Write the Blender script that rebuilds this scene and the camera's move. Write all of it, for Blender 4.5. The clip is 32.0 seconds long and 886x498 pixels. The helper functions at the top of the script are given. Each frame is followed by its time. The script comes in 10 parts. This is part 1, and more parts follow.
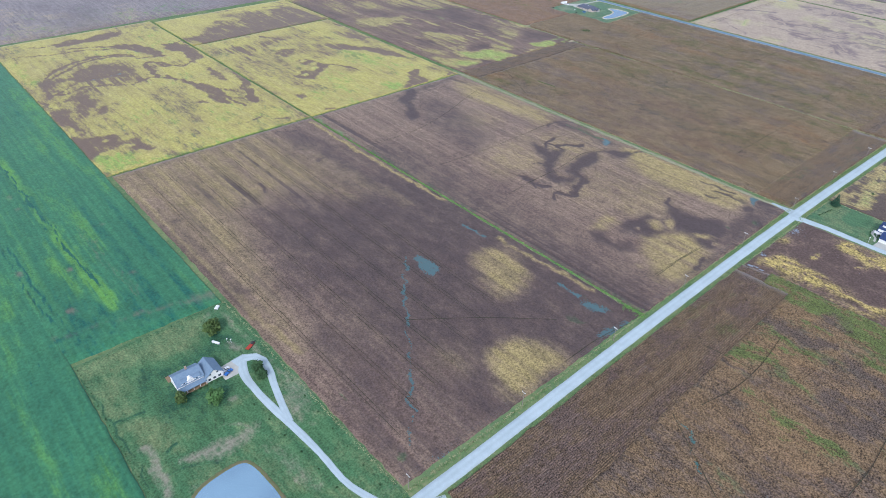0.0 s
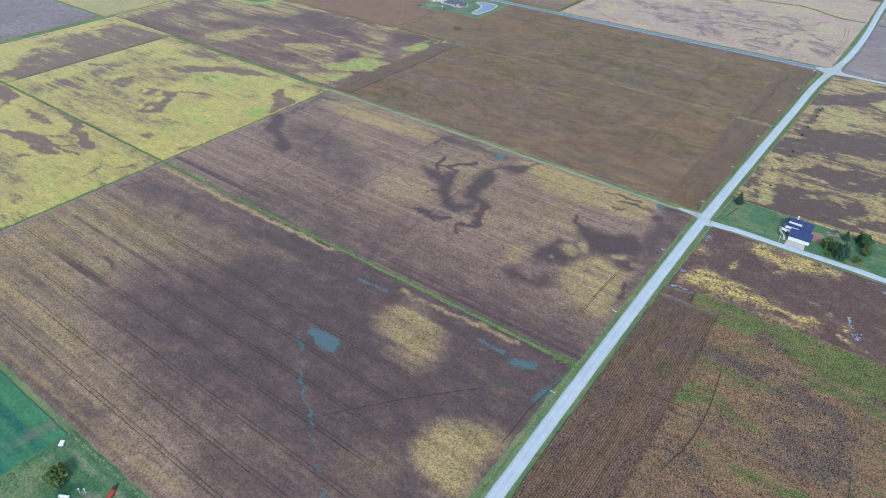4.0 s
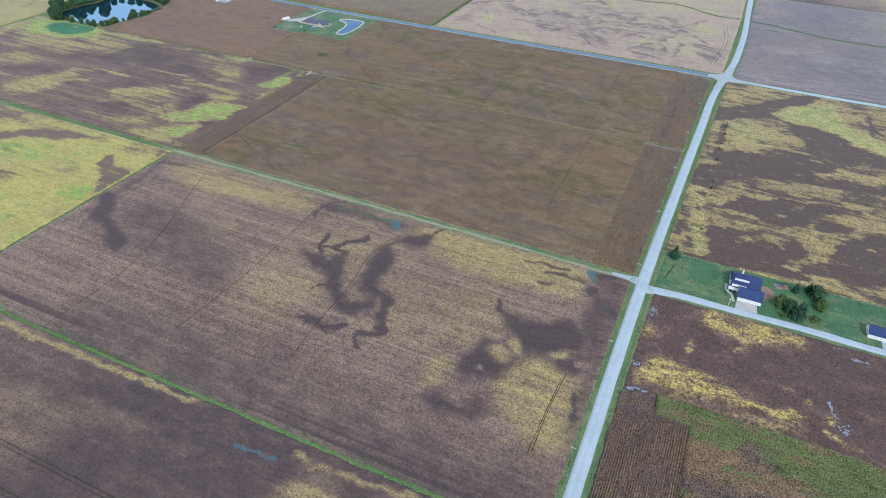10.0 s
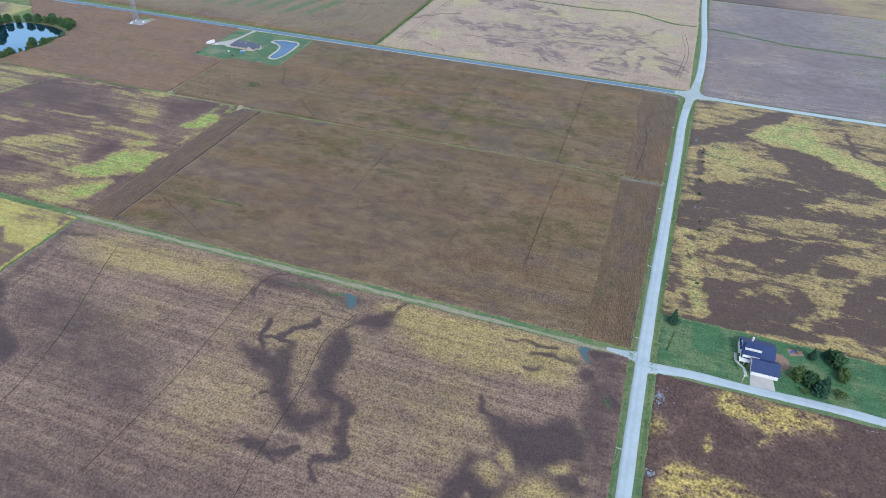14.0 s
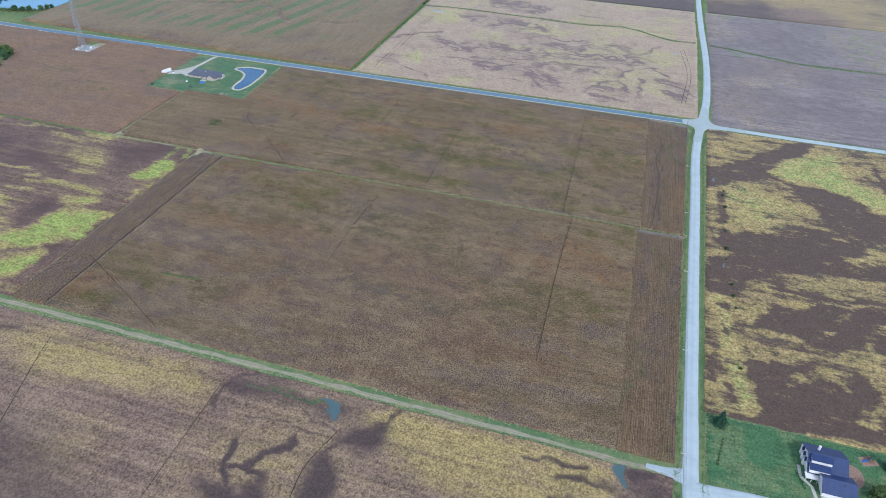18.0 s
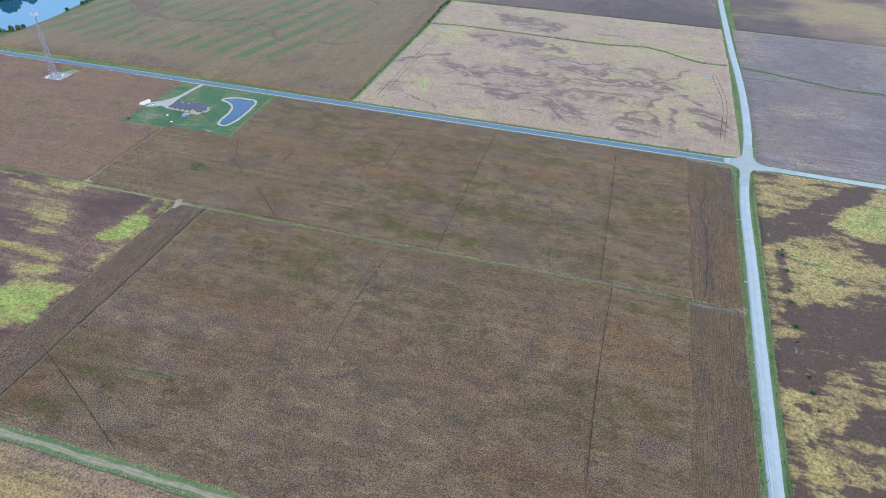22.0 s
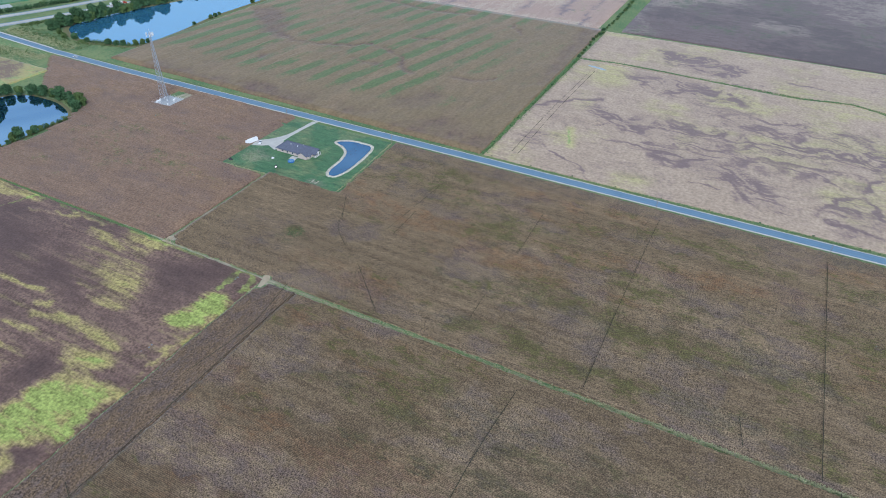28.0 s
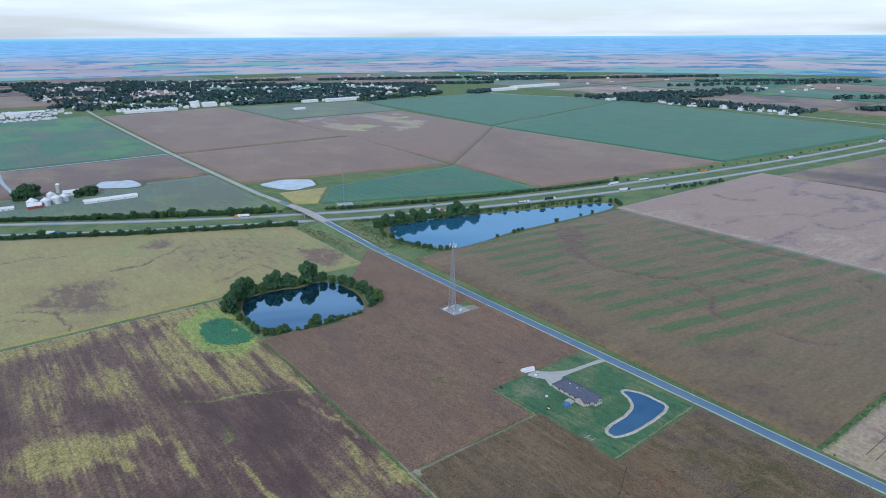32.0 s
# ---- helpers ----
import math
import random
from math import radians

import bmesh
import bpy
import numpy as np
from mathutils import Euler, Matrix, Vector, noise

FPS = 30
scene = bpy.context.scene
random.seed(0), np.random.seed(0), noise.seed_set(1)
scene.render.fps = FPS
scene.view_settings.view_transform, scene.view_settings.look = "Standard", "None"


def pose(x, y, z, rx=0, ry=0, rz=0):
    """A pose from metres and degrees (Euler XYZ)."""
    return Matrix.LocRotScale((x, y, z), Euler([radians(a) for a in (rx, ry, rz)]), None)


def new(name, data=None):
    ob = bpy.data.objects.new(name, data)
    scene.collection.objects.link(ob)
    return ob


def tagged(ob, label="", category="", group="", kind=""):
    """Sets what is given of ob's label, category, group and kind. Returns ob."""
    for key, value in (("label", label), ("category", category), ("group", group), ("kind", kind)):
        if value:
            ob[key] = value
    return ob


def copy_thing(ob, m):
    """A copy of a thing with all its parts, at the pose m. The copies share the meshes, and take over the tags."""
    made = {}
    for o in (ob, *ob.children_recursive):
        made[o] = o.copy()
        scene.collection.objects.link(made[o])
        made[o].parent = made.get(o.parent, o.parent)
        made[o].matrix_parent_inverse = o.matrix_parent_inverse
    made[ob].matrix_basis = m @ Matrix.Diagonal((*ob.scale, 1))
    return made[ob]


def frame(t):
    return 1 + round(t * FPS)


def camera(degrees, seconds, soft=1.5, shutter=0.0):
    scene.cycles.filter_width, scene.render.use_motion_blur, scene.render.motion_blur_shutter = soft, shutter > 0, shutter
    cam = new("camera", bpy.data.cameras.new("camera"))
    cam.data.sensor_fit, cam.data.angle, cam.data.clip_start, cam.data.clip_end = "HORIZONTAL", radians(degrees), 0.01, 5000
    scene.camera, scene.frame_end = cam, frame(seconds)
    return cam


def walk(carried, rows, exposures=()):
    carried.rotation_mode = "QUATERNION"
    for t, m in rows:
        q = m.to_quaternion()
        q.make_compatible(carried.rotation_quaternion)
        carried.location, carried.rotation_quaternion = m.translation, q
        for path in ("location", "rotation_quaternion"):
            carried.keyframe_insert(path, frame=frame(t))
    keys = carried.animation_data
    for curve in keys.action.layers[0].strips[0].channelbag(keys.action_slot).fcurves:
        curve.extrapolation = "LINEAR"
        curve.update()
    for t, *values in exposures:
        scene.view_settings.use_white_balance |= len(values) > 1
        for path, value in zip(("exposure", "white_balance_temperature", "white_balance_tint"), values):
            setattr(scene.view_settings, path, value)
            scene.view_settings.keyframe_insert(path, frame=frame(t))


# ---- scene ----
cam = camera(68.7, 32.0, soft=0.95)
METRES, EYE, TILT, LEAN, TURN = 650.4, 266.0, 0.0, 0.0, -42.4
ROWS = [
    (0.0, 0.0, 0.0, 0.0, 0.96, -35.09, -1.37),
    (0.5, -0.0013, 0.0143, 0.0002, 0.95, -35.49, -1.41),
    (1.0, -0.0024, 0.0283, 0.0002, 0.87, -35.56, -1.43),
    (1.5, -0.0033, 0.0424, 0.0, -0.63, -35.59, -1.38),
    (2.0, -0.0037, 0.0566, -0.0001, -2.81, -35.62, -1.27),
    (2.5, -0.0039, 0.071, -0.0001, -5.54, -35.67, -1.12),
    (3.0, -0.004, 0.0861, -0.0002, -8.05, -35.75, -1.03),
    (3.5, -0.0032, 0.101, -0.0002, -9.7, -35.81, -1.03),
    (5.5, 0.0047, 0.1613, -0.0003, -15.59, -36.04, -1.15),
    (6.0, 0.0074, 0.1766, -0.0005, -16.62, -36.09, -1.23),
    (6.5, 0.0106, 0.1917, -0.0005, -16.89, -36.14, -1.28),
    (7.0, 0.0138, 0.2069, -0.0004, -17.35, -36.2, -1.33),
    (7.5, 0.017, 0.2216, -0.0004, -17.81, -36.26, -1.37),
    (8.0, 0.0204, 0.2368, -0.0003, -18.35, -36.3, -1.41),
    (8.5, 0.0236, 0.2521, -0.0004, -18.91, -36.33, -1.46),
    (9.0, 0.0276, 0.2671, -0.0004, -19.94, -36.38, -1.47),
    (9.5, 0.0315, 0.2824, -0.0008, -21.63, -36.36, -1.49),
    (10.0, 0.0359, 0.2974, -0.0005, -23.16, -36.37, -1.5),
    (10.5, 0.0406, 0.3127, -0.0009, -25.48, -36.37, -1.47),
    (11.0, 0.0452, 0.3281, -0.0006, -27.25, -36.4, -1.5),
    (11.5, 0.0503, 0.3433, -0.0007, -27.72, -36.41, -1.56),
    (12.0, 0.0553, 0.3586, -0.0006, -27.76, -36.44, -1.57),
    (12.5, 0.0609, 0.3736, -0.0006, -27.76, -36.47, -1.56),
    (13.0, 0.0665, 0.3885, -0.0009, -27.85, -36.47, -1.52),
    (13.5, 0.0715, 0.4039, -0.0012, -28.32, -36.48, -1.55),
    (14.0, 0.0765, 0.4192, -0.0013, -28.66, -36.51, -1.59),
    (14.5, 0.0823, 0.4339, -0.0023, -29.21, -36.48, -1.58),
    (16.5, 0.1055, 0.4947, -0.0036, -30.7, -36.45, -1.63),
    (17.0, 0.1115, 0.5097, -0.0037, -30.78, -36.46, -1.63),
    (17.5, 0.1177, 0.5248, -0.0039, -30.96, -36.47, -1.63),
    (18.0, 0.1238, 0.5397, -0.0042, -31.14, -36.47, -1.64),
    (18.5, 0.13, 0.5547, -0.0052, -31.32, -36.44, -1.64),
    (19.0, 0.1363, 0.5697, -0.0054, -31.44, -36.43, -1.61),
    (19.5, 0.1425, 0.5846, -0.006, -31.44, -36.41, -1.61),
    (20.0, 0.1486, 0.5997, -0.0067, -31.45, -36.4, -1.61),
    (20.5, 0.1553, 0.6145, -0.0074, -31.42, -36.39, -1.59),
    (21.0, 0.1617, 0.6292, -0.0085, -31.41, -36.37, -1.56),
    (21.5, 0.1676, 0.6443, -0.0093, -31.42, -36.35, -1.59),
    (22.0, 0.174, 0.6591, -0.0104, -31.43, -36.33, -1.55),
    (22.5, 0.1803, 0.6741, -0.011, -31.44, -36.34, -1.53),
    (23.0, 0.1864, 0.689, -0.0123, -31.45, -36.31, -1.52),
    (23.5, 0.1924, 0.7039, -0.0138, -31.46, -36.28, -1.53),
    (24.0, 0.199, 0.7187, -0.0151, -31.12, -36.27, -1.46),
    (24.5, 0.2048, 0.7328, -0.0167, -30.17, -36.23, -1.36),
    (25.0, 0.2107, 0.7478, -0.0184, -29.2, -36.19, -1.27),
    (25.5, 0.216, 0.7632, -0.0201, -28.18, -36.16, -1.21),
    (27.5, 0.2347, 0.824, -0.0269, -23.01, -36.01, -0.91),
    (28.0, 0.2382, 0.8391, -0.0287, -20.28, -35.95, -0.8),
    (28.5, 0.2415, 0.8539, -0.0305, -17.63, -35.91, -0.66),
    (29.0, 0.2435, 0.8688, -0.0329, -14.78, -35.83, -0.55),
    (29.5, 0.245, 0.8835, -0.0344, -11.0, -35.76, -0.44),
    (30.0, 0.2458, 0.8981, -0.0372, -7.12, -35.65, -0.32),
    (30.5, 0.246, 0.9127, -0.0377, -3.23, -34.54, -0.23),
    (31.0, 0.2449, 0.927, -0.039, 0.53, -30.55, -0.07),
    (31.5, 0.2432, 0.9417, -0.0397, 3.16, -24.67, 0.1),
    (32.0, 0.2408, 0.9556, -0.0409, 5.32, -18.15, 0.27),
]
walk(cam, [(t, pose(0, 0, EYE, TILT, LEAN, TURN) @ pose(METRES * x, METRES * y, METRES * z, 90 + pitch, roll, yaw)) for t, x, y, z, yaw, pitch, roll in ROWS],
     exposures=[(0.0, 0.45, 5950, 11), (4.0, 0.40, 5900, 11), (8.0, 0.34, 5900, 10), (18.0, 0.33, 5850, 10), (24.0, 0.38, 5800, 10), (28.0, 0.32, 5750, 9), (30.4, 0.29, 5650, 9), (31.0, 0.25, 5500, 9), (32.0, -0.12, 5520, 9.5)])

# ---------------------------------------------------------------- world and light
world = bpy.data.worlds.new("overcast_sky")
scene.world = world
world.use_nodes = True
wn, wl = world.node_tree.nodes, world.node_tree.links
wn.clear()
w_out = wn.new("ShaderNodeOutputWorld")
w_bg = wn.new("ShaderNodeBackground")
w_sky = wn.new("ShaderNodeTexSky")
w_sky.sky_type = "NISHITA"
w_sky.sun_disc = False
w_sky.sun_elevation = radians(38)
w_sky.sun_rotation = radians(232)
w_co = wn.new("ShaderNodeTexCoord")
w_map = wn.new("ShaderNodeMapping")
w_map.inputs["Scale"].default_value = (1.3, 1.3, 15.0)
w_noise = wn.new("ShaderNodeTexNoise")
w_noise.inputs["Scale"].default_value = 1.7
w_noise.inputs["Detail"].default_value = 7
w_ramp = wn.new("ShaderNodeValToRGB")
w_ramp.color_ramp.elements[0].position = 0.40
w_ramp.color_ramp.elements[0].color = (0.42, 0.42, 0.42, 1)
w_ramp.color_ramp.elements[1].position = 0.62
w_ramp.color_ramp.elements[1].color = (1, 1, 1, 1)
w_mix = wn.new("ShaderNodeMix")
w_mix.data_type = "RGBA"
w_mix.inputs["B"].default_value = (9.6, 9.8, 10.2, 1)
wl.new(w_co.outputs["Generated"], w_map.inputs["Vector"])
wl.new(w_map.outputs["Vector"], w_noise.inputs["Vector"])
wl.new(w_noise.outputs["Fac"], w_ramp.inputs["Fac"])
w_sep = wn.new("ShaderNodeSeparateXYZ")
wl.new(w_co.outputs["Generated"], w_sep.inputs["Vector"])
w_thin = wn.new("ShaderNodeMapRange")
for w_name, w_value in zip(("From Min", "From Max", "To Min", "To Max"), (0.06, 0.4, 1.0, 0.42)):
    w_thin.inputs[w_name].default_value = w_value
wl.new(w_sep.outputs["Z"], w_thin.inputs["Value"])
w_mul = wn.new("ShaderNodeMath")
w_mul.operation = "MULTIPLY"
wl.new(w_ramp.outputs["Color"], w_mul.inputs[0])
wl.new(w_thin.outputs["Result"], w_mul.inputs[1])
wl.new(w_mul.outputs[0], w_mix.inputs["Factor"])
wl.new(w_sky.outputs["Color"], w_mix.inputs["A"])
wl.new(w_mix.outputs["Result"], w_bg.inputs["Color"])
wl.new(w_bg.outputs["Background"], w_out.inputs["Surface"])
w_bg.inputs["Strength"].default_value = 0.115

sun = new("sun", bpy.data.lights.new("sun", "SUN"))
sun.data.energy = 1.9
sun.data.angle = radians(14)
sun.data.color = (1.0, 0.96, 0.9)
sun.matrix_world = pose(0, 0, 400, 50, 0, -52)

# ---------------------------------------------------------------- materials


def graph(name, rough=0.9, metal=0.0, spec=0.2):
    m = bpy.data.materials.new(name)
    m.use_nodes = True
    b = m.node_tree.nodes["Principled BSDF"]
    b.inputs["Roughness"].default_value = rough
    b.inputs["Metallic"].default_value = metal
    b.inputs["Specular IOR Level"].default_value = spec
    return m, m.node_tree.nodes, m.node_tree.links, b


def mixer(n, l, fac, a, b):
    k = n.new("ShaderNodeMix")
    k.data_type = "RGBA"
    for value, socket in ((fac, k.inputs["Factor"]), (a, k.inputs["A"]), (b, k.inputs["B"])):
        if isinstance(value, (int, float)):
            socket.default_value = value
        elif isinstance(value, tuple):
            socket.default_value = (*value, 1)
        else:
            l.new(value, socket)
    return k.outputs["Result"]


def arith(n, l, op, a, b=0.0, c=None):
    k = n.new("ShaderNodeMath")
    k.operation = op
    for i, value in enumerate((a, b, c)):
        if value is None:
            continue
        if isinstance(value, (int, float)):
            k.inputs[i].default_value = value
        else:
            l.new(value, k.inputs[i])
    return k.outputs[0]


def grain(n, l, scale, detail=4.0, stretch=(1, 1, 1), rough=0.55, spin=0.0):
    c = n.new("ShaderNodeTexCoord")
    m = n.new("ShaderNodeMapping")
    m.inputs["Scale"].default_value = stretch
    m.inputs["Rotation"].default_value = (0, 0, spin)
    t = n.new("ShaderNodeTexNoise")
    t.inputs["Scale"].default_value = scale
    t.inputs["Detail"].default_value = detail
    t.inputs["Roughness"].default_value = rough
    l.new(c.outputs["Object"], m.inputs["Vector"])
    l.new(m.outputs["Vector"], t.inputs["Vector"])
    return t.outputs["Fac"]


def remap(n, l, value, lo, hi, a=0.0, b=1.0, smooth=True):
    k = n.new("ShaderNodeMapRange")
    k.interpolation_type = "SMOOTHSTEP" if smooth else "LINEAR"
    l.new(value, k.inputs["Value"])
    for i, v in zip(("From Min", "From Max", "To Min", "To Max"), (lo, hi, a, b)):
        k.inputs[i].default_value = v
    return k.outputs["Result"]


def bump(n, l, bsdf, height, strength, distance):
    k = n.new("ShaderNodeBump")
    k.inputs["Strength"].default_value = strength
    k.inputs["Distance"].default_value = distance
    l.new(height, k.inputs["Height"])
    l.new(k.outputs["Normal"], bsdf.inputs["Normal"])


def surface(name, a, b, scale=1.0, rough=0.85, metal=0.0, spec=0.3, relief=0.3, depth=0.02, fine=12.0, stretch=(1, 1, 1), island=0.0, worn=0.0):
    """A plain surface with stains at one scale and grain at a finer one."""
    m, n, l, bs = graph(name, rough, metal, spec)
    big = remap(n, l, grain(n, l, scale, 4, stretch), 0.3, 0.7)
    small = grain(n, l, scale * fine, 3, stretch)
    col = mixer(n, l, big, a, b)
    col = mixer(n, l, remap(n, l, small, 0.3, 0.75, 0, 0.3), col, tuple(0.6 * v for v in a))
    if island:
        info = n.new("ShaderNodeNewGeometry")
        col = mixer(n, l, arith(n, l, "MULTIPLY", info.outputs["Random Per Island"], island), col, tuple(1.5 * v for v in b))
    if worn:
        track = n.new("ShaderNodeAttribute")
        track.attribute_name = "worn"
        patchy = remap(n, l, grain(n, l, 0.35, 4), 0.3, 0.6, 0.2, 1.0)
        fac = arith(n, l, "MULTIPLY", arith(n, l, "MULTIPLY", remap(n, l, track.outputs["Fac"], 0.3, 0.95), patchy), worn)
        col = mixer(n, l, fac, col, tuple(min(0.9, 1.35 * v) for v in a))
        rim = arith(n, l, "MULTIPLY", remap(n, l, arith(n, l, "ADD", track.outputs["Fac"], arith(n, l, "MULTIPLY", grain(n, l, 0.6, 4), 0.4)), 0.5, 0.2), worn)
        col = mixer(n, l, rim, col, (0.27, 0.31, 0.22))
    l.new(col, bs.inputs["Base Color"])
    if relief:
        bump(n, l, bs, small, relief, depth)
    return m


def tinted(n, l, col, value):
    k = n.new("ShaderNodeVectorMath")
    k.operation = "SCALE"
    l.new(col, k.inputs[0])
    l.new(value, k.inputs["Scale"])
    return k.outputs["Vector"]


def crop_material(name, base, pale, yellow, dark, green, wet, along="y", streak=0.55, speckle=0.5, ragged_by=6.0, stripe=0.0, edge=(0.3, 0.7), soil=0.15, pull=(0.08, 0.5, 0.7), dots=1.0, bare=None, calm=0.45, pitch=1.2, mottle=0.17):
    """A crop canopy: bands along its rows, clumps, and the mask colours in 'tone' (r ripe, g bare or wilted, b green, a standing water)."""
    m, n, l, bs = graph(name, 0.7, 0, 0.14)
    # bluish sheen lifts grazing views, standing in for haze over far crops
    bs.inputs["Sheen Weight"].default_value = 0.19
    bs.inputs["Sheen Roughness"].default_value = 0.35
    bs.inputs["Sheen Tint"].default_value = (0.90, 0.93, 1.0, 1)
    s, s2, s3 = ((1, k, 1) if along == "y" else (k, 1, 1) for k in pull)
    att = n.new("ShaderNodeAttribute")
    att.attribute_name = "tone"
    sep = n.new("ShaderNodeSeparateColor")
    l.new(att.outputs["Color"], sep.inputs["Color"])
    band = grain(n, l, 0.30, 4, s)
    rows = grain(n, l, 0.62, 4, s2, 0.7)
    clump = grain(n, l, 0.62 * dots, 2.5, (1, 1, 1), 0.5)
    mid = grain(n, l, 0.22, 3, (1, 0.45, 1) if along == "y" else (0.45, 1, 1), 0.6)
    patch = grain(n, l, 0.10, 6, s3, 0.7)
    wide = grain(n, l, 0.018, 5)
    sum3 = arith(n, l, "ADD", arith(n, l, "ADD", arith(n, l, "MULTIPLY", rows, 0.36), arith(n, l, "MULTIPLY", band, 0.14)), arith(n, l, "MULTIPLY", patch, 0.5))
    ragged = arith(n, l, "MULTIPLY", arith(n, l, "SUBTRACT", sum3, 0.5), ragged_by)
    col = mixer(n, l, arith(n, l, "MULTIPLY", remap(n, l, arith(n, l, "ADD", arith(n, l, "MULTIPLY", band, 0.55), arith(n, l, "MULTIPLY", wide, 0.45)), 0.38, 0.62), streak), base, pale)

    def layer(col, value, tint, lo, hi, top=1.0):
        gate = remap(n, l, value, 0.02, 0.12)
        return mixer(n, l, arith(n, l, "MULTIPLY", gate, remap(n, l, arith(n, l, "ADD", value, ragged), lo, hi, 0, top)), col, tint)

    col = layer(col, sep.outputs["Red"], mixer(n, l, patch, yellow, tuple(0.8 * v for v in yellow)), *edge)
    col = layer(col, sep.outputs["Blue"], mixer(n, l, patch, green, tuple(0.75 * v for v in green)), 0.3, 0.75)
    low, high = bare or (edge[0] - 0.04, edge[1] + 0.1)
    col = layer(col, sep.outputs["Green"], dark, low, high, 0.94)
    fine = arith(n, l, "ADD", arith(n, l, "MULTIPLY", clump, 0.75), arith(n, l, "MULTIPLY", rows, 0.25))
    swing = arith(n, l, "MULTIPLY", remap(n, l, fine, 0.36, 0.64, -speckle, speckle, False), remap(n, l, sep.outputs["Green"], 0.1, 0.8, 0.95, calm))
    uneven = arith(n, l, "ADD", remap(n, l, mid, 0.3, 0.7, -mottle, mottle, False), remap(n, l, band, 0.3, 0.7, -0.5 * mottle, 0.5 * mottle, False))
    col = tinted(n, l, col, arith(n, l, "ADD", arith(n, l, "ADD", swing, 1.0), arith(n, l, "MULTIPLY", uneven, remap(n, l, sep.outputs["Green"], 0.1, 0.8, 1.0, 0.5))))
    if stripe:
        c = n.new("ShaderNodeTexCoord")
        xyz = n.new("ShaderNodeSeparateXYZ")
        l.new(c.outputs["Object"], xyz.inputs["Vector"])
        w = arith(n, l, "SINE", arith(n, l, "MULTIPLY", xyz.outputs["X" if along == "y" else "Y"], 2 * math.pi / pitch))
        depth = arith(n, l, "MULTIPLY", remap(n, l, sep.outputs["Green"], 0.15, 0.6, stripe, 0.15 * stripe), remap(n, l, patch, 0.3, 0.65, 0.6, 1.25))
        col = tinted(n, l, col, arith(n, l, "ADD", arith(n, l, "MULTIPLY", w, depth), 1.0))
    gap = n.new("ShaderNodeAttribute")
    gap.attribute_name = "gap"
    col = mixer(n, l, arith(n, l, "MULTIPLY", gap.outputs["Fac"], soil), col, (0.062, 0.046, 0.040))
    water = remap(n, l, arith(n, l, "ADD", att.outputs["Alpha"], arith(n, l, "ADD", arith(n, l, "MULTIPLY", ragged, 0.5), arith(n, l, "MULTIPLY", arith(n, l, "SUBTRACT", clump, 0.5), 1.6))), 0.5, 0.72)
    col = mixer(n, l, water, col, wet)
    l.new(col, bs.inputs["Base Color"])
    l.new(remap(n, l, water, 0, 1, 0.62, 0.25), bs.inputs["Roughness"])
    bump(n, l, bs, clump, 0.5, 0.3)
    return m


SOIL = (0.074, 0.055, 0.057)
m_soy = crop_material("ripe_soybeans", (0.168, 0.116, 0.096), (0.272, 0.199, 0.145), (0.39, 0.312, 0.135), SOIL, (0.10, 0.28, 0.09), (0.085, 0.145, 0.16), streak=0.8, speckle=0.5, stripe=0.015, edge=(-0.1, 1.2), ragged_by=2.4, bare=(0.0, 0.95), pull=(0.012, 0.4, 0.5), dots=1.7, soil=0.06, mottle=0.12)
m_patchy = crop_material("wilted_soybeans", (0.150, 0.098, 0.080), (0.205, 0.138, 0.105), (0.365, 0.315, 0.125), (0.088, 0.058, 0.052), (0.31, 0.375, 0.105), (0.16, 0.22, 0.27), streak=0.8, speckle=0.42, stripe=0.02, edge=(-0.05, 1.0), ragged_by=3.6, pull=(0.02, 0.2, 0.35), dots=1.2, soil=0.06)
m_drowned = crop_material("drowned_soybeans", (0.150, 0.100, 0.080), (0.20, 0.138, 0.105), (0.44, 0.345, 0.12), (0.088, 0.058, 0.052), (0.36, 0.42, 0.10), (0.24, 0.29, 0.36), streak=0.7, speckle=0.7, stripe=0.02, edge=(0.1, 0.9), ragged_by=5.0, pull=(0.2, 0.6, 0.8), dots=1.2, soil=0.06)
m_yellow = crop_material("yellowing_soybeans", (0.43, 0.385, 0.115), (0.34, 0.285, 0.11), (0.49, 0.435, 0.15), (0.145, 0.098, 0.085), (0.29, 0.40, 0.095), (0.14, 0.24, 0.25), streak=0.85, speckle=0.22, edge=(0.2, 0.8), ragged_by=4.6, soil=0.08, pull=(0.03, 0.22, 0.4), mottle=0.1, bare=(0.02, 0.98))
m_south = crop_material("patchy_ripe_soybeans", (0.37, 0.292, 0.125), (0.27, 0.206, 0.108), (0.42, 0.375, 0.15), (0.084, 0.058, 0.054), (0.31, 0.36, 0.12), (0.16, 0.22, 0.27), streak=0.8, speckle=0.5, edge=(0.1, 0.9), bare=(0.14, 0.8), ragged_by=5.0, soil=0.1, pull=(0.08, 0.4, 0.6), dots=1.2)
CORN = ((0.202, 0.152, 0.090), (0.274, 0.208, 0.127), (0.275, 0.165, 0.085), (0.142, 0.108, 0.092), (0.166, 0.156, 0.062), (0.08, 0.17, 0.17))
m_corn = crop_material("dry_corn", *CORN, streak=1.0, speckle=0.62, edge=(0.05, 1.0), soil=0.75, ragged_by=5.0, dots=2.3, pull=(0.03, 0.3, 0.6), calm=1.35, mottle=0.12)
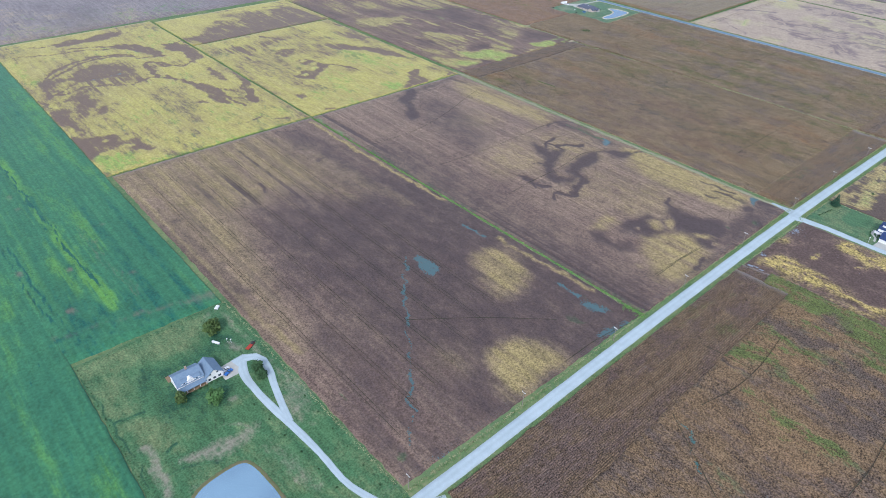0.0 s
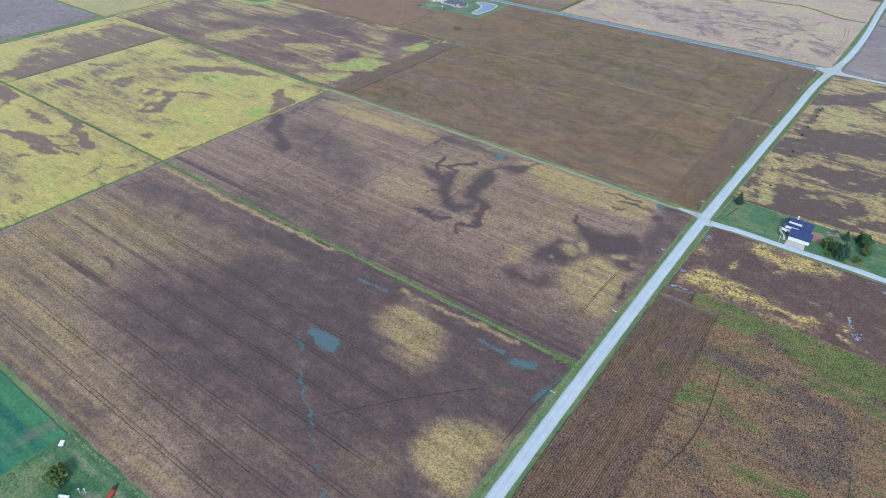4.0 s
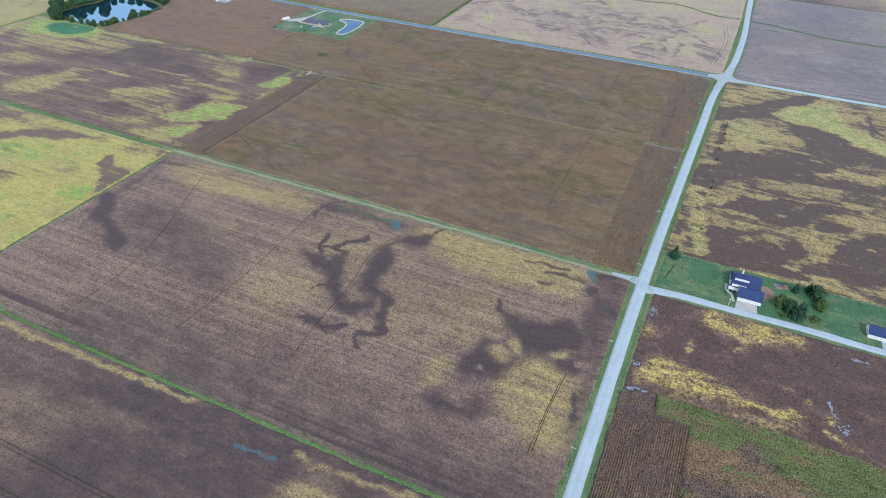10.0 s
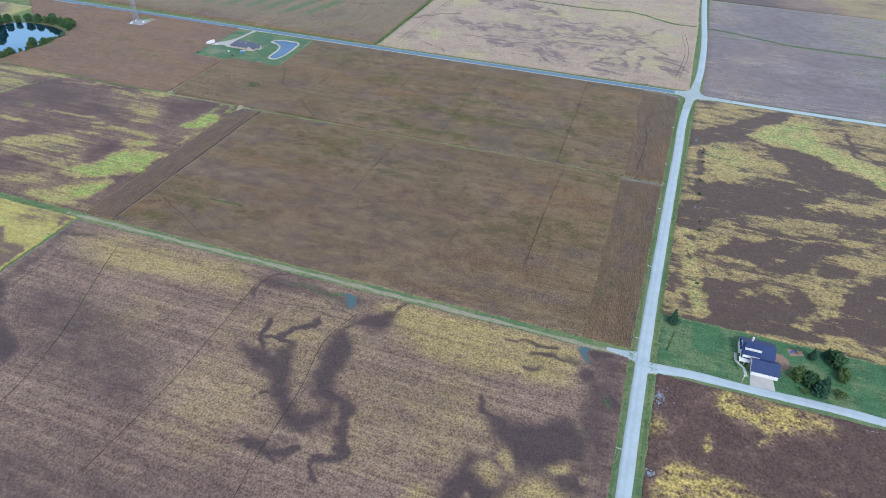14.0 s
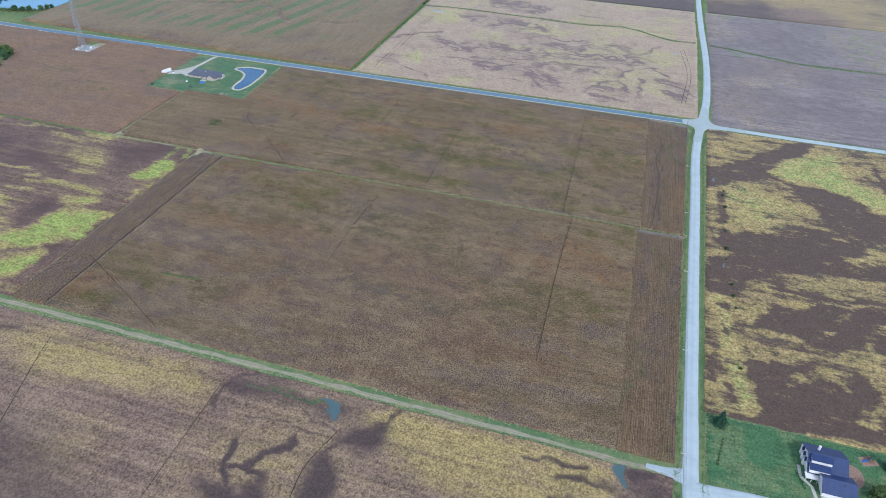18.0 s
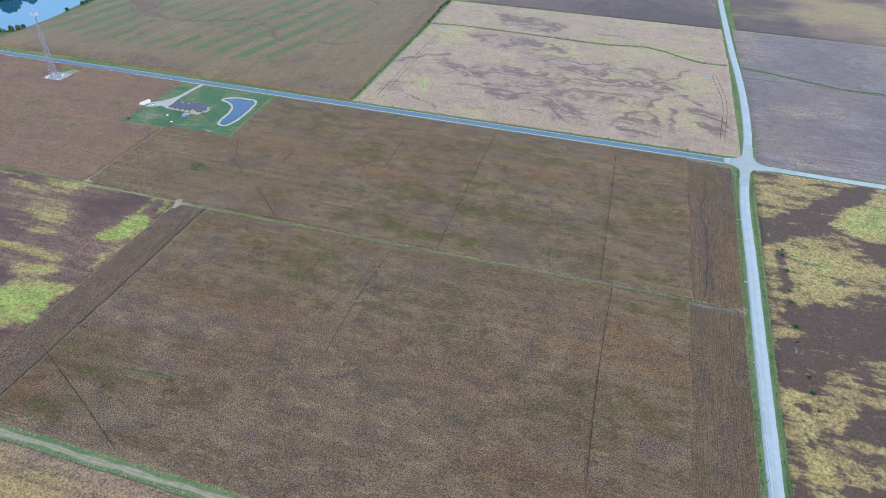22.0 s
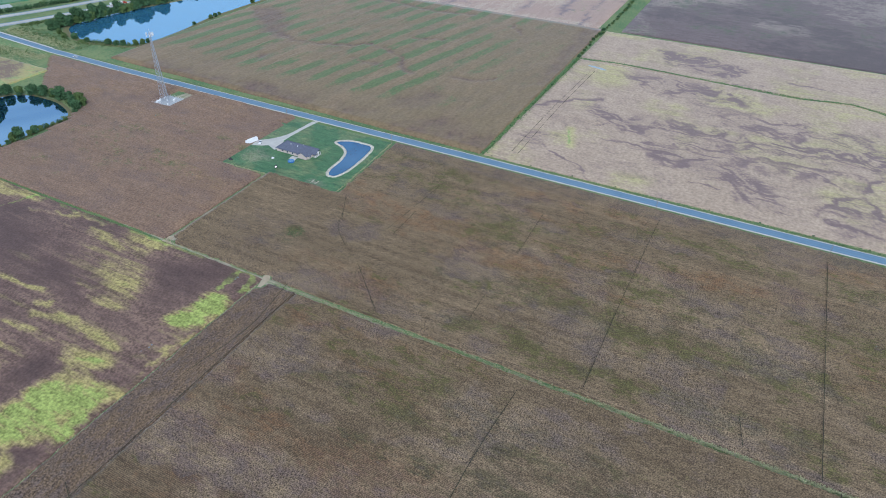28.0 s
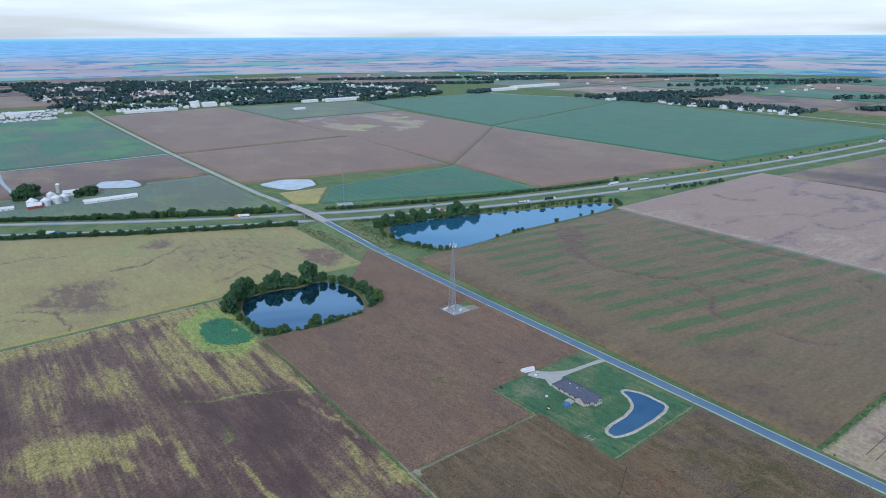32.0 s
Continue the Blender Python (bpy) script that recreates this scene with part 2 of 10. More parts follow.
m_corn_x = crop_material("dry_corn_headland", (0.150, 0.106, 0.066), (0.172, 0.122, 0.079), (0.22, 0.145, 0.08), (0.112, 0.084, 0.072), (0.13, 0.12, 0.062), (0.08, 0.17, 0.17), along="x", streak=0.6, speckle=0.5, stripe=0.12, pitch=0.762, edge=(0.1, 0.95), dots=2.0, soil=0.1, calm=1.4, mottle=0.1)
m_corn_xs = crop_material("dry_corn_rows", (0.136, 0.094, 0.060), (0.158, 0.112, 0.074), (0.20, 0.135, 0.08), (0.115, 0.08, 0.070), (0.13, 0.12, 0.058), (0.08, 0.17, 0.17), along="x", streak=0.6, speckle=0.75, stripe=0.2, edge=(0.1, 0.95), dots=2.1, soil=0.3, calm=1.2)
m_corn_s = crop_material("lodged_dry_corn", (0.176, 0.120, 0.070), (0.205, 0.142, 0.086), (0.245, 0.158, 0.088), (0.104, 0.078, 0.066), (0.125, 0.158, 0.056), (0.08, 0.17, 0.17), streak=0.6, dots=2.1, soil=0.06, speckle=0.75, stripe=0.04, edge=(0.1, 0.95), ragged_by=6.0, pull=(0.04, 0.35, 0.5), calm=1.2)
m_corn_e = crop_material("swathed_dry_corn", (0.180, 0.137, 0.078), (0.206, 0.156, 0.091), (0.27, 0.195, 0.12), (0.128, 0.086, 0.070), (0.118, 0.170, 0.066), (0.08, 0.17, 0.17), along="x", streak=0.7, speckle=0.16, edge=(-0.05, 1.1), ragged_by=2.4, soil=0.05, dots=0.6, calm=1.2, mottle=0.05)
m_corn_n = crop_material("reddish_dry_corn", (0.196, 0.133, 0.093), (0.220, 0.151, 0.106), (0.25, 0.17, 0.10), (0.155, 0.108, 0.088), (0.16, 0.15, 0.075), (0.08, 0.17, 0.17), streak=0.7, dots=1.2, speckle=0.3, stripe=0.08, pitch=0.762, edge=(0.1, 0.95), soil=0.08, calm=1.2, mottle=0.08)
m_green = crop_material("green_soybeans", (0.040, 0.150, 0.086), (0.058, 0.196, 0.098), (0.13, 0.32, 0.075), (0.16, 0.15, 0.12), (0.02, 0.12, 0.095), (0.05, 0.12, 0.1), streak=0.8, speckle=0.2, mottle=0.08, edge=(0.1, 0.95), ragged_by=2.2, pull=(0.02, 0.2, 0.35))
m_sage = crop_material("dull_green_beans", (0.12, 0.185, 0.12), (0.15, 0.21, 0.135), (0.20, 0.26, 0.12), (0.13, 0.15, 0.11), (0.08, 0.18, 0.12), (0.05, 0.12, 0.1), streak=0.6, speckle=0.2, edge=(0.0, 1.1))
m_stubble = crop_material("grey_stubble", (0.178, 0.153, 0.16), (0.24, 0.21, 0.212), (0.36, 0.29, 0.21), (0.15, 0.122, 0.128), (0.12, 0.25, 0.08), (0.3, 0.38, 0.46), streak=0.8, speckle=0.25, edge=(0.1, 0.95))
m_tan = crop_material("bleached_stubble", (0.362, 0.282, 0.208), (0.405, 0.32, 0.238), (0.46, 0.43, 0.19), (0.172, 0.126, 0.126), (0.22, 0.40, 0.10), (0.3, 0.40, 0.48), streak=0.8, speckle=0.2, edge=(-0.02, 0.85), ragged_by=2.0, dots=0.7, mottle=0.07, bare=(0.02, 0.8))
m_lawn = crop_material("mown_lawn", (0.058, 0.142, 0.068), (0.088, 0.178, 0.078), (0.19, 0.235, 0.115), (0.28, 0.255, 0.205), (0.034, 0.105, 0.060), (0.1, 0.2, 0.2), streak=0.5, speckle=0.34, dots=1.6, edge=(-0.05, 1.1), ragged_by=3.4)


def ground_material():
    m, n, l, bs = graph("verge_grass", 0.95, 0, 0.1)
    a = remap(n, l, grain(n, l, 0.03, 5), 0.35, 0.65)
    b = grain(n, l, 0.5, 5)
    col = mixer(n, l, a, (0.10, 0.182, 0.088), (0.175, 0.235, 0.11))
    col = mixer(n, l, remap(n, l, b, 0.48, 0.7, 0, 0.7), col, (0.26, 0.25, 0.145))
    col = mixer(n, l, remap(n, l, grain(n, l, 0.22, 4), 0.54, 0.72, 0, 0.6), col, (0.055, 0.105, 0.05))
    l.new(col, bs.inputs["Base Color"])
    bump(n, l, bs, b, 0.4, 0.2)
    return m


m_ground = ground_material()
m_gravel = surface("pale_gravel", (0.44, 0.525, 0.575), (0.38, 0.46, 0.51), 0.12, 0.9, 0, 0.2, 0.25, 0.03, 25, worn=0.2)
m_track = surface("worn_dirt_track", (0.31, 0.285, 0.225), (0.20, 0.24, 0.13), 0.2, 0.95, 0, 0.1, 0.3, 0.05, 12, worn=0.7)
m_asphalt = surface("blue_grey_asphalt", (0.115, 0.205, 0.295), (0.14, 0.235, 0.33), 0.08, 0.7, 0, 0.35, 0.2, 0.01, 40, worn=0.25)
m_concrete = surface("pale_concrete", (0.50, 0.50, 0.47), (0.42, 0.42, 0.40), 0.2, 0.85, 0, 0.25, 0.2, 0.01, 20)
m_highway = surface("highway_concrete", (0.42, 0.42, 0.41), (0.48, 0.48, 0.465), 0.02, 0.85, 0, 0.25, 0.1, 0.01, 40)
m_paint_white = surface("white_paint", (0.80, 0.80, 0.80), (0.74, 0.75, 0.76), 0.4, 0.6, 0, 0.3, 0.1, 0.005)
m_bark = surface("bark", (0.10, 0.075, 0.055), (0.07, 0.055, 0.04), 2.0)
m_pole = surface("weathered_pole", (0.30, 0.27, 0.24), (0.22, 0.2, 0.18), 1.5)
m_leaf_bright = surface("fresh_green_leaves", (0.07, 0.16, 0.055), (0.10, 0.20, 0.07), 0.35, 0.8, 0, 0.2, 0.0, island=0.4)
m_leaf = surface("dark_leaves", (0.032, 0.078, 0.038), (0.054, 0.11, 0.048), 0.35, 0.8, 0, 0.2, 0.0, island=0.5)
m_leaf_olive = surface("olive_leaves", (0.058, 0.105, 0.034), (0.085, 0.13, 0.045), 0.35, 0.8, 0, 0.2, 0.0, island=0.5)
m_leaf_teal = surface("blue_green_needles", (0.022, 0.065, 0.042), (0.035, 0.09, 0.055), 0.35, 0.8, 0, 0.2, 0.0, island=0.4)
m_steel = surface("galvanised_steel", (0.62, 0.64, 0.66), (0.52, 0.54, 0.56), 1.0, 0.5, 0.3, 0.5, 0.0)
m_rock = surface("pale_riprap", (0.60, 0.58, 0.50), (0.34, 0.32, 0.27), 0.6, 0.95, 0, 0.1, 0.8, 0.2, 4)
m_wire = surface("wire", (0.12, 0.12, 0.13), (0.1, 0.1, 0.1), 1.0, 0.6)


def water_material(name, deep, rough=0.04, gloss=6.5):
    m, n, l, bs = graph(name, rough, 0, 0.5)
    col = mixer(n, l, remap(n, l, grain(n, l, 0.06, 3), 0.3, 0.7), deep, tuple(1.25 * v for v in deep))
    l.new(col, bs.inputs["Base Color"])
    bs.inputs["IOR"].default_value = gloss
    bs.inputs["Specular Tint"].default_value = (0.50, 0.77, 1.0, 1)
    bump(n, l, bs, grain(n, l, 0.9, 3), 0.02, 0.05)
    return m


m_water = water_material("pond_water", (0.03, 0.11, 0.20), 0.025, 5.0)
m_water_pale = water_material("milky_pond_water", (0.42, 0.48, 0.52), 0.15, 2.4)

# ---------------------------------------------------------------- helpers for masks and meshes
LATTICE = np.random.RandomState(7).rand(8, 256, 256)


def vnoise(x, y, seed):
    t = LATTICE[seed % 8]
    x, y = x + 37.3 * seed, y + 91.7 * seed
    ix, iy = np.floor(x).astype(int), np.floor(y).astype(int)
    fx, fy = x - ix, y - iy
    fx, fy = fx * fx * (3 - 2 * fx), fy * fy * (3 - 2 * fy)
    a, b, c, d = (t[(ix + i) & 255, (iy + j) & 255] for i, j in ((0, 0), (1, 0), (0, 1), (1, 1)))
    return (a * (1 - fx) + b * fx) * (1 - fy) + (c * (1 - fx) + d * fx) * fy


def fbm(x, y, size, octaves=4, seed=1, sx=1.0, sy=1.0):
    total, amp, norm = 0.0, 1.0, 0.0
    for k in range(octaves):
        f = 2 ** k / size
        total = total + amp * vnoise(x * f * sx, y * f * sy, seed + k)
        norm += amp
        amp *= 0.55
    return np.clip((total / norm - 0.5) * 1.6 + 0.5, 0, 1)


def warp(x, y, size, amount, seed=3):
    return x + amount * (fbm(x, y, size, 3, seed) - 0.5) * 2, y + amount * (fbm(x, y, size, 3, seed + 4) - 0.5) * 2


def blob(x, y, cx, cy, rx, ry, turn=0.0, soft=1.2):
    c, s = math.cos(radians(turn)), math.sin(radians(turn))
    u, v = ((x - cx) * c + (y - cy) * s) / rx, (-(x - cx) * s + (y - cy) * c) / ry
    return np.clip((1 - np.sqrt(u * u + v * v)) / soft + 0.5, 0, 1)


def stroke(x, y, points, width, soft=1.3):
    best = np.full(np.shape(x), 1e9)
    for (ax, ay), (bx, by) in zip(points[:-1], points[1:]):
        dx, dy = bx - ax, by - ay
        t = np.clip(((x - ax) * dx + (y - ay) * dy) / (dx * dx + dy * dy + 1e-9), 0, 1)
        best = np.minimum(best, np.hypot(x - ax - t * dx, y - ay - t * dy))
    return np.clip((1 - best / width) / soft + 0.5, 0, 1)


def area(x, y, points, soft=3.0):
    """A filled closed outline with a soft edge."""
    p = outline(points, 3)
    out = np.zeros(np.shape(x))
    near = (x > p[:, 0].min() - soft) & (x < p[:, 0].max() + soft) & (y > p[:, 1].min() - soft) & (y < p[:, 1].max() + soft)
    qx, qy = x[near], y[near]
    best, inside = np.full(qx.shape, 1e9), np.zeros(qx.shape, bool)
    for (ax, ay), (bx, by) in zip(p, np.roll(p, -1, 0)):
        dx, dy = bx - ax, by - ay
        t = np.clip(((qx - ax) * dx + (qy - ay) * dy) / (dx * dx + dy * dy + 1e-9), 0, 1)
        best = np.minimum(best, np.hypot(qx - ax - t * dx, qy - ay - t * dy))
        inside ^= ((ay > qy) != (by > qy)) & (qx < dx * (qy - ay) / (dy + 1e-12) + ax)
    out[near] = np.clip(0.5 + np.where(inside, best, -best) / (2 * soft), 0, 1)
    return out


def band(v, a, b, soft):
    return np.clip((v - a) / soft + 0.5, 0, 1) * np.clip((b - v) / soft + 0.5, 0, 1)


def most(*masks):
    out = masks[0]
    for k in masks[1:]:
        out = np.maximum(out, k)
    return out


def mesh_from(name, verts, faces, materials=(), smooth=False):
    me = bpy.data.meshes.new(name)
    if isinstance(verts, np.ndarray) and isinstance(faces, np.ndarray):
        k = faces.shape[1]
        me.vertices.add(len(verts))
        me.vertices.foreach_set("co", verts.astype(np.float32).ravel())
        me.loops.add(faces.size)
        me.loops.foreach_set("vertex_index", faces.astype(np.int32).ravel())
        me.polygons.add(len(faces))
        me.polygons.foreach_set("loop_start", np.arange(0, faces.size, k, dtype=np.int32))
        me.update(calc_edges=True)
    else:
        me.from_pydata([tuple(v) for v in verts], [], [tuple(f) for f in faces])
    for m in materials:
        me.materials.append(m)
    if smooth:
        me.polygons.foreach_set("use_smooth", np.ones(len(me.polygons), dtype=bool))
    return me


def no_paint(x, y):
    return 0 * x, 0 * x, 0 * x, 0 * x


def field(name, label, quad, mat, paint=no_paint, height=0.6, along="y", row=1.2, across=0.3, step=4.5, ridge=0.24, category="crop field", rough=0.3, keep=None, rows=0.0):
    """A standing crop as one slab on the ground: ridges along its rows, ragged sides, masks in 'tone'. quad: corners SW, SE, NE, NW."""
    (ax, ay), (bx, by), (cx, cy), (dx, dy) = quad
    ridge = ridge if across < 0.45 else 0.0
    wide = max(math.hypot(bx - ax, by - ay), math.hypot(cx - dx, cy - dy))
    tall = max(math.hypot(dx - ax, dy - ay), math.hypot(cx - bx, cy - by))
    su, sv = (across, step) if along == "y" else (step, across)
    nu, nv = max(2, int(wide / su)), max(2, int(tall / sv))
    us, vs = np.linspace(0, 1, nu + 1), np.linspace(0, 1, nv + 1)
    for line, size in ((us, wide), (vs, tall)):
        if len(line) > 4:
            line[1], line[-2] = min(line[1], 0.35 / size), max(line[-2], 1 - 0.35 / size)
    u, v = np.meshgrid(us, vs, indexing="ij")
    x = (ax * (1 - u) + bx * u) * (1 - v) + (dx * (1 - u) + cx * u) * v
    y = (ay * (1 - u) + by * u) * (1 - v) + (dy * (1 - u) + cy * u) * v
    edge = np.minimum(np.minimum(u, 1 - u) * wide, np.minimum(v, 1 - v) * tall)
    jag = np.exp(-edge / 3.0)
    x, y = x + jag * (fbm(x, y, 5, 2, 2) - 0.5) * 0.9, y + jag * (fbm(x, y, 5, 2, 5) - 0.5) * 0.9
    across_rows = x if along == "y" else y
    wave = 0.5 + 0.5 * np.cos(2 * np.pi * across_rows / row)
    r, g, b, a = paint(x, y)
    rng = np.random.RandomState(len(label))
    z = height * (1 - 0.55 * np.clip(g, 0, 1)) * (1 - 0.9 * np.clip(a * 1.4, 0, 1))
    z = z * (1 - ridge * wave + rough * (rng.rand(*x.shape) - 0.5) + 0.25 * (fbm(x, y, 18, 2, 4) - 0.5)) + 0.06
    low = (np.arange(nu + 1) % 2)[:, None] * (0.6 + 0.8 * rng.rand(*x.shape)) * (1 - 0.75 * np.clip(g * 1.6 - 0.2, 0, 1))
    z = z * (1 - rows * low)
    z[0, :] = z[-1, :] = -0.05
    z[:, 0] = z[:, -1] = -0.05
    inside = np.full(x.shape, 9.0) if keep is None else keep(x, y) + (fbm(x, y, 5, 2, 2) - 0.5) * 2
    z = np.where(inside < 0.4, -0.05 + 0 * z, z)
    verts = np.stack([x, y, z], -1).reshape(-1, 3)
    i = np.arange((nu + 1) * (nv + 1)).reshape(nu + 1, nv + 1)
    faces = np.stack([i[:-1, :-1], i[1:, :-1], i[1:, 1:], i[:-1, 1:]], -1).reshape(-1, 4)
    faces = faces[(inside.ravel()[faces] > 0.0).any(axis=1)]
    me = mesh_from(name, verts, faces, (mat,), True)
    gap = me.attributes.new("gap", "FLOAT", "POINT")
    gaps = low if rows else np.clip(wave * 1.6 - 0.6, 0, 1) * (ridge > 0) * (0.6 + 0.8 * rng.rand(*x.shape))
    gap.data.foreach_set("value", np.clip(gaps, 0, 1.2).astype(np.float32).ravel())
    tone = me.color_attributes.new("tone", "FLOAT_COLOR", "POINT")
    tone.data.foreach_set("color", np.clip(np.stack([r, g, b, a], -1), 0, 1).astype(np.float32).ravel())
    return tagged(new(name, me), label, category, "", "stuff")


def flat(name, label, x0, y0, x1, y1, mat, paint=no_paint, **more):
    return field(name, label, ((x0, y0), (x1, y0), (x1, y1), (x0, y1)), mat, paint, **more)


def ribbon(name, points, width, z, mat, thick=0.12, wobble=0.0, seed=1, smooth_path=True, lengthwise=6.0, skirt=0.25):
    """A road or strip along a smooth line, with thickness; width may be a number or one for each point."""
    p = np.array(points, float)
    w = np.full(len(p), width, float) if np.isscalar(width) else np.array(width, float)
    zz = np.full(len(p), z, float) if np.isscalar(z) else np.array(z, float)
    d = np.concatenate([[0], np.cumsum(np.hypot(*np.diff(p, axis=0).T))])
    s = np.linspace(0, d[-1], max(2, int(d[-1] / lengthwise)) + 1)
    if smooth_path and len(p) > 2:
        t = np.gradient(p, d, axis=0)
        k = np.clip(np.searchsorted(d, s) - 1, 0, len(p) - 2)
        h = d[k + 1] - d[k]
        f = ((s - d[k]) / h)[:, None]
        hk = h[:, None]
        q = (2 * f ** 3 - 3 * f ** 2 + 1) * p[k] + (f ** 3 - 2 * f ** 2 + f) * hk * t[k] + (3 * f ** 2 - 2 * f ** 3) * p[k + 1] + (f ** 3 - f ** 2) * hk * t[k + 1]
    else:
        q = np.stack([np.interp(s, d, p[:, 0]), np.interp(s, d, p[:, 1])], -1)
    ws, zs = np.interp(s, d, w), np.interp(s, d, zz)
    t = np.gradient(q, s, axis=0)
    t /= np.linalg.norm(t, axis=1)[:, None]
    nrm = np.stack([-t[:, 1], t[:, 0]], -1)
    rng = np.random.RandomState(seed)
    left = ws / 2 + wobble * (fbm(s, s * 0 + 3, 9, 3, seed) - 0.5) * 2
    right = ws / 2 + wobble * (fbm(s, s * 0 + 9, 9, 3, seed + 2) - 0.5) * 2
    cols = [(-right - skirt, -thick), (-right, 0), (-right * 0.5, thick * 0.2), (0 * s, thick * 0.35), (left * 0.5, thick * 0.2), (left, 0), (left + skirt, -thick)]
    verts = np.stack([np.column_stack([q + nrm * np.asarray(o)[:, None], zs + h]) for o, h in cols], 1).reshape(-1, 3)
    i = np.arange(len(s) * 7).reshape(len(s), 7)
    faces = np.stack([i[:-1, :-1], i[:-1, 1:], i[1:, 1:], i[1:, :-1]], -1).reshape(-1, 4)[:, ::-1]
    me = mesh_from(name, verts, faces, (mat,), True)
    worn = me.attributes.new("worn", "FLOAT", "POINT")
    worn.data.foreach_set("value", np.tile(np.array([0, 0.15, 1.0, 0.35, 1.0, 0.15, 0]), len(s)).astype(np.float32))
    return new(name, me)


def outline(points, per=8):
    """A smooth closed line through a few points."""
    p = np.array(points, float)
    m = len(p)
    out = []
    for k in range(m):
        a, b, c, d = p[k - 1], p[k], p[(k + 1) % m], p[(k + 2) % m]
        for f in np.linspace(0, 1, per, endpoint=False):
            out.append(0.5 * ((2 * b) + (c - a) * f + (2 * a - 5 * b + 4 * c - d) * f * f + (3 * b - a - 3 * c + d) * f ** 3))
    return np.array(out)


def sheet(name, loop, z, mat, rim=0.0):
    """A flat sheet inside a closed line."""
    n = len(loop)
    bm = bmesh.new()
    vs = [bm.verts.new((x, y, z)) for x, y in loop]
    face = bm.faces.new(vs)
    if face.normal.z < 0 or sum(loop[k - 1][0] * loop[k][1] - loop[k][0] * loop[k - 1][1] for k in range(n)) < 0:
        bmesh.ops.reverse_faces(bm, faces=[face])
    bmesh.ops.triangulate(bm, faces=bm.faces[:])
    me = bpy.data.meshes.new(name)
    bm.to_mesh(me)
    bm.free()
    me.materials.append(mat)
    return new(name, me)


def bank(name, loop, inner, outer, high, mat, label, category="bank", seed=1, jitter=0.6):
    """A raised ring along a closed line: from the water's edge up and out."""
    p = np.array(loop, float)
    n = len(p)
    t = np.roll(p, -1, 0) - np.roll(p, 1, 0)
    t /= np.linalg.norm(t, axis=1)[:, None] + 1e-9
    area = np.sum(np.roll(p[:, 0], 1) * p[:, 1] - p[:, 0] * np.roll(p[:, 1], 1))
    nrm = np.stack([t[:, 1], -t[:, 0]], -1) * np.sign(area)
    rng = np.random.RandomState(seed)
    cols = []
    for o, h in ((-inner, -0.3), (0, 0.15), (outer * 0.45, high), (outer * 0.8, high * 0.7), (outer, -0.1)):
        j = jitter * (rng.rand(n) - 0.5)
        cols.append(np.column_stack([p + nrm * (o + j)[:, None], h + 0.3 * high * (rng.rand(n) - 0.5) * (h > 0.2)]))
    verts = np.stack(cols, 1).reshape(-1, 3)
    i = np.arange(n * 5).reshape(n, 5)
    j = np.roll(i, -1, 0)
    faces = np.stack([i[:, :-1], i[:, 1:], j[:, 1:], j[:, :-1]], -1).reshape(-1, 4)
    return tagged(new(name, mesh_from(name, verts, faces, (mat,))), label, category, "", "structure")

# ---------------------------------------------------------------- ground and backdrop
ground_rings = [0, 300, 700, 1300, 2200, 3400, 4950]
gv, gf = [(500, 350, 0)], []
for r in ground_rings[1:]:
    gv += [(500 + r * math.cos(2 * math.pi * k / 96), 350 + r * math.sin(2 * math.pi * k / 96), 0) for k in range(96)]
gf += [(0, 1 + k, 1 + (k + 1) % 96) for k in range(96)]
for q in range(len(ground_rings) - 2):
    o = 1 + 96 * q
    gf += [(o + k, o + 96 + k, o + 96 + (k + 1) % 96, o + (k + 1) % 96) for k in range(96)]
tagged(new("ground", mesh_from("ground", gv, gf, (m_ground,))), "green grass verges and open farmland soil", "ground", "", "structure")


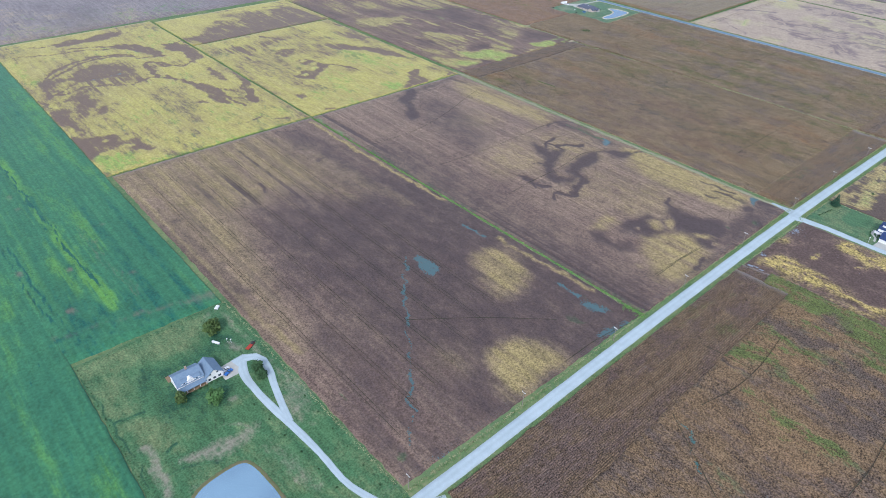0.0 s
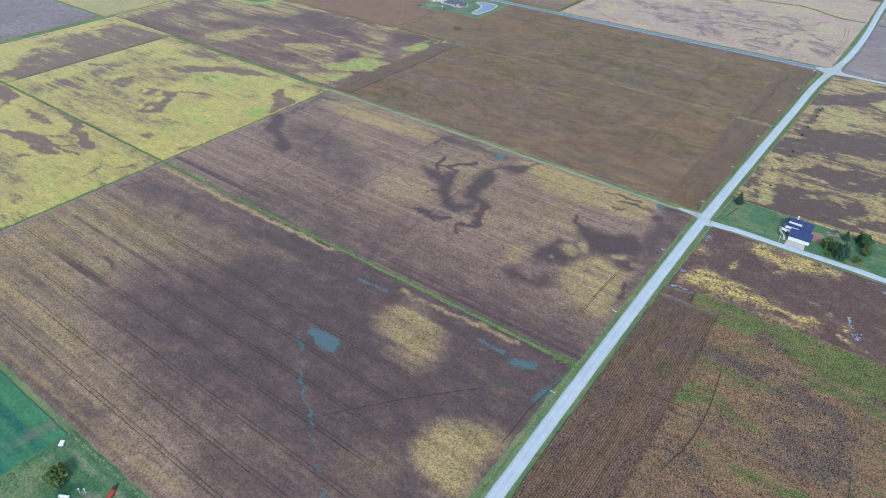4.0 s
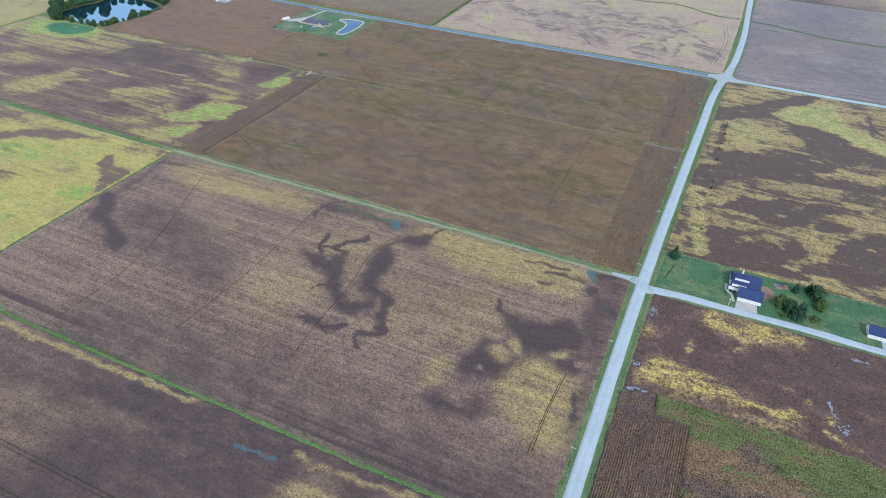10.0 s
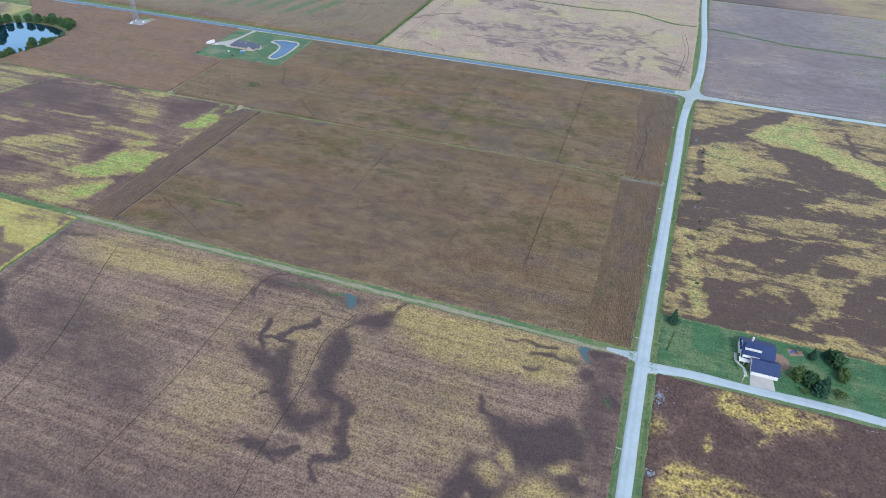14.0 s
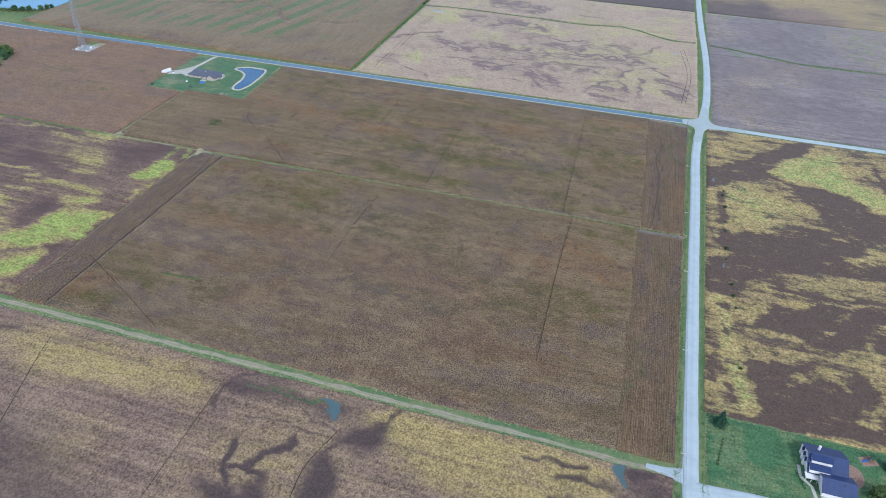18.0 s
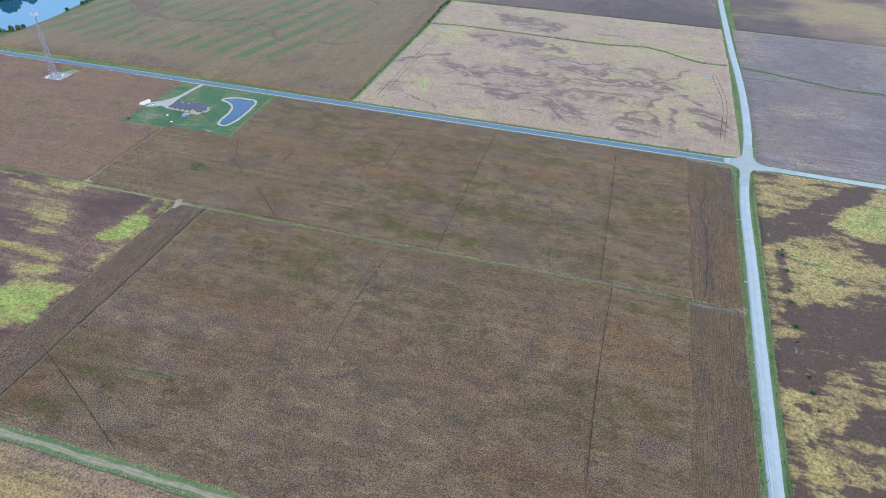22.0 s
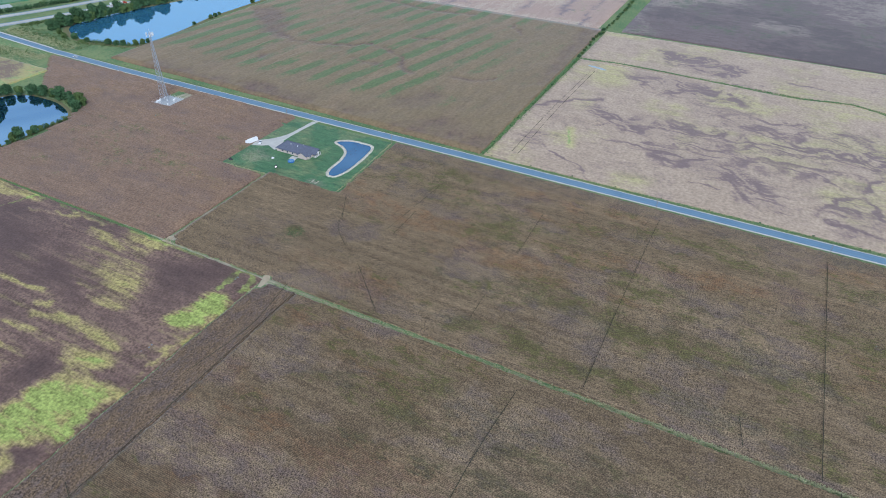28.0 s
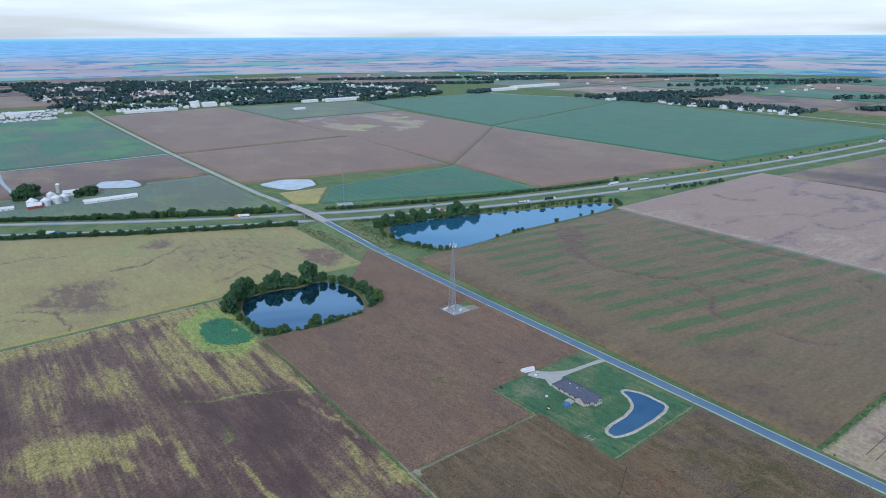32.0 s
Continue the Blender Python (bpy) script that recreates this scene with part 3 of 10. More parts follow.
def backdrop_material():
    m, n, l, bs = graph("hazy_distance", 1.0, 0, 0)
    c = n.new("ShaderNodeTexCoord")
    sp = n.new("ShaderNodeSeparateXYZ")
    l.new(c.outputs["Object"], sp.inputs["Vector"])
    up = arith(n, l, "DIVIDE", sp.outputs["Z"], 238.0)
    stretch = arith(n, l, "DIVIDE", 1.0, arith(n, l, "SUBTRACT", 1.02, up))
    flat_xy = n.new("ShaderNodeCombineXYZ")
    l.new(arith(n, l, "MULTIPLY", arith(n, l, "SUBTRACT", sp.outputs["X"], 535.0), stretch), flat_xy.inputs["X"])
    l.new(arith(n, l, "MULTIPLY", arith(n, l, "SUBTRACT", sp.outputs["Y"], 352.0), stretch), flat_xy.inputs["Y"])
    cells = n.new("ShaderNodeTexVoronoi")
    cells.distance = "CHEBYCHEV"
    cells.inputs["Scale"].default_value = 0.0013
    l.new(flat_xy.outputs["Vector"], cells.inputs["Vector"])
    hue = n.new("ShaderNodeSeparateColor")
    l.new(cells.outputs["Color"], hue.inputs["Color"])
    woods = n.new("ShaderNodeTexNoise")
    woods.inputs["Scale"].default_value = 0.0019
    woods.inputs["Detail"].default_value = 9
    woods.inputs["Roughness"].default_value = 0.68
    l.new(flat_xy.outputs["Vector"], woods.inputs["Vector"])
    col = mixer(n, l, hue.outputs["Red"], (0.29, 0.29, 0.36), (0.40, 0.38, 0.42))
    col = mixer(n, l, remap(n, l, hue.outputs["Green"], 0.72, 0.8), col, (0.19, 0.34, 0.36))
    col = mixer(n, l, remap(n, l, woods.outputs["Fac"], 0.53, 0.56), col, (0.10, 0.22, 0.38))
    # blue haze painted into the emission colour, stronger toward the horizon
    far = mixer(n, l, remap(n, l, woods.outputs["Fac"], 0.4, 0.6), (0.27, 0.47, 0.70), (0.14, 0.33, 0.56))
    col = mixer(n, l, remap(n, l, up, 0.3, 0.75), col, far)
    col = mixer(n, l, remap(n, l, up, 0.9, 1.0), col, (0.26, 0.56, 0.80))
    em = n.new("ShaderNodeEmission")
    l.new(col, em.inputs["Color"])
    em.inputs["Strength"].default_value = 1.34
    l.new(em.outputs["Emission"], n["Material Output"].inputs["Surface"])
    return m


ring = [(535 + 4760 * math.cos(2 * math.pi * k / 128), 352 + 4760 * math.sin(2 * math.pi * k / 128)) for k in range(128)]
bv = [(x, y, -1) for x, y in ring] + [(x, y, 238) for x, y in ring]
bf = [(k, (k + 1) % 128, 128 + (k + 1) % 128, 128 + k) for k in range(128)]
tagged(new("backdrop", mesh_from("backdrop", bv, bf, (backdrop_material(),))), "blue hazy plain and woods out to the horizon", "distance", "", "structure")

# ---------------------------------------------------------------- fields: what grows and shows on each


def paint_west_green(x, y):
    u, v = warp(*warp(x, y, 20, 2), 4, 1.2, 2)
    streaks = fbm(x, y, 3.0, 3, 2, 1.0, 0.05)
    r = most(0.75 * stroke(u, v, [(49.5, 618.5), (50, 533), (50, 501.5), (51.5, 466)], 4.5), 0.95 * stroke(u, v, [(51.5, 466), (52.5, 430), (53, 397), (56.5, 363.5)], 5.0),
             0.65 * stroke(u, v, [(40.5, 439.5), (42, 406), (41.5, 385.5)], 5.0), 0.5 * stroke(u, v, [(67.5, 508), (71.5, 468.5), (73, 428.5)], 5),
             0.45 * stroke(u, v, [(46, 565), (45.5, 500), (45.5, 444)], 2.8), 0.35 * stroke(u, v, [(28.5, 524), (34, 428.5), (39.5, 365)], 4.8),
             0.3 * stroke(u, v, [(-12.5, 325.5), (-9.5, 284.5), (-4.5, 247)], 2.7))
    g = most(0.75 * blob(u, v, 40, 544.5, 2.6, 2.9, -38), 0.8 * blob(u, v, 41, 524.5, 2.5, 3.7, -39), 0.8 * blob(u, v, 18.5, 436, 2.6, 2.7, -40),
             0.8 * blob(u, v, 45.5, 420.5, 2.2, 2.0, -39), 0.8 * blob(u, v, 36, 375.5, 3.1, 2.3, -40), 0.7 * blob(u, v, 78, 392, 2.6, 2.0, -39),
             0.5 * blob(u, v, 80.5, 464.5, 2.0, 3.3, -39), 0.6 * blob(u, v, 70.5, 441, 2.0, 2.3, -39), 0.7 * blob(u, v, 102.5, 335.5, 5.7, 4.1, -39),
             0.6 * blob(u, v, -1.5, 285.5, 1.4, 1.6, -40), 0.6 * stroke(u, v, [(63, 345), (81.5, 340), (98, 335.5), (112, 334.5)], 1.0),
             0.3 * stroke(u, v, [(18, 356.5), (50.5, 348.5), (92, 338.5)], 2.0), 0.35 * stroke(u, v, [(68.5, 471), (70.5, 406.5), (73.5, 363)], 0.8),
             0.35 * stroke(u, v, [(66, 473.5), (67.5, 407), (71, 364)], 0.8))
    b = most(0.8 * stroke(u, v, [(48, 610.5), (50.5, 519.5), (54, 435.5), (55.5, 392.5)], 0.8), 0.7 * stroke(u, v, [(21, 480.5), (23.5, 412.5), (27.5, 366.5)], 0.8),
             0.7 * stroke(u, v, [(16.5, 476.5), (19.5, 409.5), (23.5, 365)], 0.8), 0.6 * stroke(u, v, [(74, 728.5), (106.5, 758)], 0.8),
             0.6 * stroke(u, v, [(-6, 330.5), (8, 352.5), (29.5, 353.5), (68, 341)], 0.8), 0.6 * stroke(u, v, [(-2.5, 322.5), (9, 340), (29.5, 343.5), (68, 332.5)], 0.8),
             0.5 * stroke(u, v, [(71, 367), (94.5, 370.5), (95.5, 346.5), (86, 333)], 0.8))
    r = most(r * np.clip(streaks * 2.0 - 0.1, 0, 1), 0.4 * np.clip(fbm(x, y, 12, 4, 6, 1, 0.08) * 2.6 - 1.2, 0, 1), 0.6 * np.clip(fbm(x, y, 45, 4, 3, 1, 0.4) * 3 - 1.45, 0, 1) * streaks)
    return r, g, most(b, np.clip(fbm(x, y, 9, 3, 1, 1, 0.03) * 2 - 0.6, 0, 1) * 0.5), 0 * x


def paint_dark_soy(x, y):
    u, v = warp(*warp(x, y, 16, 2.2), 5, 1.6, 2)
    wide = fbm(x, y, 60, 3, 2, 1, 0.5)
    s = fbm(x, y, 4, 3, 5, 1, 0.02)
    r = most(0.55 * area(u, v, [(113.5, 532), (150.5, 530.5), (212.5, 530), (249, 523.5), (255.5, 446), (254.5, 378), (237, 384), (219, 422), (196, 418), (167.5, 419), (153, 373.5), (134, 314.5), (126, 266), (123, 288), (120, 341.5), (119, 430)], 16),
             0.55 * stroke(u, v, [(114, 526.5), (117.5, 426.5), (118.5, 338.5), (120.5, 283.5), (123, 255)], 3.0),
             0.85 * stroke(u, v, [(298.5, 523.5), (298.5, 430.5), (298.5, 390), (302, 331.5)], 1.7),
             0.7 * stroke(u, v, [(296, 265.5), (296.5, 232.5), (300, 204.5), (300.5, 178.5)], 1.8),
             0.8 * area(u, v, [(272, 261.5), (292, 250), (287, 231.5), (272.5, 214.5), (252, 211.5), (247.5, 222.5), (253, 239), (259, 250.5)], 8),
             1 * area(u, v, [(205.5, 184), (222, 183), (235, 172), (240.5, 154.5), (231.5, 147.5), (210, 150), (196, 148.5), (190, 154.5), (195, 165.5), (199, 174.5)], 7),
             0.5 * stroke(u, v, [(236, 149), (209, 149), (196.5, 148)], 2.2), 0.3 * blob(u, v, 205.5, 473, 28.5, 31.1, -38),
             0.4 * stroke(u, v, [(265.5, 480.5), (268.5, 397), (274.5, 344.5)], 5.7), 0.3 * blob(u, v, 185, 192, 12.9, 13.5, -39))
    g = most(0.7 * area(u, v, [(187.5, 350), (220, 329.5), (248.5, 326), (260.5, 294.5), (239, 284.5), (217, 285.5), (202, 304.5), (186.5, 326)], 12),
             0.6 * area(u, v, [(259.5, 515.5), (283, 509.5), (292.5, 466), (286, 421.5), (289, 393), (300, 347), (291.5, 304), (261.5, 289), (256.5, 336), (261.5, 387.5), (260, 426.5), (263, 458), (253, 480)], 10),
             0.8 * stroke(u, v, [(198.5, 446), (197.5, 430)], 1.8), 0.6 * stroke(u, v, [(258.5, 450.5), (275, 451)], 3.5), 0.55 * stroke(u, v, [(260, 521.5), (277, 514)], 3.2),
             0.55 * area(u, v, [(147, 275), (215, 283), (194, 236), (150.5, 188), (127.5, 168.5), (121.5, 192), (121, 234.5), (126, 266)], 16),
             0.7 * area(u, v, [(204.5, 216.5), (212, 207), (209.5, 193), (201, 189.5), (199.5, 200.5)], 5), 0.6 * blob(u, v, 123, 325.5, 7.9, 7.1, -39),
             0.5 * blob(u, v, 127.5, 361, 8.4, 5.3, -39), 0.5 * blob(u, v, 124.5, 431.5, 5.8, 4.9, -39),
             0.5 * area(u, v, [(162.5, 167.5), (184.5, 164), (190.5, 153), (154, 149.5), (132, 150), (121.5, 154.5), (139.5, 167.5)], 10),
             0.55 * stroke(u, v, [(292, 250), (291.5, 207), (288, 171.5), (289, 146)], 1.5), 0.45 * stroke(u, v, [(247, 367), (252.5, 291.5), (254.5, 246)], 2.1))
    b = most(0.6 * blob(u, v, 124, 159.5, 3.9, 3.0, -40), 0.65 * blob(u, v, 268.5, 169, 6.4, 3.3, -39), 0.5 * stroke(u, v, [(292, 179), (290.5, 162)], 1.5),
             0.4 * blob(u, v, 235, 270.5, 6.2, 6.5, -39), 0.4 * stroke(u, v, [(121.5, 212.5), (121.5, 206)], 0.8))
    a = most(1 * area(u, v, [(234.5, 285.5), (237.5, 277), (238.5, 263.5), (231.5, 260), (224, 266.5)], 2), 0.85 * stroke(u, v, [(286.5, 293), (289, 283.5), (290.5, 270.5)], 1.5),
             0.85 * stroke(u, v, [(289.5, 200.5), (290.5, 191), (290, 182)], 1.5), 1 * area(u, v, [(284.5, 177.5), (292.5, 175), (292.5, 164), (286, 165), (282.5, 171.5)], 2),
             1 * stroke(u, v, [(271, 151), (282.5, 149.5), (290.5, 148)], 2.4), 0.85 * stroke(u, v, [(135.5, 149), (145.5, 148.5), (156, 147)], 1.1),
             0.9 * stroke(u, v, [(227.5, 289.5), (189, 239.5)], 0.8), 0.85 * stroke(u, v, [(189, 239.5), (151, 187.5), (131, 161)], 0.8))
    r = r * (0.35 + 0.75 * s + 0.35 * fbm(x, y, 14, 4, 1))
    a = a * np.clip(0.55 + 0.75 * fbm(x, y, 3, 3, 7), 0, 1)
    dull = np.clip((x - 125) / 60, 0, 1) * np.clip((480 - y) / 120, 0, 1)
    g = most(g, 0.2 + 0.55 * dull * (1 - np.clip(1.5 * r, 0, 1)), 0.5 * np.clip(wide * 2 - 0.65, 0, 1) * (1 - np.clip(1.3 * r, 0, 1)), 0.6 * np.clip(fbm(x, y, 7, 3, 1, 1, 0.012) * 3 - 1.35, 0, 1) * (0.3 + fbm(x, y, 90, 2, 6)))
    return r, g, b, a


def paint_stained_soy(x, y):
    u, v = warp(*warp(x, y, 16, 2.2), 5, 1.6, 2)
    s = fbm(x, y, 3, 3, 5, 1, 0.03)
    g = most(0.95 * area(u, v, [(433.5, 356), (432.5, 347), (434, 339.5), (434.5, 331.5), (442.5, 326), (433, 322.5), (423.5, 318), (414.5, 312), (406.5, 305), (400.5, 300.5), (398.5, 308), (405, 315), (411.5, 322), (417.5, 326), (421, 335.5), (424.5, 344)], 5),
             0.85 * stroke(u, v, [(435, 341), (445, 348), (452.5, 350), (457, 350)], 1.8), 0.8 * stroke(u, v, [(444, 344.5), (446, 336.5), (442.5, 327)], 1.5),
             0.8 * stroke(u, v, [(446.5, 335.5), (456, 332), (462.5, 324.5), (468.5, 323)], 2.2),
             0.9 * area(u, v, [(400, 309), (402.5, 302), (403.5, 297), (406.5, 292), (412.5, 288), (406, 283.5), (398, 287.5), (393.5, 290.5), (391.5, 296.5), (393.5, 303.5)], 5),
             0.95 * area(u, v, [(454, 309.5), (461, 308), (462, 301.5), (457, 294), (448.5, 292.5), (439.5, 293), (428, 292), (418, 289.5), (411.5, 290), (417, 298), (426.5, 303.5), (439.5, 308)], 5),
             0.6 * stroke(u, v, [(459.5, 307.5), (466, 303.5), (473.5, 298.5)], 1.5),
             0.85 * area(u, v, [(472, 301), (481, 300), (487.5, 288.5), (488, 281), (476, 282.5), (470.5, 291)], 5),
             0.6 * stroke(u, v, [(485, 287.5), (494.5, 281), (503.5, 275)], 1.5), 0.75 * stroke(u, v, [(420.5, 291), (419, 285), (414, 278), (405, 276.5), (399.5, 276.5)], 3.6),
             0.85 * stroke(u, v, [(400.5, 277), (394, 273), (386.5, 269), (381.5, 271.5), (380.5, 280)], 2.2), 0.75 * stroke(u, v, [(377.5, 280.5), (372.5, 275.5), (369, 274)], 1.5),
             0.8 * stroke(u, v, [(378, 317), (377, 310), (377.5, 301), (381.5, 291)], 2.2), 0.6 * stroke(u, v, [(377, 302.5), (373, 296.5)], 1.5),
             0.45 * stroke(u, v, [(385.5, 295), (384.5, 303.5)], 1.9), 0.6 * stroke(u, v, [(403, 327), (409.5, 324.5), (410.5, 319)], 1.0),
             0.6 * stroke(u, v, [(469.5, 371), (480, 372.5), (492, 370.5), (501.5, 362)], 1.4),
             0.5 * area(u, v, [(488, 372.5), (498.5, 365), (497, 350.5), (494, 321.5), (495, 309), (498, 296.5), (483.5, 308), (486.5, 326.5), (485.5, 348.5), (483, 360.5)], 5),
             0.5 * stroke(u, v, [(485.5, 350.5), (484.5, 325.5), (479, 305)], 0.8), 0.5 * stroke(u, v, [(474.5, 351), (474.5, 333.5), (475, 312)], 0.8),
             0.9 * area(u, v, [(425.5, 536), (430.5, 524), (416, 509.5), (405.5, 500.5), (400.5, 488), (396, 475.5), (387.5, 465), (380, 467.5), (382.5, 477), (393, 490), (398, 502.5), (400.5, 512.5), (411, 522)], 5),
             0.55 * stroke(u, v, [(389, 524.5), (408.5, 519), (429, 514.5), (473.5, 515.5)], 0.8), 0.4 * stroke(u, v, [(403, 523), (441.5, 522), (491.5, 527.5)], 4.4),
             0.5 * stroke(u, v, [(485.5, 519), (489, 506)], 2.5), 0.4 * area(u, v, [(423.5, 509.5), (441, 466.5), (424.5, 406), (393.5, 377.5), (373.5, 386.5), (379, 441.5)], 14),
             0.65 * stroke(u, v, [(490, 213.5), (491.5, 202), (494.5, 186.5)], 1.7), 0.6 * stroke(u, v, [(484, 198), (487.5, 186), (486, 171.5)], 2.2),
             0.6 * stroke(u, v, [(472.5, 199), (476, 191)], 1.4), 0.8 * stroke(u, v, [(445, 215), (436, 212), (432, 203)], 2.4),
             0.5 * area(u, v, [(448, 164), (469, 163.5), (485, 166), (496.5, 164), (502.5, 155.5), (493, 146), (481, 147.5), (469, 147.5), (453, 148.5), (434.5, 149.5), (415.5, 152), (409.5, 156)], 5),
             0.8 * blob(u, v, 497.5, 158.5, 8.0, 3.5, -67), 0.75 * blob(u, v, 479.5, 165.5, 4.6, 5.4, -67), 0.7 * blob(u, v, 487.5, 146, 2.2, 5.5, -68),
             0.75 * blob(u, v, 465, 149, 2.7, 7.0, -68), 0.7 * blob(u, v, 467, 158, 4.2, 3.6, -68), 0.7 * stroke(u, v, [(391, 151), (374, 149.5)], 1.7))
    low = most(0.95 * area(u, v, [(435, 208.5), (434.5, 199), (436, 188.5), (446, 175.5), (446, 163), (430.5, 159), (417.5, 157.5), (410.5, 152.5), (405, 155), (406.5, 163), (411, 172), (412, 181.5), (406, 186.5), (397.5, 191.5), (387.5, 195), (381.5, 200.5), (375, 209.5), (379, 216), (389, 218), (397, 214), (409, 212.5), (410, 204), (418.5, 200.5), (426.5, 204.5)], 6),
               0.85 * area(u, v, [(355, 226), (363, 218.5), (355.5, 208), (360, 200.5), (366.5, 200), (365, 195), (357, 190), (351, 197.5), (350, 206), (347.5, 217)], 6))
    pale = most(1 * blob(u, v, 401.5, 201, 6.2, 7.0, -68), 1 * blob(u, v, 411.5, 194, 4.7, 8.5, -68), 0.8 * blob(u, v, 385, 206.5, 2.1, 2.3, -68), 1 * blob(u, v, 417, 169, 6.9, 3.8, -68),
                0.6 * blob(u, v, 416, 158.5, 2.5, 2.9, -67), 0.5 * blob(u, v, 480.5, 155.5, 4.3, 5.3, -67))
    r = most(0.7 * area(u, v, [(486.5, 516.5), (498, 479), (497.5, 427), (495, 385.5), (470, 375), (472.5, 400), (468, 430), (464.5, 457), (467.5, 489.5)], 8),
             0.92 * area(u, v, [(492, 294.5), (502, 269.5), (501.5, 228), (500, 208), (497, 184.5), (491.5, 172.5), (477.5, 170.5), (467, 177), (465.5, 198.5), (462, 226.5), (463, 250), (468, 267.5), (477.5, 284)], 7),
             0.72 * area(u, v, [(393.5, 193.5), (408.5, 182.5), (408.5, 169.5), (403, 156), (391.5, 150), (377, 149), (371, 146), (350.5, 147), (346, 154), (349, 165.5), (361, 180.5), (368.5, 188.5), (381.5, 194.5)], 8),
             0.7 * area(u, v, [(372.5, 233.5), (385, 227.5), (379, 222), (367.5, 222), (360.5, 228.5)], 5), 0.6 * blob(u, v, 347.5, 176, 3.2, 1.9, -67),
             0.55 * stroke(u, v, [(404.5, 158), (366.5, 157.5), (344, 160)], 2.0), 0.3 * blob(u, v, 419, 261.5, 36.5, 34.0, -68), 0.4 * blob(u, v, 425.5, 232, 26.5, 28.6, -68),
             0.35 * blob(u, v, 451, 324.5, 44.0, 36.1, -67), 0.35 * blob(u, v, 396.5, 343.5, 26.7, 30.7, -68), 0.3 * blob(u, v, 430, 424, 22.3, 19.8, -67))
    b = most(0.75 * stroke(u, v, [(492.5, 361.5), (491.5, 345), (490.5, 333), (490.5, 322)], 1.0), 0.6 * blob(u, v, 465, 152, 2.4, 3.5, -67),
             0.5 * blob(u, v, 443, 161.5, 2.0, 2.3, -67), 0.5 * blob(u, v, 421, 150.5, 1.6, 3.4, -67), 0.4 * blob(u, v, 446.5, 152.5, 1.9, 4.2, -67))
    a = most(0.95 * area(u, v, [(493.5, 322.5), (494.5, 313), (490.5, 308.5), (484.5, 308.5), (488.5, 313.5)], 2),
             1 * area(u, v, [(498, 171.5), (501.5, 166.5), (488.5, 164.5), (488.5, 167.5), (492, 171)], 1.5), 0.8 * blob(u, v, 494, 144, 1.8, 2.8, -67))
    streaks = np.clip(fbm(x, y, 6, 3, 1, 1, 0.012) * 3 - 1.45, 0, 1) * most(0.9 * np.clip((350 - x) / 40, 0, 1), 0.3 * fbm(x, y, 80, 2, 6))
    g = most(1.3 * g * (1 - 0.5 * pale), 1.15 * low * (1 - pale), streaks, 0.55 * np.clip((372 - x) / 50, 0, 1) * np.clip((480 - y) / 60, 0, 1), 0.45 * band(y, 143, 153, 6))
    r = 1.05 * most(r, 0.6 * pale * (low > 0.3)) * (0.38 + 0.7 * s + 0.4 * fbm(x, y, 14, 4, 7))
    return r, g, most(b, 0.4 * band(x, 304, 310, 2)), a


def corn_masks(x, y, seed, along="y"):
    sx, sy = (1, 0.22) if along == "y" else (0.22, 1)
    p, q = warp(x, y, 9, 4, seed)
    g = 0.58 * np.clip(fbm(p, q, 20, 5, seed, sx * 1.2, sy * 2.4) * 4 - 1.85, 0, 1)
    b = 0.46 * np.clip(fbm(p, q, 22, 5, seed + 2, sx * 1.3, sy) * 4 - 1.75, 0, 1)
    r = 0.5 * np.clip(fbm(p, q, 30, 5, seed + 4, sx * 1.2, sy * 1.3) * 4 - 1.9, 0, 1)
    return r, g, b * (1 - 0.6 * g)


def paint_corn_c(x, y):
    r, g, b = corn_masks(x, y, 3)
    wx, wy = warp(x, y, 30, 8)
    r = most(r, 0.4 * band(wx, 530, 640, 30) * band(wy, 190, 430, 60))
    g = most(g, 0.45 * band(x, 505, 516, 4), 0.5 * blob(wx, wy, 520, 520, 14, 10), 0.5 * blob(wx, wy, 580, 330, 70, 90, 0, 1.2))
    b = most(b, 0.55 * blob(wx, wy, 525, 470, 12, 28, 15, 0.8), 0.5 * blob(wx, wy, 665, 380, 22, 90, 0, 1.0), 0.55 * blob(wx, wy, 600, 235, 16, 40))
    return r, g, b, 0 * x


def paint_corn_d(x, y):
    r, g, b = corn_masks(x, y, 5)
    wx, wy = warp(x, y, 30, 8)
    b = most(b, 0.6 * band(wx, 716, 735, 12) * band(wy, 200, 440, 60), 0.6 * band(wx, 755, 785, 20) * band(wy, 200, 420, 60), 0.85 * blob(wx, wy, 755, 545, 7, 9))
    north = np.clip((y - 530) / 12, 0, 1) * np.clip((815 - x) / 10, 0, 1)
    r, g, b = r * (1 - north), most(g * (1 - north), 0.5 * band(x, 885, 905, 6), 0.3 * blob(wx, wy, 745, 560, 28, 34, 0, 0.9)), b * (1 - 0.7 * north * (np.hypot(x - 755, y - 545) > 14))
    return r, g, b, 0 * x


def paint_corn_n(x, y):
    r, g, b = corn_masks(x, y, 1)
    wx, wy = warp(x, y, 30, 8)
    return most(0.6 * r, 0.35 * blob(wx, wy, 840, 850, 40, 60)), most(0.8 * g, 0.6 * stroke(x, y, [(850, 674), (815, 690)], 1.2)), 0.6 * b, 0 * x


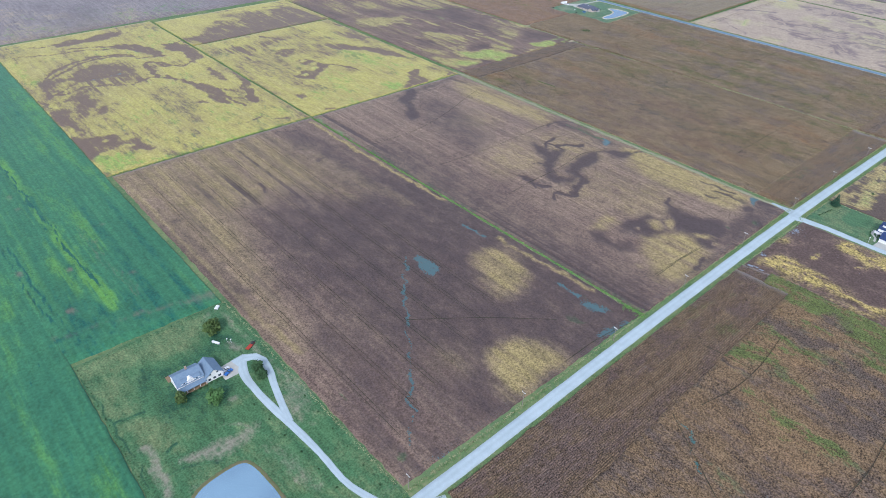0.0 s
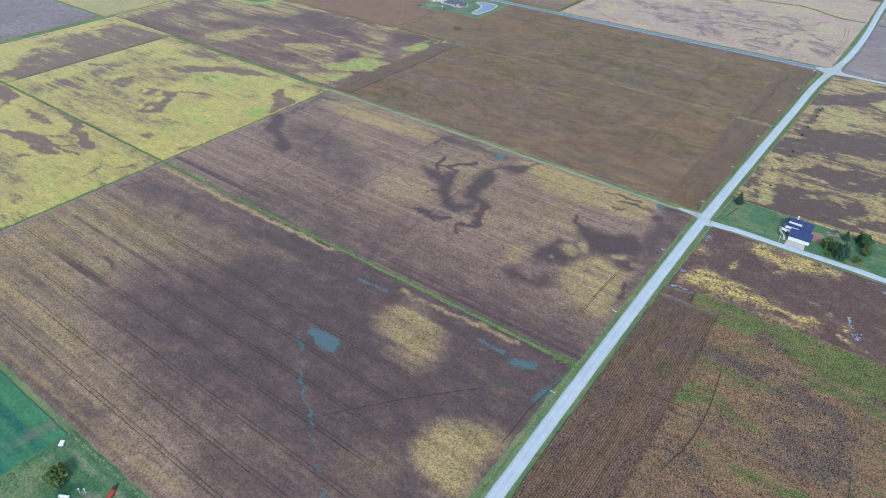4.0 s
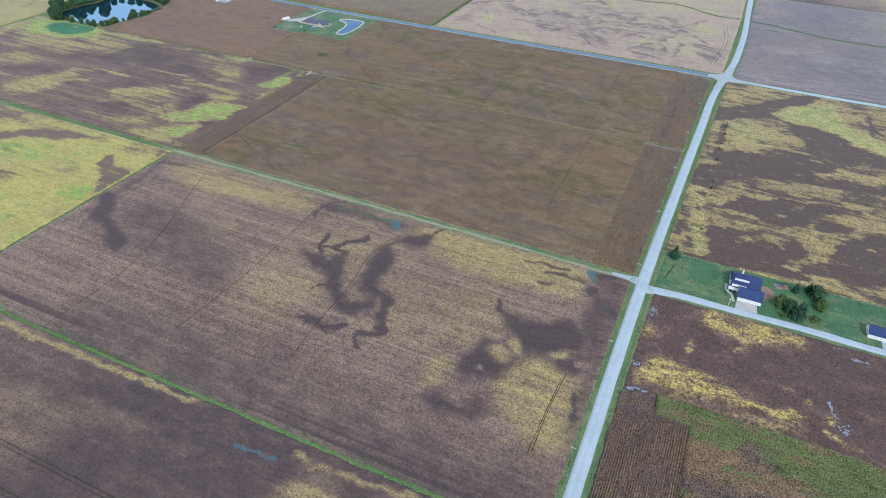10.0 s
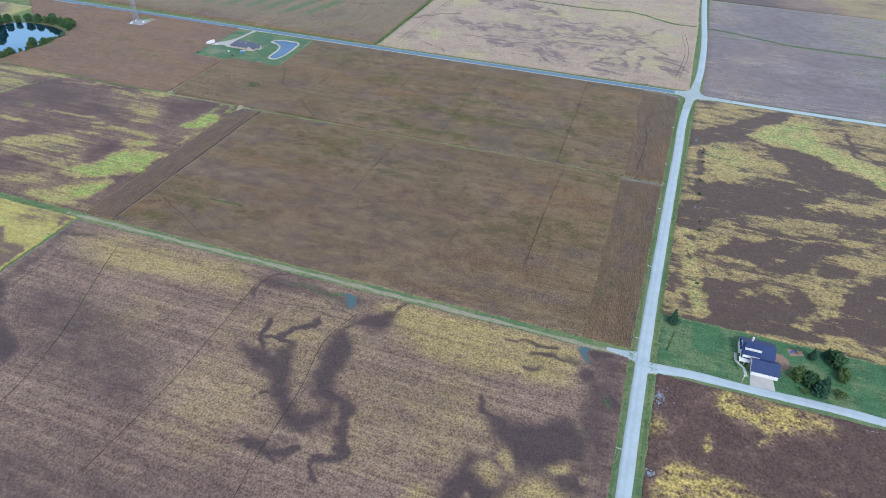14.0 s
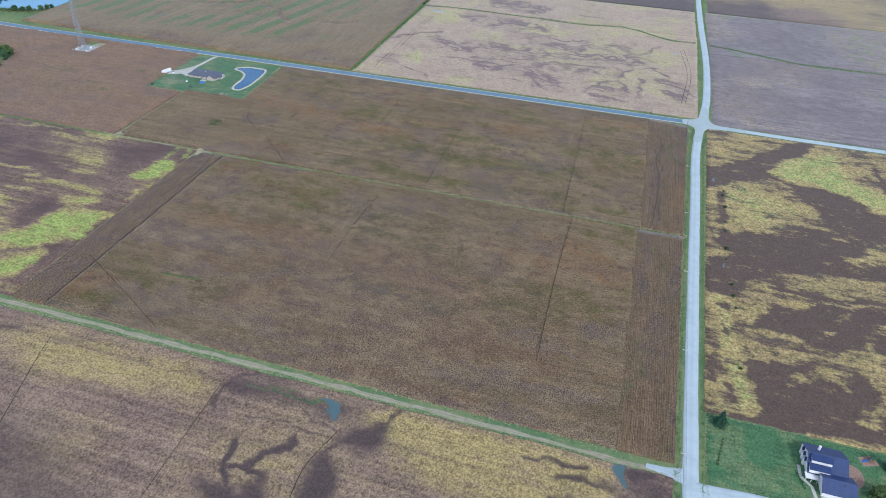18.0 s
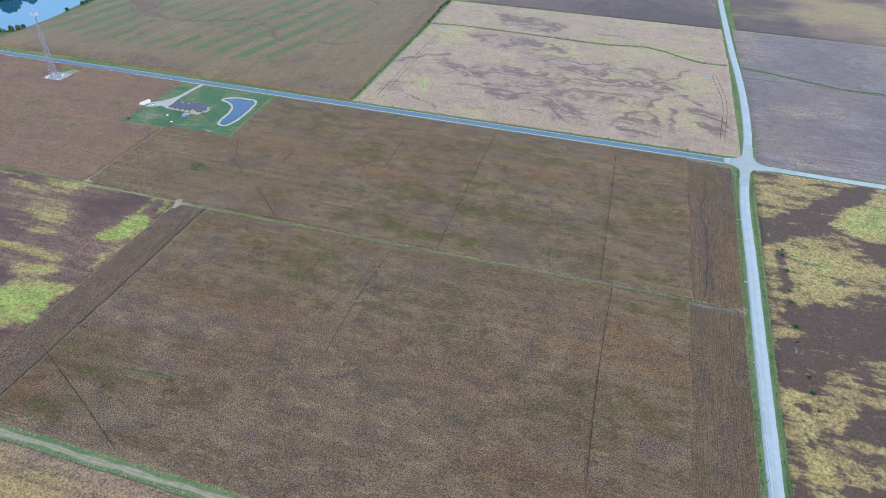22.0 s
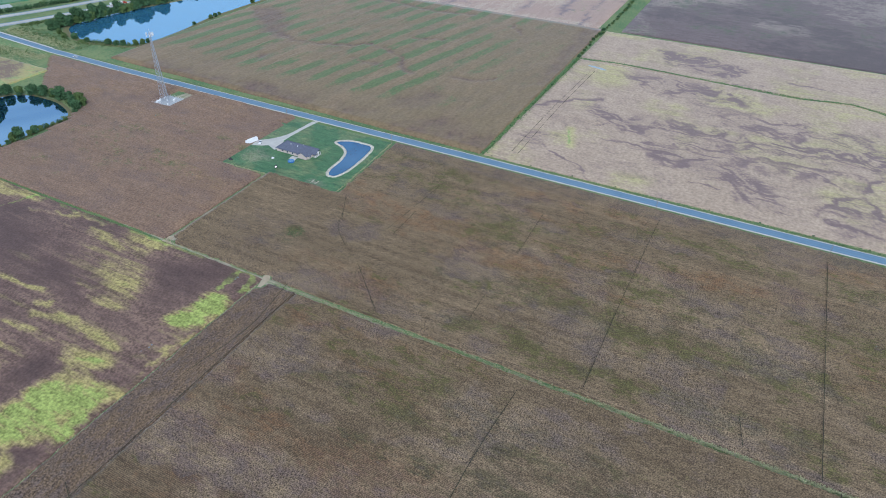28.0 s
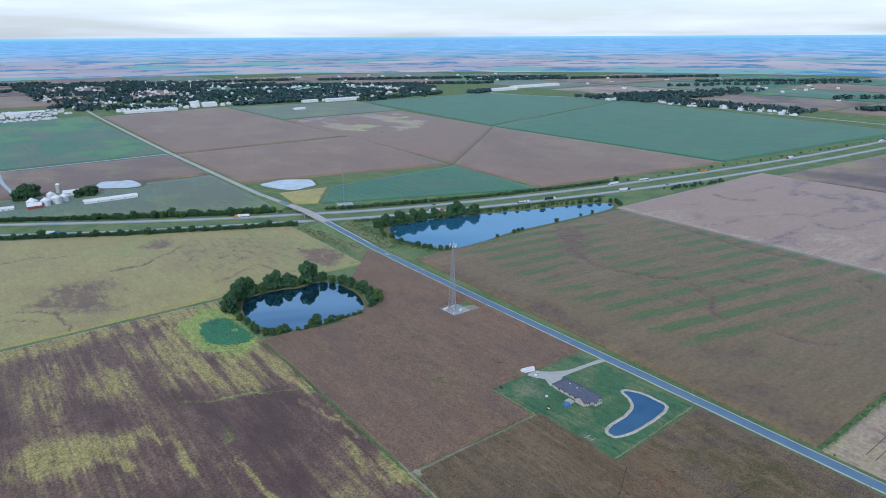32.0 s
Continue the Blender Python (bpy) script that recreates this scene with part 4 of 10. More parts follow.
def keep_north(x, y):
    """Clear of the lawn, the tree-lined pond, the tower's pad and the far yellow field."""
    lawn = np.maximum(806.5 - x, y - 662)
    tower_pad = -np.minimum(np.minimum(x - 864, 896 - x), np.minimum(y - 774, 797 - y))
    trees = 60 * (np.hypot((x - 771) / 68, (y - 884) / 58) - 1)
    tip = np.minimum(np.where(y > 872, x - 838 - 0.9 * (y - 915), 9), 985 - y)
    west = np.where(x < 770, 835 - y, 9)
    return np.minimum(np.minimum(np.minimum(lawn, tower_pad), np.minimum(trees, tip)), west)


def paint_corn_south(x, y):
    u, v = warp(*warp(x, y, 18, 3), 6, 2.0, 2)
    bands = fbm(x, y, 9, 3, 2, 1, 0.09)
    g = most(0.85 * area(u, v, [(356, 100), (370.5, 99), (368, 83), (366, 65), (369, 52), (355.5, 60), (354.5, 80.5)], 5),
             0.85 * area(u, v, [(392.5, 69.5), (398.5, 57.5), (385, 55), (379, 66.5)], 5), 0.85 * area(u, v, [(361.5, 43.5), (365, 29), (357, 18.5), (343, 30)], 5),
             0.85 * area(u, v, [(311, 41.5), (329.5, 36.5), (352.5, 17), (326, 8), (306.5, 10.5), (304.5, 26.5)], 8),
             0.85 * stroke(u, v, [(308.5, 104), (308, 88.5), (309.5, 75)], 1.3), 0.6 * area(u, v, [(240.5, 112), (285, 108), (295, 87.5), (280, 82.5), (261.5, 93), (242.5, 98.5)], 8),
             0.5 * area(u, v, [(188.5, 112), (232, 109), (249, 74.5), (232, 52.5), (201.5, 55.5), (152, 98)], 14),
             0.45 * area(u, v, [(345.5, 109), (390.5, 117), (379, 103), (336.5, 89.5)], 10), 0.6 * stroke(u, v, [(168, 103.5), (170, 96)], 1.3))
    b = most(0.75 * stroke(u, v, [(393.5, 114.5), (393.5, 91), (395.5, 30.5)], 6.3), 0.65 * stroke(u, v, [(329, 93.5), (328.5, 71.5), (319, 50)], 3.4),
             0.75 * stroke(u, v, [(293, 67.5), (290.5, 44), (290.5, 21), (283.5, 4.5)], 3.8), 0.65 * stroke(u, v, [(342.5, 72), (342, 47)], 2.7),
             0.6 * stroke(u, v, [(232.5, 53.5), (229.5, 42.5)], 3.8), 0.6 * blob(u, v, 327.5, 18.5, 6.7, 4.4, -40), 0.4 * stroke(u, v, [(305.5, 109), (323.5, 100.5)], 4.8))
    r = most(0.7 * area(u, v, [(268.5, 77.5), (292.5, 73.5), (290.5, 44), (284, 26), (270.5, 7), (252.5, 15.5), (258.5, 35), (260.5, 59.5)], 12),
             0.6 * stroke(u, v, [(342, 85), (339.5, 50), (336, 35.5)], 3.4), 0.4 * stroke(u, v, [(298.5, 18.5), (297, 2)], 4.1))
    b = most(b, 1 * stroke(u, v, [(406.5, 114), (413.5, 73.5), (409, -7)], 8.0), 0.9 * stroke(u, v, [(356.5, 97), (349.5, 69), (349, 51)], 3.0),
             0.9 * stroke(u, v, [(396.5, 73), (398, 38), (389, 12)], 3.8), 0.9 * stroke(u, v, [(323, 93), (321.5, 55.5), (317, 36.5)], 3.3),
             0.85 * stroke(u, v, [(371, 34.5), (368, -8.5)], 3.5), 0.8 * stroke(u, v, [(325, 31), (327, 18)], 1.9))
    g = most(g, 0.95 * stroke(u, v, [(361.5, 93), (362, 71.5), (367, 54)], 3.4), 0.95 * stroke(u, v, [(365.5, 44), (355.5, 23.5), (346, 11)], 3.8),
             0.95 * stroke(u, v, [(329, 38.5), (333, 21)], 4.1), 0.9 * stroke(u, v, [(392, 69.5), (390, 58)], 2.6))
    a = most(0.65 * stroke(u, v, [(246.5, 83.5), (238, 72), (226.5, 57)], 0.8))
    g = most(g * (0.6 + 0.8 * fbm(x, y, 8, 3, 4)), 0.6 * np.clip(fbm(x, y, 26, 4, 3, 1, 0.6) * 2.6 - 1.2, 0, 1))
    b = most(b, 0.95 * area(u, v, [(414, 114), (421, 99.5), (417.5, 50.5), (416.5, -3), (377, -2.5), (379, 34), (385, 66.5), (392.5, 93), (395, 95)], 5))
    tall = np.clip(bands * 2.6 - 0.95, 0, 1)
    b = most(b * (0.55 + 0.75 * bands), 0.4 * tall * np.clip((x - 250) / 60, 0, 1))
    r = most(r * (0.5 + 0.8 * (1 - bands)), 0.45 * np.clip(1.45 - bands * 2.6, 0, 1) * np.clip((x - 250) / 60, 0, 1))
    return r, g, b * (1 - 0.7 * g), a


def paint_headland(x, y):
    r, g, b = corn_masks(x, y, 4, "x")
    wx, wy = warp(x, y, 16, 4)
    return 0.5 * r, most(g, 0.7 * np.clip(fbm(x, y, 22, 4, 2) * 3 - 1.2, 0, 1), 0.6 * stroke(wx, wy, [(395, 120), (380, 108)], 4)), most(0.6 * b, 0.6 * blob(wx, wy, 330, 108, 10, 6)), 0 * x


def paint_drowned(x, y):
    u, v = warp(*warp(x, y, 12, 1.8), 4, 1.2, 2)
    s = fbm(x, y, 4, 4, 3, 1, 0.25)
    r = most(0.9 * area(u, v, [(481.5, 100), (495.5, 94.5), (493, 86.5), (485.5, 79), (494.5, 67.5), (492, 57), (480, 56), (470, 68.5), (475.5, 78.5), (474, 91.5)], 3),
             0.55 * stroke(u, v, [(485, 57), (483, 40.5)], 2.8), 0.65 * stroke(u, v, [(463.5, 77), (467.5, 70.5)], 1.7),
             0.9 * area(u, v, [(455.5, 105.5), (462, 101), (454, 98), (449.5, 103)], 2),
             0.85 * area(u, v, [(414.5, 126.5), (432.5, 123.5), (442, 115.5), (439, 102), (436, 89), (431.5, 79.5), (429, 67.5), (421.5, 63), (419, 75), (417.5, 86.5), (415.5, 98), (418, 111)], 5),
             0.9 * area(u, v, [(427.5, 70), (429, 58.5), (431, 47.5), (427.5, 41), (418.5, 52), (420.5, 60.5)], 3), 0.75 * blob(u, v, 439.5, 39, 3.1, 1.8, -61),
             0.9 * area(u, v, [(432.5, 31.5), (437.5, 27), (431.5, 26), (427, 29.5)], 2), 0.85 * stroke(u, v, [(423.5, 33), (421, 25)], 1.5),
             0.55 * stroke(u, v, [(420.5, 25.5), (416, 14)], 2.0), 0.55 * blob(u, v, 443.5, 49.5, 3.8, 2.3, -61),
             0.5 * area(u, v, [(452.5, 135.5), (467, 133), (466, 124), (459, 120), (445.5, 128)], 4),
             0.45 * area(u, v, [(415, 84.5), (421.5, 66.5), (418, 46.5), (414, 38), (408.5, 51.5), (408.5, 71)], 5), 0.45 * stroke(u, v, [(420, 109.5), (401.5, 116.5)], 1.6),
             0.5 * stroke(u, v, [(425.5, 54), (422, 55.5)], 1.2), 0.5 * area(u, v, [(422, 54), (424.5, 41.5), (420, 41.5), (416.5, 52)], 3))
    a = most(0.6 * area(u, v, [(477.5, 136), (486, 128), (480, 120.5), (470, 126.5)], 4), 0.9 * stroke(u, v, [(445, 28.5), (434, 26)], 0.8),
             0.8 * area(u, v, [(430, 26), (431.5, 18.5), (426, 20), (425, 24.5)], 3), 0.6 * blob(u, v, 430, 128.5, 2.7, 4.8, -61), 0.75 * stroke(u, v, [(409, 129), (410, 119)], 1.3),
             0.8 * stroke(u, v, [(487.5, 13), (487.5, 6.5)], 1.0), 0.5 * stroke(u, v, [(493, 22), (495.5, 12)], 0.8), 0.6 * stroke(u, v, [(484, 145), (481, 139.5)], 1.5))
    r = most(r, 0.5 * area(u, v, [(420, 123.5), (438.5, 116), (436.5, 96), (432, 67), (424, 40), (408.5, 41.5), (412.5, -3), (411, 22.5), (408.5, 64), (407, 99.5)], 6), 0.55 * area(u, v, [(490.5, 104.5), (499.5, 76), (493.5, 38.5), (480.5, 42.5), (472, 72), (478, 93.5)], 4))
    r = most(r, 0.7 * blob(u, v, 425, -40, 20, 30), 0.6 * blob(u, v, 470, -60, 16, 40))
    r = 0.85 * r * (0.1 + 0.9 * s + 0.7 * fbm(x, y, 7, 4, 6))
    return r, np.clip(0.85 - 1.3 * r, 0, 0.8), 0 * x, a


def paint_south_yellow(x, y):
    u, v = warp(*warp(x, y, 14, 2.2), 5, 1.6, 2)
    s = fbm(x, y, 4, 4, 3, 1, 0.14)
    clumps = fbm(x, y, 12, 5, 6, 1, 0.4)
    dark = most(1 * area(u, v, [(784, 137), (814.5, 125), (830, 102.5), (849, 82), (868.5, 66), (891.5, 44), (901.5, 26.5), (875.5, 40), (853, 61.5), (827.5, 71.5), (816, 87.5), (802, 107), (788, 121.5)], 5),
                0.95 * stroke(u, v, [(825.5, 73.5), (816, 60.5), (806.5, 47), (797.5, 30.5)], 1.6),
                0.95 * area(u, v, [(808, 49.5), (808.5, 26), (798.5, 4.5), (787, 9), (781, -15), (770, -24), (757, -29), (756, -3), (737.5, 20), (747, 31.5), (775.5, 38)], 6),
                0.85 * stroke(u, v, [(888, 77), (890.5, 60), (893, 27.5)], 1.5), 0.5 * stroke(u, v, [(788, 110), (746.5, 110), (706.5, 112.5)], 2.4),
                0.95 * area(u, v, [(668, 126.5), (685.5, 120), (702, 101.5), (723, 71.5), (730, 41.5), (734, 20.5), (724.5, 21.5), (711.5, 43), (710, 3.5), (718, -29), (708, -27), (700, 12.5), (697.5, 44), (690.5, 72.5), (681.5, 89), (671, 101.5), (654.5, 113), (653.5, 124)], 5),
                0.55 * area(u, v, [(718.5, 106), (737, 71), (744.5, 40.5), (743.5, 19.5), (729, 41.5), (712, 84.5), (700, 105.5)], 6),
                1 * area(u, v, [(632, 96), (644.5, 82), (649, 66.5), (658, 47.5), (664.5, 20.5), (661, 11), (646, 30), (633, 38.5), (621.5, 50), (619.5, 64.5), (623.5, 71.5), (627.5, 78.5), (626.5, 90)], 4),
                1 * area(u, v, [(589, 104.5), (594, 90), (598, 72), (584.5, 83.5), (580.5, 77), (587.5, 66.5), (578.5, 53), (562.5, 58), (559, 49), (557.5, 39), (553, 49.5), (552.5, 71.5), (542.5, 97.5), (543.5, 117.5), (554.5, 102), (572.5, 100)], 4),
                0.95 * area(u, v, [(603.5, 18), (621.5, 2), (636.5, -20.5), (570, -7.5), (564.5, 17.5), (566, 29.5), (562, 40), (584, 24)], 6),
                0.8 * area(u, v, [(597.5, 49.5), (588.5, 42.5), (577.5, 47.5), (579, 53.5)], 4), 0.5 * stroke(u, v, [(587.5, 127.5), (573, 126.5)], 2.2),
                0.85 * blob(u, v, 639.5, 116.5, 2.9, 4.5, -68), 0.85 * blob(u, v, 570, 116.5, 2.2, 2.9, -68), 0.6 * stroke(u, v, [(630.5, 118), (615.5, 116.5)], 0.8),
                0.5 * area(u, v, [(634.5, 35), (636, 13.5), (625.5, 8.5), (625, 25.5)], 5), 0.5 * stroke(u, v, [(666, 85.5), (665.5, 46.5), (674, 16)], 1.7),
                0.45 * stroke(u, v, [(866.5, -18.5), (818.5, -16.5)], 1.6), 0.4 * stroke(u, v, [(849.5, -6.5), (806.5, -40)], 1.6))
    islands = most(1 * blob(u, v, 645.5, 50, 5.7, 3.7, -68), 0.9 * blob(u, v, 631, 58, 6.4, 3.5, -69), 1 * blob(u, v, 588.5, 76.5, 8.9, 4.3, -69), 0.9 * blob(u, v, 578.5, 84, 2.9, 2.4, -69),
                   0.8 * blob(u, v, 570.5, 67.5, 2.9, 2.3, -69), 0.7 * blob(u, v, 800.5, 114.5, 2.1, 3.6, -67), 0.8 * blob(u, v, 613, -2.5, 3.0, 3.9, -69))
    lens = most(0.95 * area(u, v, [(836.5, 68), (868.5, 40.5), (883.5, 13), (848, 11.5), (830.5, -4.5), (814.5, -20.5), (795.5, -43.5), (766, -38), (791.5, -8), (806, 12.5), (817.5, 34.5), (822, 58)], 6),
                0.6 * area(u, v, [(791.5, 107), (805.5, 87.5), (776, 62.5), (745, 84), (747.5, 102.5)], 10), 0.6 * stroke(u, v, [(645.5, 119), (598, 113.5), (557.5, 109)], 5.0),
                0.4 * stroke(u, v, [(729.5, 8.5), (730, -26.5)], 3.6))
    a = most(0.9 * blob(u, v, 803, 114, 1.3, 3.0, -68), 0.8 * blob(u, v, 682.5, 112, 1.1, 3.4, -66))
    dark = most(dark, blob(u, v, 640, -80, 50, 30, 0, 1.0))
    g = np.clip(1.6 * dark * (1 - islands) + 0.6 * (clumps - 0.5) + 0.75 * (s - 0.5) + 0.38 - 0.6 * lens, 0, 1) * 0.97
    b = 0.7 * lens * (0.5 + 0.6 * s) * (1 - dark)
    return most(0.95 * lens, 0.6 * np.clip(s * 2.6 - 0.9, 0, 1)), g, b, a


def paint_arcs(x, y):
    u, v = warp(*warp(x, y, 16, 2.2), 5, 1.6, 2)
    s = fbm(x, y, 6, 4, 3, 1, 0.12)
    g = most(0.9 * stroke(u, v, [(119, 893), (143.5, 884), (172.5, 875)], 1.0), 0.9 * stroke(u, v, [(172.5, 875), (196.5, 870), (225, 856), (248.5, 846.5)], 1.2),
             0.95 * area(u, v, [(176.5, 912), (192.5, 922.5), (210, 914.5), (230, 923), (247.5, 922), (252.5, 906), (232.5, 898), (212, 899), (192.5, 900), (176, 899)], 4),
             0.8 * stroke(u, v, [(146.5, 918.5), (163, 911)], 1.7), 0.7 * stroke(u, v, [(124.5, 930), (138, 930.5)], 1.6),
             1 * area(u, v, [(230.5, 863), (245.5, 865.5), (255.5, 846.5), (261.5, 825.5), (264.5, 794.5), (256.5, 795.5), (247, 823.5), (235, 846)], 3),
             0.95 * stroke(u, v, [(126, 783), (140, 793), (152.5, 806), (175.5, 823), (194.5, 833), (215.5, 829), (239, 811.5)], 2.2),
             0.9 * stroke(u, v, [(237, 805.5), (262.5, 793.5)], 1.4),
             0.85 * area(u, v, [(121, 774.5), (142, 789.5), (155.5, 786), (170, 804), (195.5, 807.5), (213.5, 786.5), (220, 765.5), (205, 754), (185.5, 758.5), (163.5, 764.5), (144, 756.5), (137, 772), (123.5, 752.5), (119, 756)], 5),
             0.75 * stroke(u, v, [(124, 764), (126, 742.5), (138.5, 737), (158.5, 747.5), (184, 738)], 2.3),
             0.75 * area(u, v, [(121.5, 716), (143.5, 736.5), (163, 744), (153, 712), (157, 699.5), (143.5, 682.5), (130, 657), (130.5, 683.5), (135, 716.5)], 7),
             0.6 * stroke(u, v, [(111, 735.5), (115.5, 720.5)], 2.2), 0.85 * blob(u, v, 150.5, 671.5, 5.5, 11.9, -38),
             0.85 * stroke(u, v, [(183, 734.5), (200.5, 725), (218.5, 732.5), (231, 731.5)], 1.5), 0.95 * stroke(u, v, [(234.5, 777.5), (230, 746), (230, 728)], 1.9),
             0.95 * stroke(u, v, [(234.5, 782.5), (252, 776.5), (255.5, 759.5), (266.5, 746), (278.5, 756)], 1.9),
             0.95 * area(u, v, [(274, 821.5), (288, 830), (298.5, 819.5), (300, 791), (294.5, 759), (282, 766), (287.5, 795), (278.5, 807.5)], 3),
             0.85 * stroke(u, v, [(286, 829), (305.5, 837), (304.5, 815)], 1.7), 0.9 * stroke(u, v, [(238, 728.5), (241.5, 710.5), (253.5, 694.5), (259.5, 679)], 1.6),
             0.95 * area(u, v, [(252.5, 684.5), (263, 672.5), (269, 651), (260.5, 627.5), (260.5, 612.5), (250.5, 626), (253, 651.5), (249.5, 670.5)], 3),
             0.85 * stroke(u, v, [(264, 634.5), (267, 600)], 1.4), 0.7 * stroke(u, v, [(275, 646.5), (281.5, 635.5)], 1.2),
             0.95 * stroke(u, v, [(287.5, 722.5), (282, 699), (286.5, 677.5)], 2.5), 0.95 * stroke(u, v, [(307, 686.5), (299.5, 659), (292.5, 632.5), (279.5, 601.5)], 2.4),
             0.8 * stroke(u, v, [(292, 654), (278.5, 611.5)], 1.8),
             1 * area(u, v, [(110.5, 629), (122.5, 616.5), (140.5, 610), (142, 593.5), (154.5, 592.5), (155.5, 575.5), (159, 561), (146.5, 571), (131, 583.5), (115, 578), (107.5, 569), (109, 596.5)], 4),
             0.8 * area(u, v, [(106.5, 675.5), (120, 692), (126.5, 678.5), (124.5, 654.5), (122.5, 629), (116.5, 645), (110, 656.5)], 5),
             0.75 * stroke(u, v, [(276, 551.5), (287.5, 546)], 1.6), 0.9 * stroke(u, v, [(303, 557), (311.5, 543)], 1.7), 0.6 * stroke(u, v, [(245.5, 560.5), (268.5, 564.5)], 1.1),
             0.5 * stroke(u, v, [(235.5, 637.5), (243, 626.5)], 1.4), 0.4 * stroke(u, v, [(207, 615), (206.5, 581.5)], 1.1))
    g = most(g, 0.9 * stroke(u, v, [(133, 798.5), (150.5, 819), (172.5, 832.5), (197, 841), (217, 833.5), (235.5, 819.5)], 2.5),
             0.9 * area(u, v, [(124, 789), (138, 795), (135.5, 765.5), (122.5, 735.5), (114.5, 732.5), (119.5, 757.5)], 5),
             0.85 * stroke(u, v, [(128.5, 741), (151.5, 763), (166, 773)], 2.3), 0.85 * blob(u, v, 151, 673, 4.9, 13.4, -37),
             0.7 * area(u, v, [(115.5, 704.5), (126.5, 705), (124.5, 663), (112.5, 648), (110, 674.5)], 5),
             0.85 * stroke(u, v, [(173.5, 914), (189.5, 913), (209, 910), (235.5, 907.5), (253.5, 918)], 2.7),
             0.75 * stroke(u, v, [(182, 886), (211, 875), (228, 865), (248, 836)], 1.7),
             0.95 * area(u, v, [(233, 869.5), (254.5, 853), (255.5, 825), (264, 797.5), (253.5, 805.5), (244, 833.5), (232, 848)], 3),
             0.85 * stroke(u, v, [(235.5, 784), (247, 780), (248.5, 759.5), (266, 753.5)], 2.2), 0.9 * stroke(u, v, [(279, 834.5), (285.5, 815.5), (296.5, 799), (296, 773)], 3.0),
             0.85 * stroke(u, v, [(233, 778.5), (234, 747.5)], 2.8), 0.95 * stroke(u, v, [(237, 722.5), (246, 706.5), (252.5, 684.5), (257.5, 660), (255, 622.5)], 3.0),
             0.8 * stroke(u, v, [(261, 667.5), (278.5, 643.5)], 1.8), 0.75 * stroke(u, v, [(264, 634.5), (274.5, 617)], 2.0),
             0.9 * area(u, v, [(288.5, 724), (288.5, 705.5), (290.5, 688), (284, 675), (277.5, 686.5)], 3),
             0.95 * stroke(u, v, [(304.5, 688.5), (298, 660), (290, 634.5), (277.5, 604.5)], 3.0), 0.7 * blob(u, v, 238, 634, 5.7, 4.6, -37))
    veil = most(0.85 * area(u, v, [(165, 807.5), (197.5, 813.5), (221.5, 799.5), (232, 763), (236, 741.5), (216.5, 723.5), (198.5, 727), (174, 725), (150, 695.5), (130.5, 658), (118.5, 651.5), (137, 696.5), (153.5, 731.5), (144.5, 748)], 12),
                0.7 * area(u, v, [(156, 739.5), (171.5, 727), (148, 697), (132.5, 656.5), (122.5, 648), (120, 666.5), (139, 695)], 10),
                0.6 * area(u, v, [(115.5, 722.5), (137, 715), (130.5, 633.5), (132.5, 601.5), (115, 608), (108.5, 643.5)], 12), 0.5 * stroke(u, v, [(214, 770), (275.5, 758.5)], 8.8))
    pale = most(0.9 * blob(u, v, 143, 581, 6.4, 4.8, -38), 0.7 * blob(u, v, 130.5, 601.5, 4.0, 3.7, -38), 0.8 * blob(u, v, 148.5, 772, 8.2, 7.2, -37),
                0.7 * blob(u, v, 270.5, 779.5, 7.9, 6.3, -37))
    b = most(0.75 * area(u, v, [(110.5, 581.5), (134, 571), (143.5, 556.5), (124.5, 543.5), (110, 542)], 8), 0.6 * stroke(u, v, [(114, 546.5), (188, 535), (300.5, 532)], 4.6),
             0.5 * stroke(u, v, [(113.5, 877.5), (120, 835.5), (119.5, 784)], 4.8), 0.25 * blob(u, v, 209.5, 649, 44.9, 45.8, -38),
             0.5 * stroke(u, v, [(173.5, 767.5), (193, 763.5)], 1.8))
    a = most(0.6 * stroke(u, v, [(171.5, 767), (187.5, 765.5), (203, 767)], 1.5))
    tails = np.clip(fbm(x, y, 5, 3, 6, 1, 0.05) * 3 - 1.5, 0, 1) * 0.5 * band(x, 108, 190, 40) * band(y, 560, 800, 60)
    tinge = 0.42 * np.clip(fbm(x, y, 34, 5, 2, 1, 0.35) * 3 - 1.3, 0, 1)
    rows = fbm(x, y, 3.5, 3, 2, 1, 0.05)
    g = np.clip(most(1.35 * g * (1 - pale) * (0.72 + 0.55 * s), veil * np.clip(2.4 * rows - 0.45, 0, 1), tails, tinge) + 0.3 * (s - 0.5), 0, 1)
    return 0.6 * np.clip(s * 2.4 - 0.8, 0, 1), g, most(b, 0.3 * np.clip(fbm(x, y, 40, 3, 6) * 3 - 1.4, 0, 1)), a


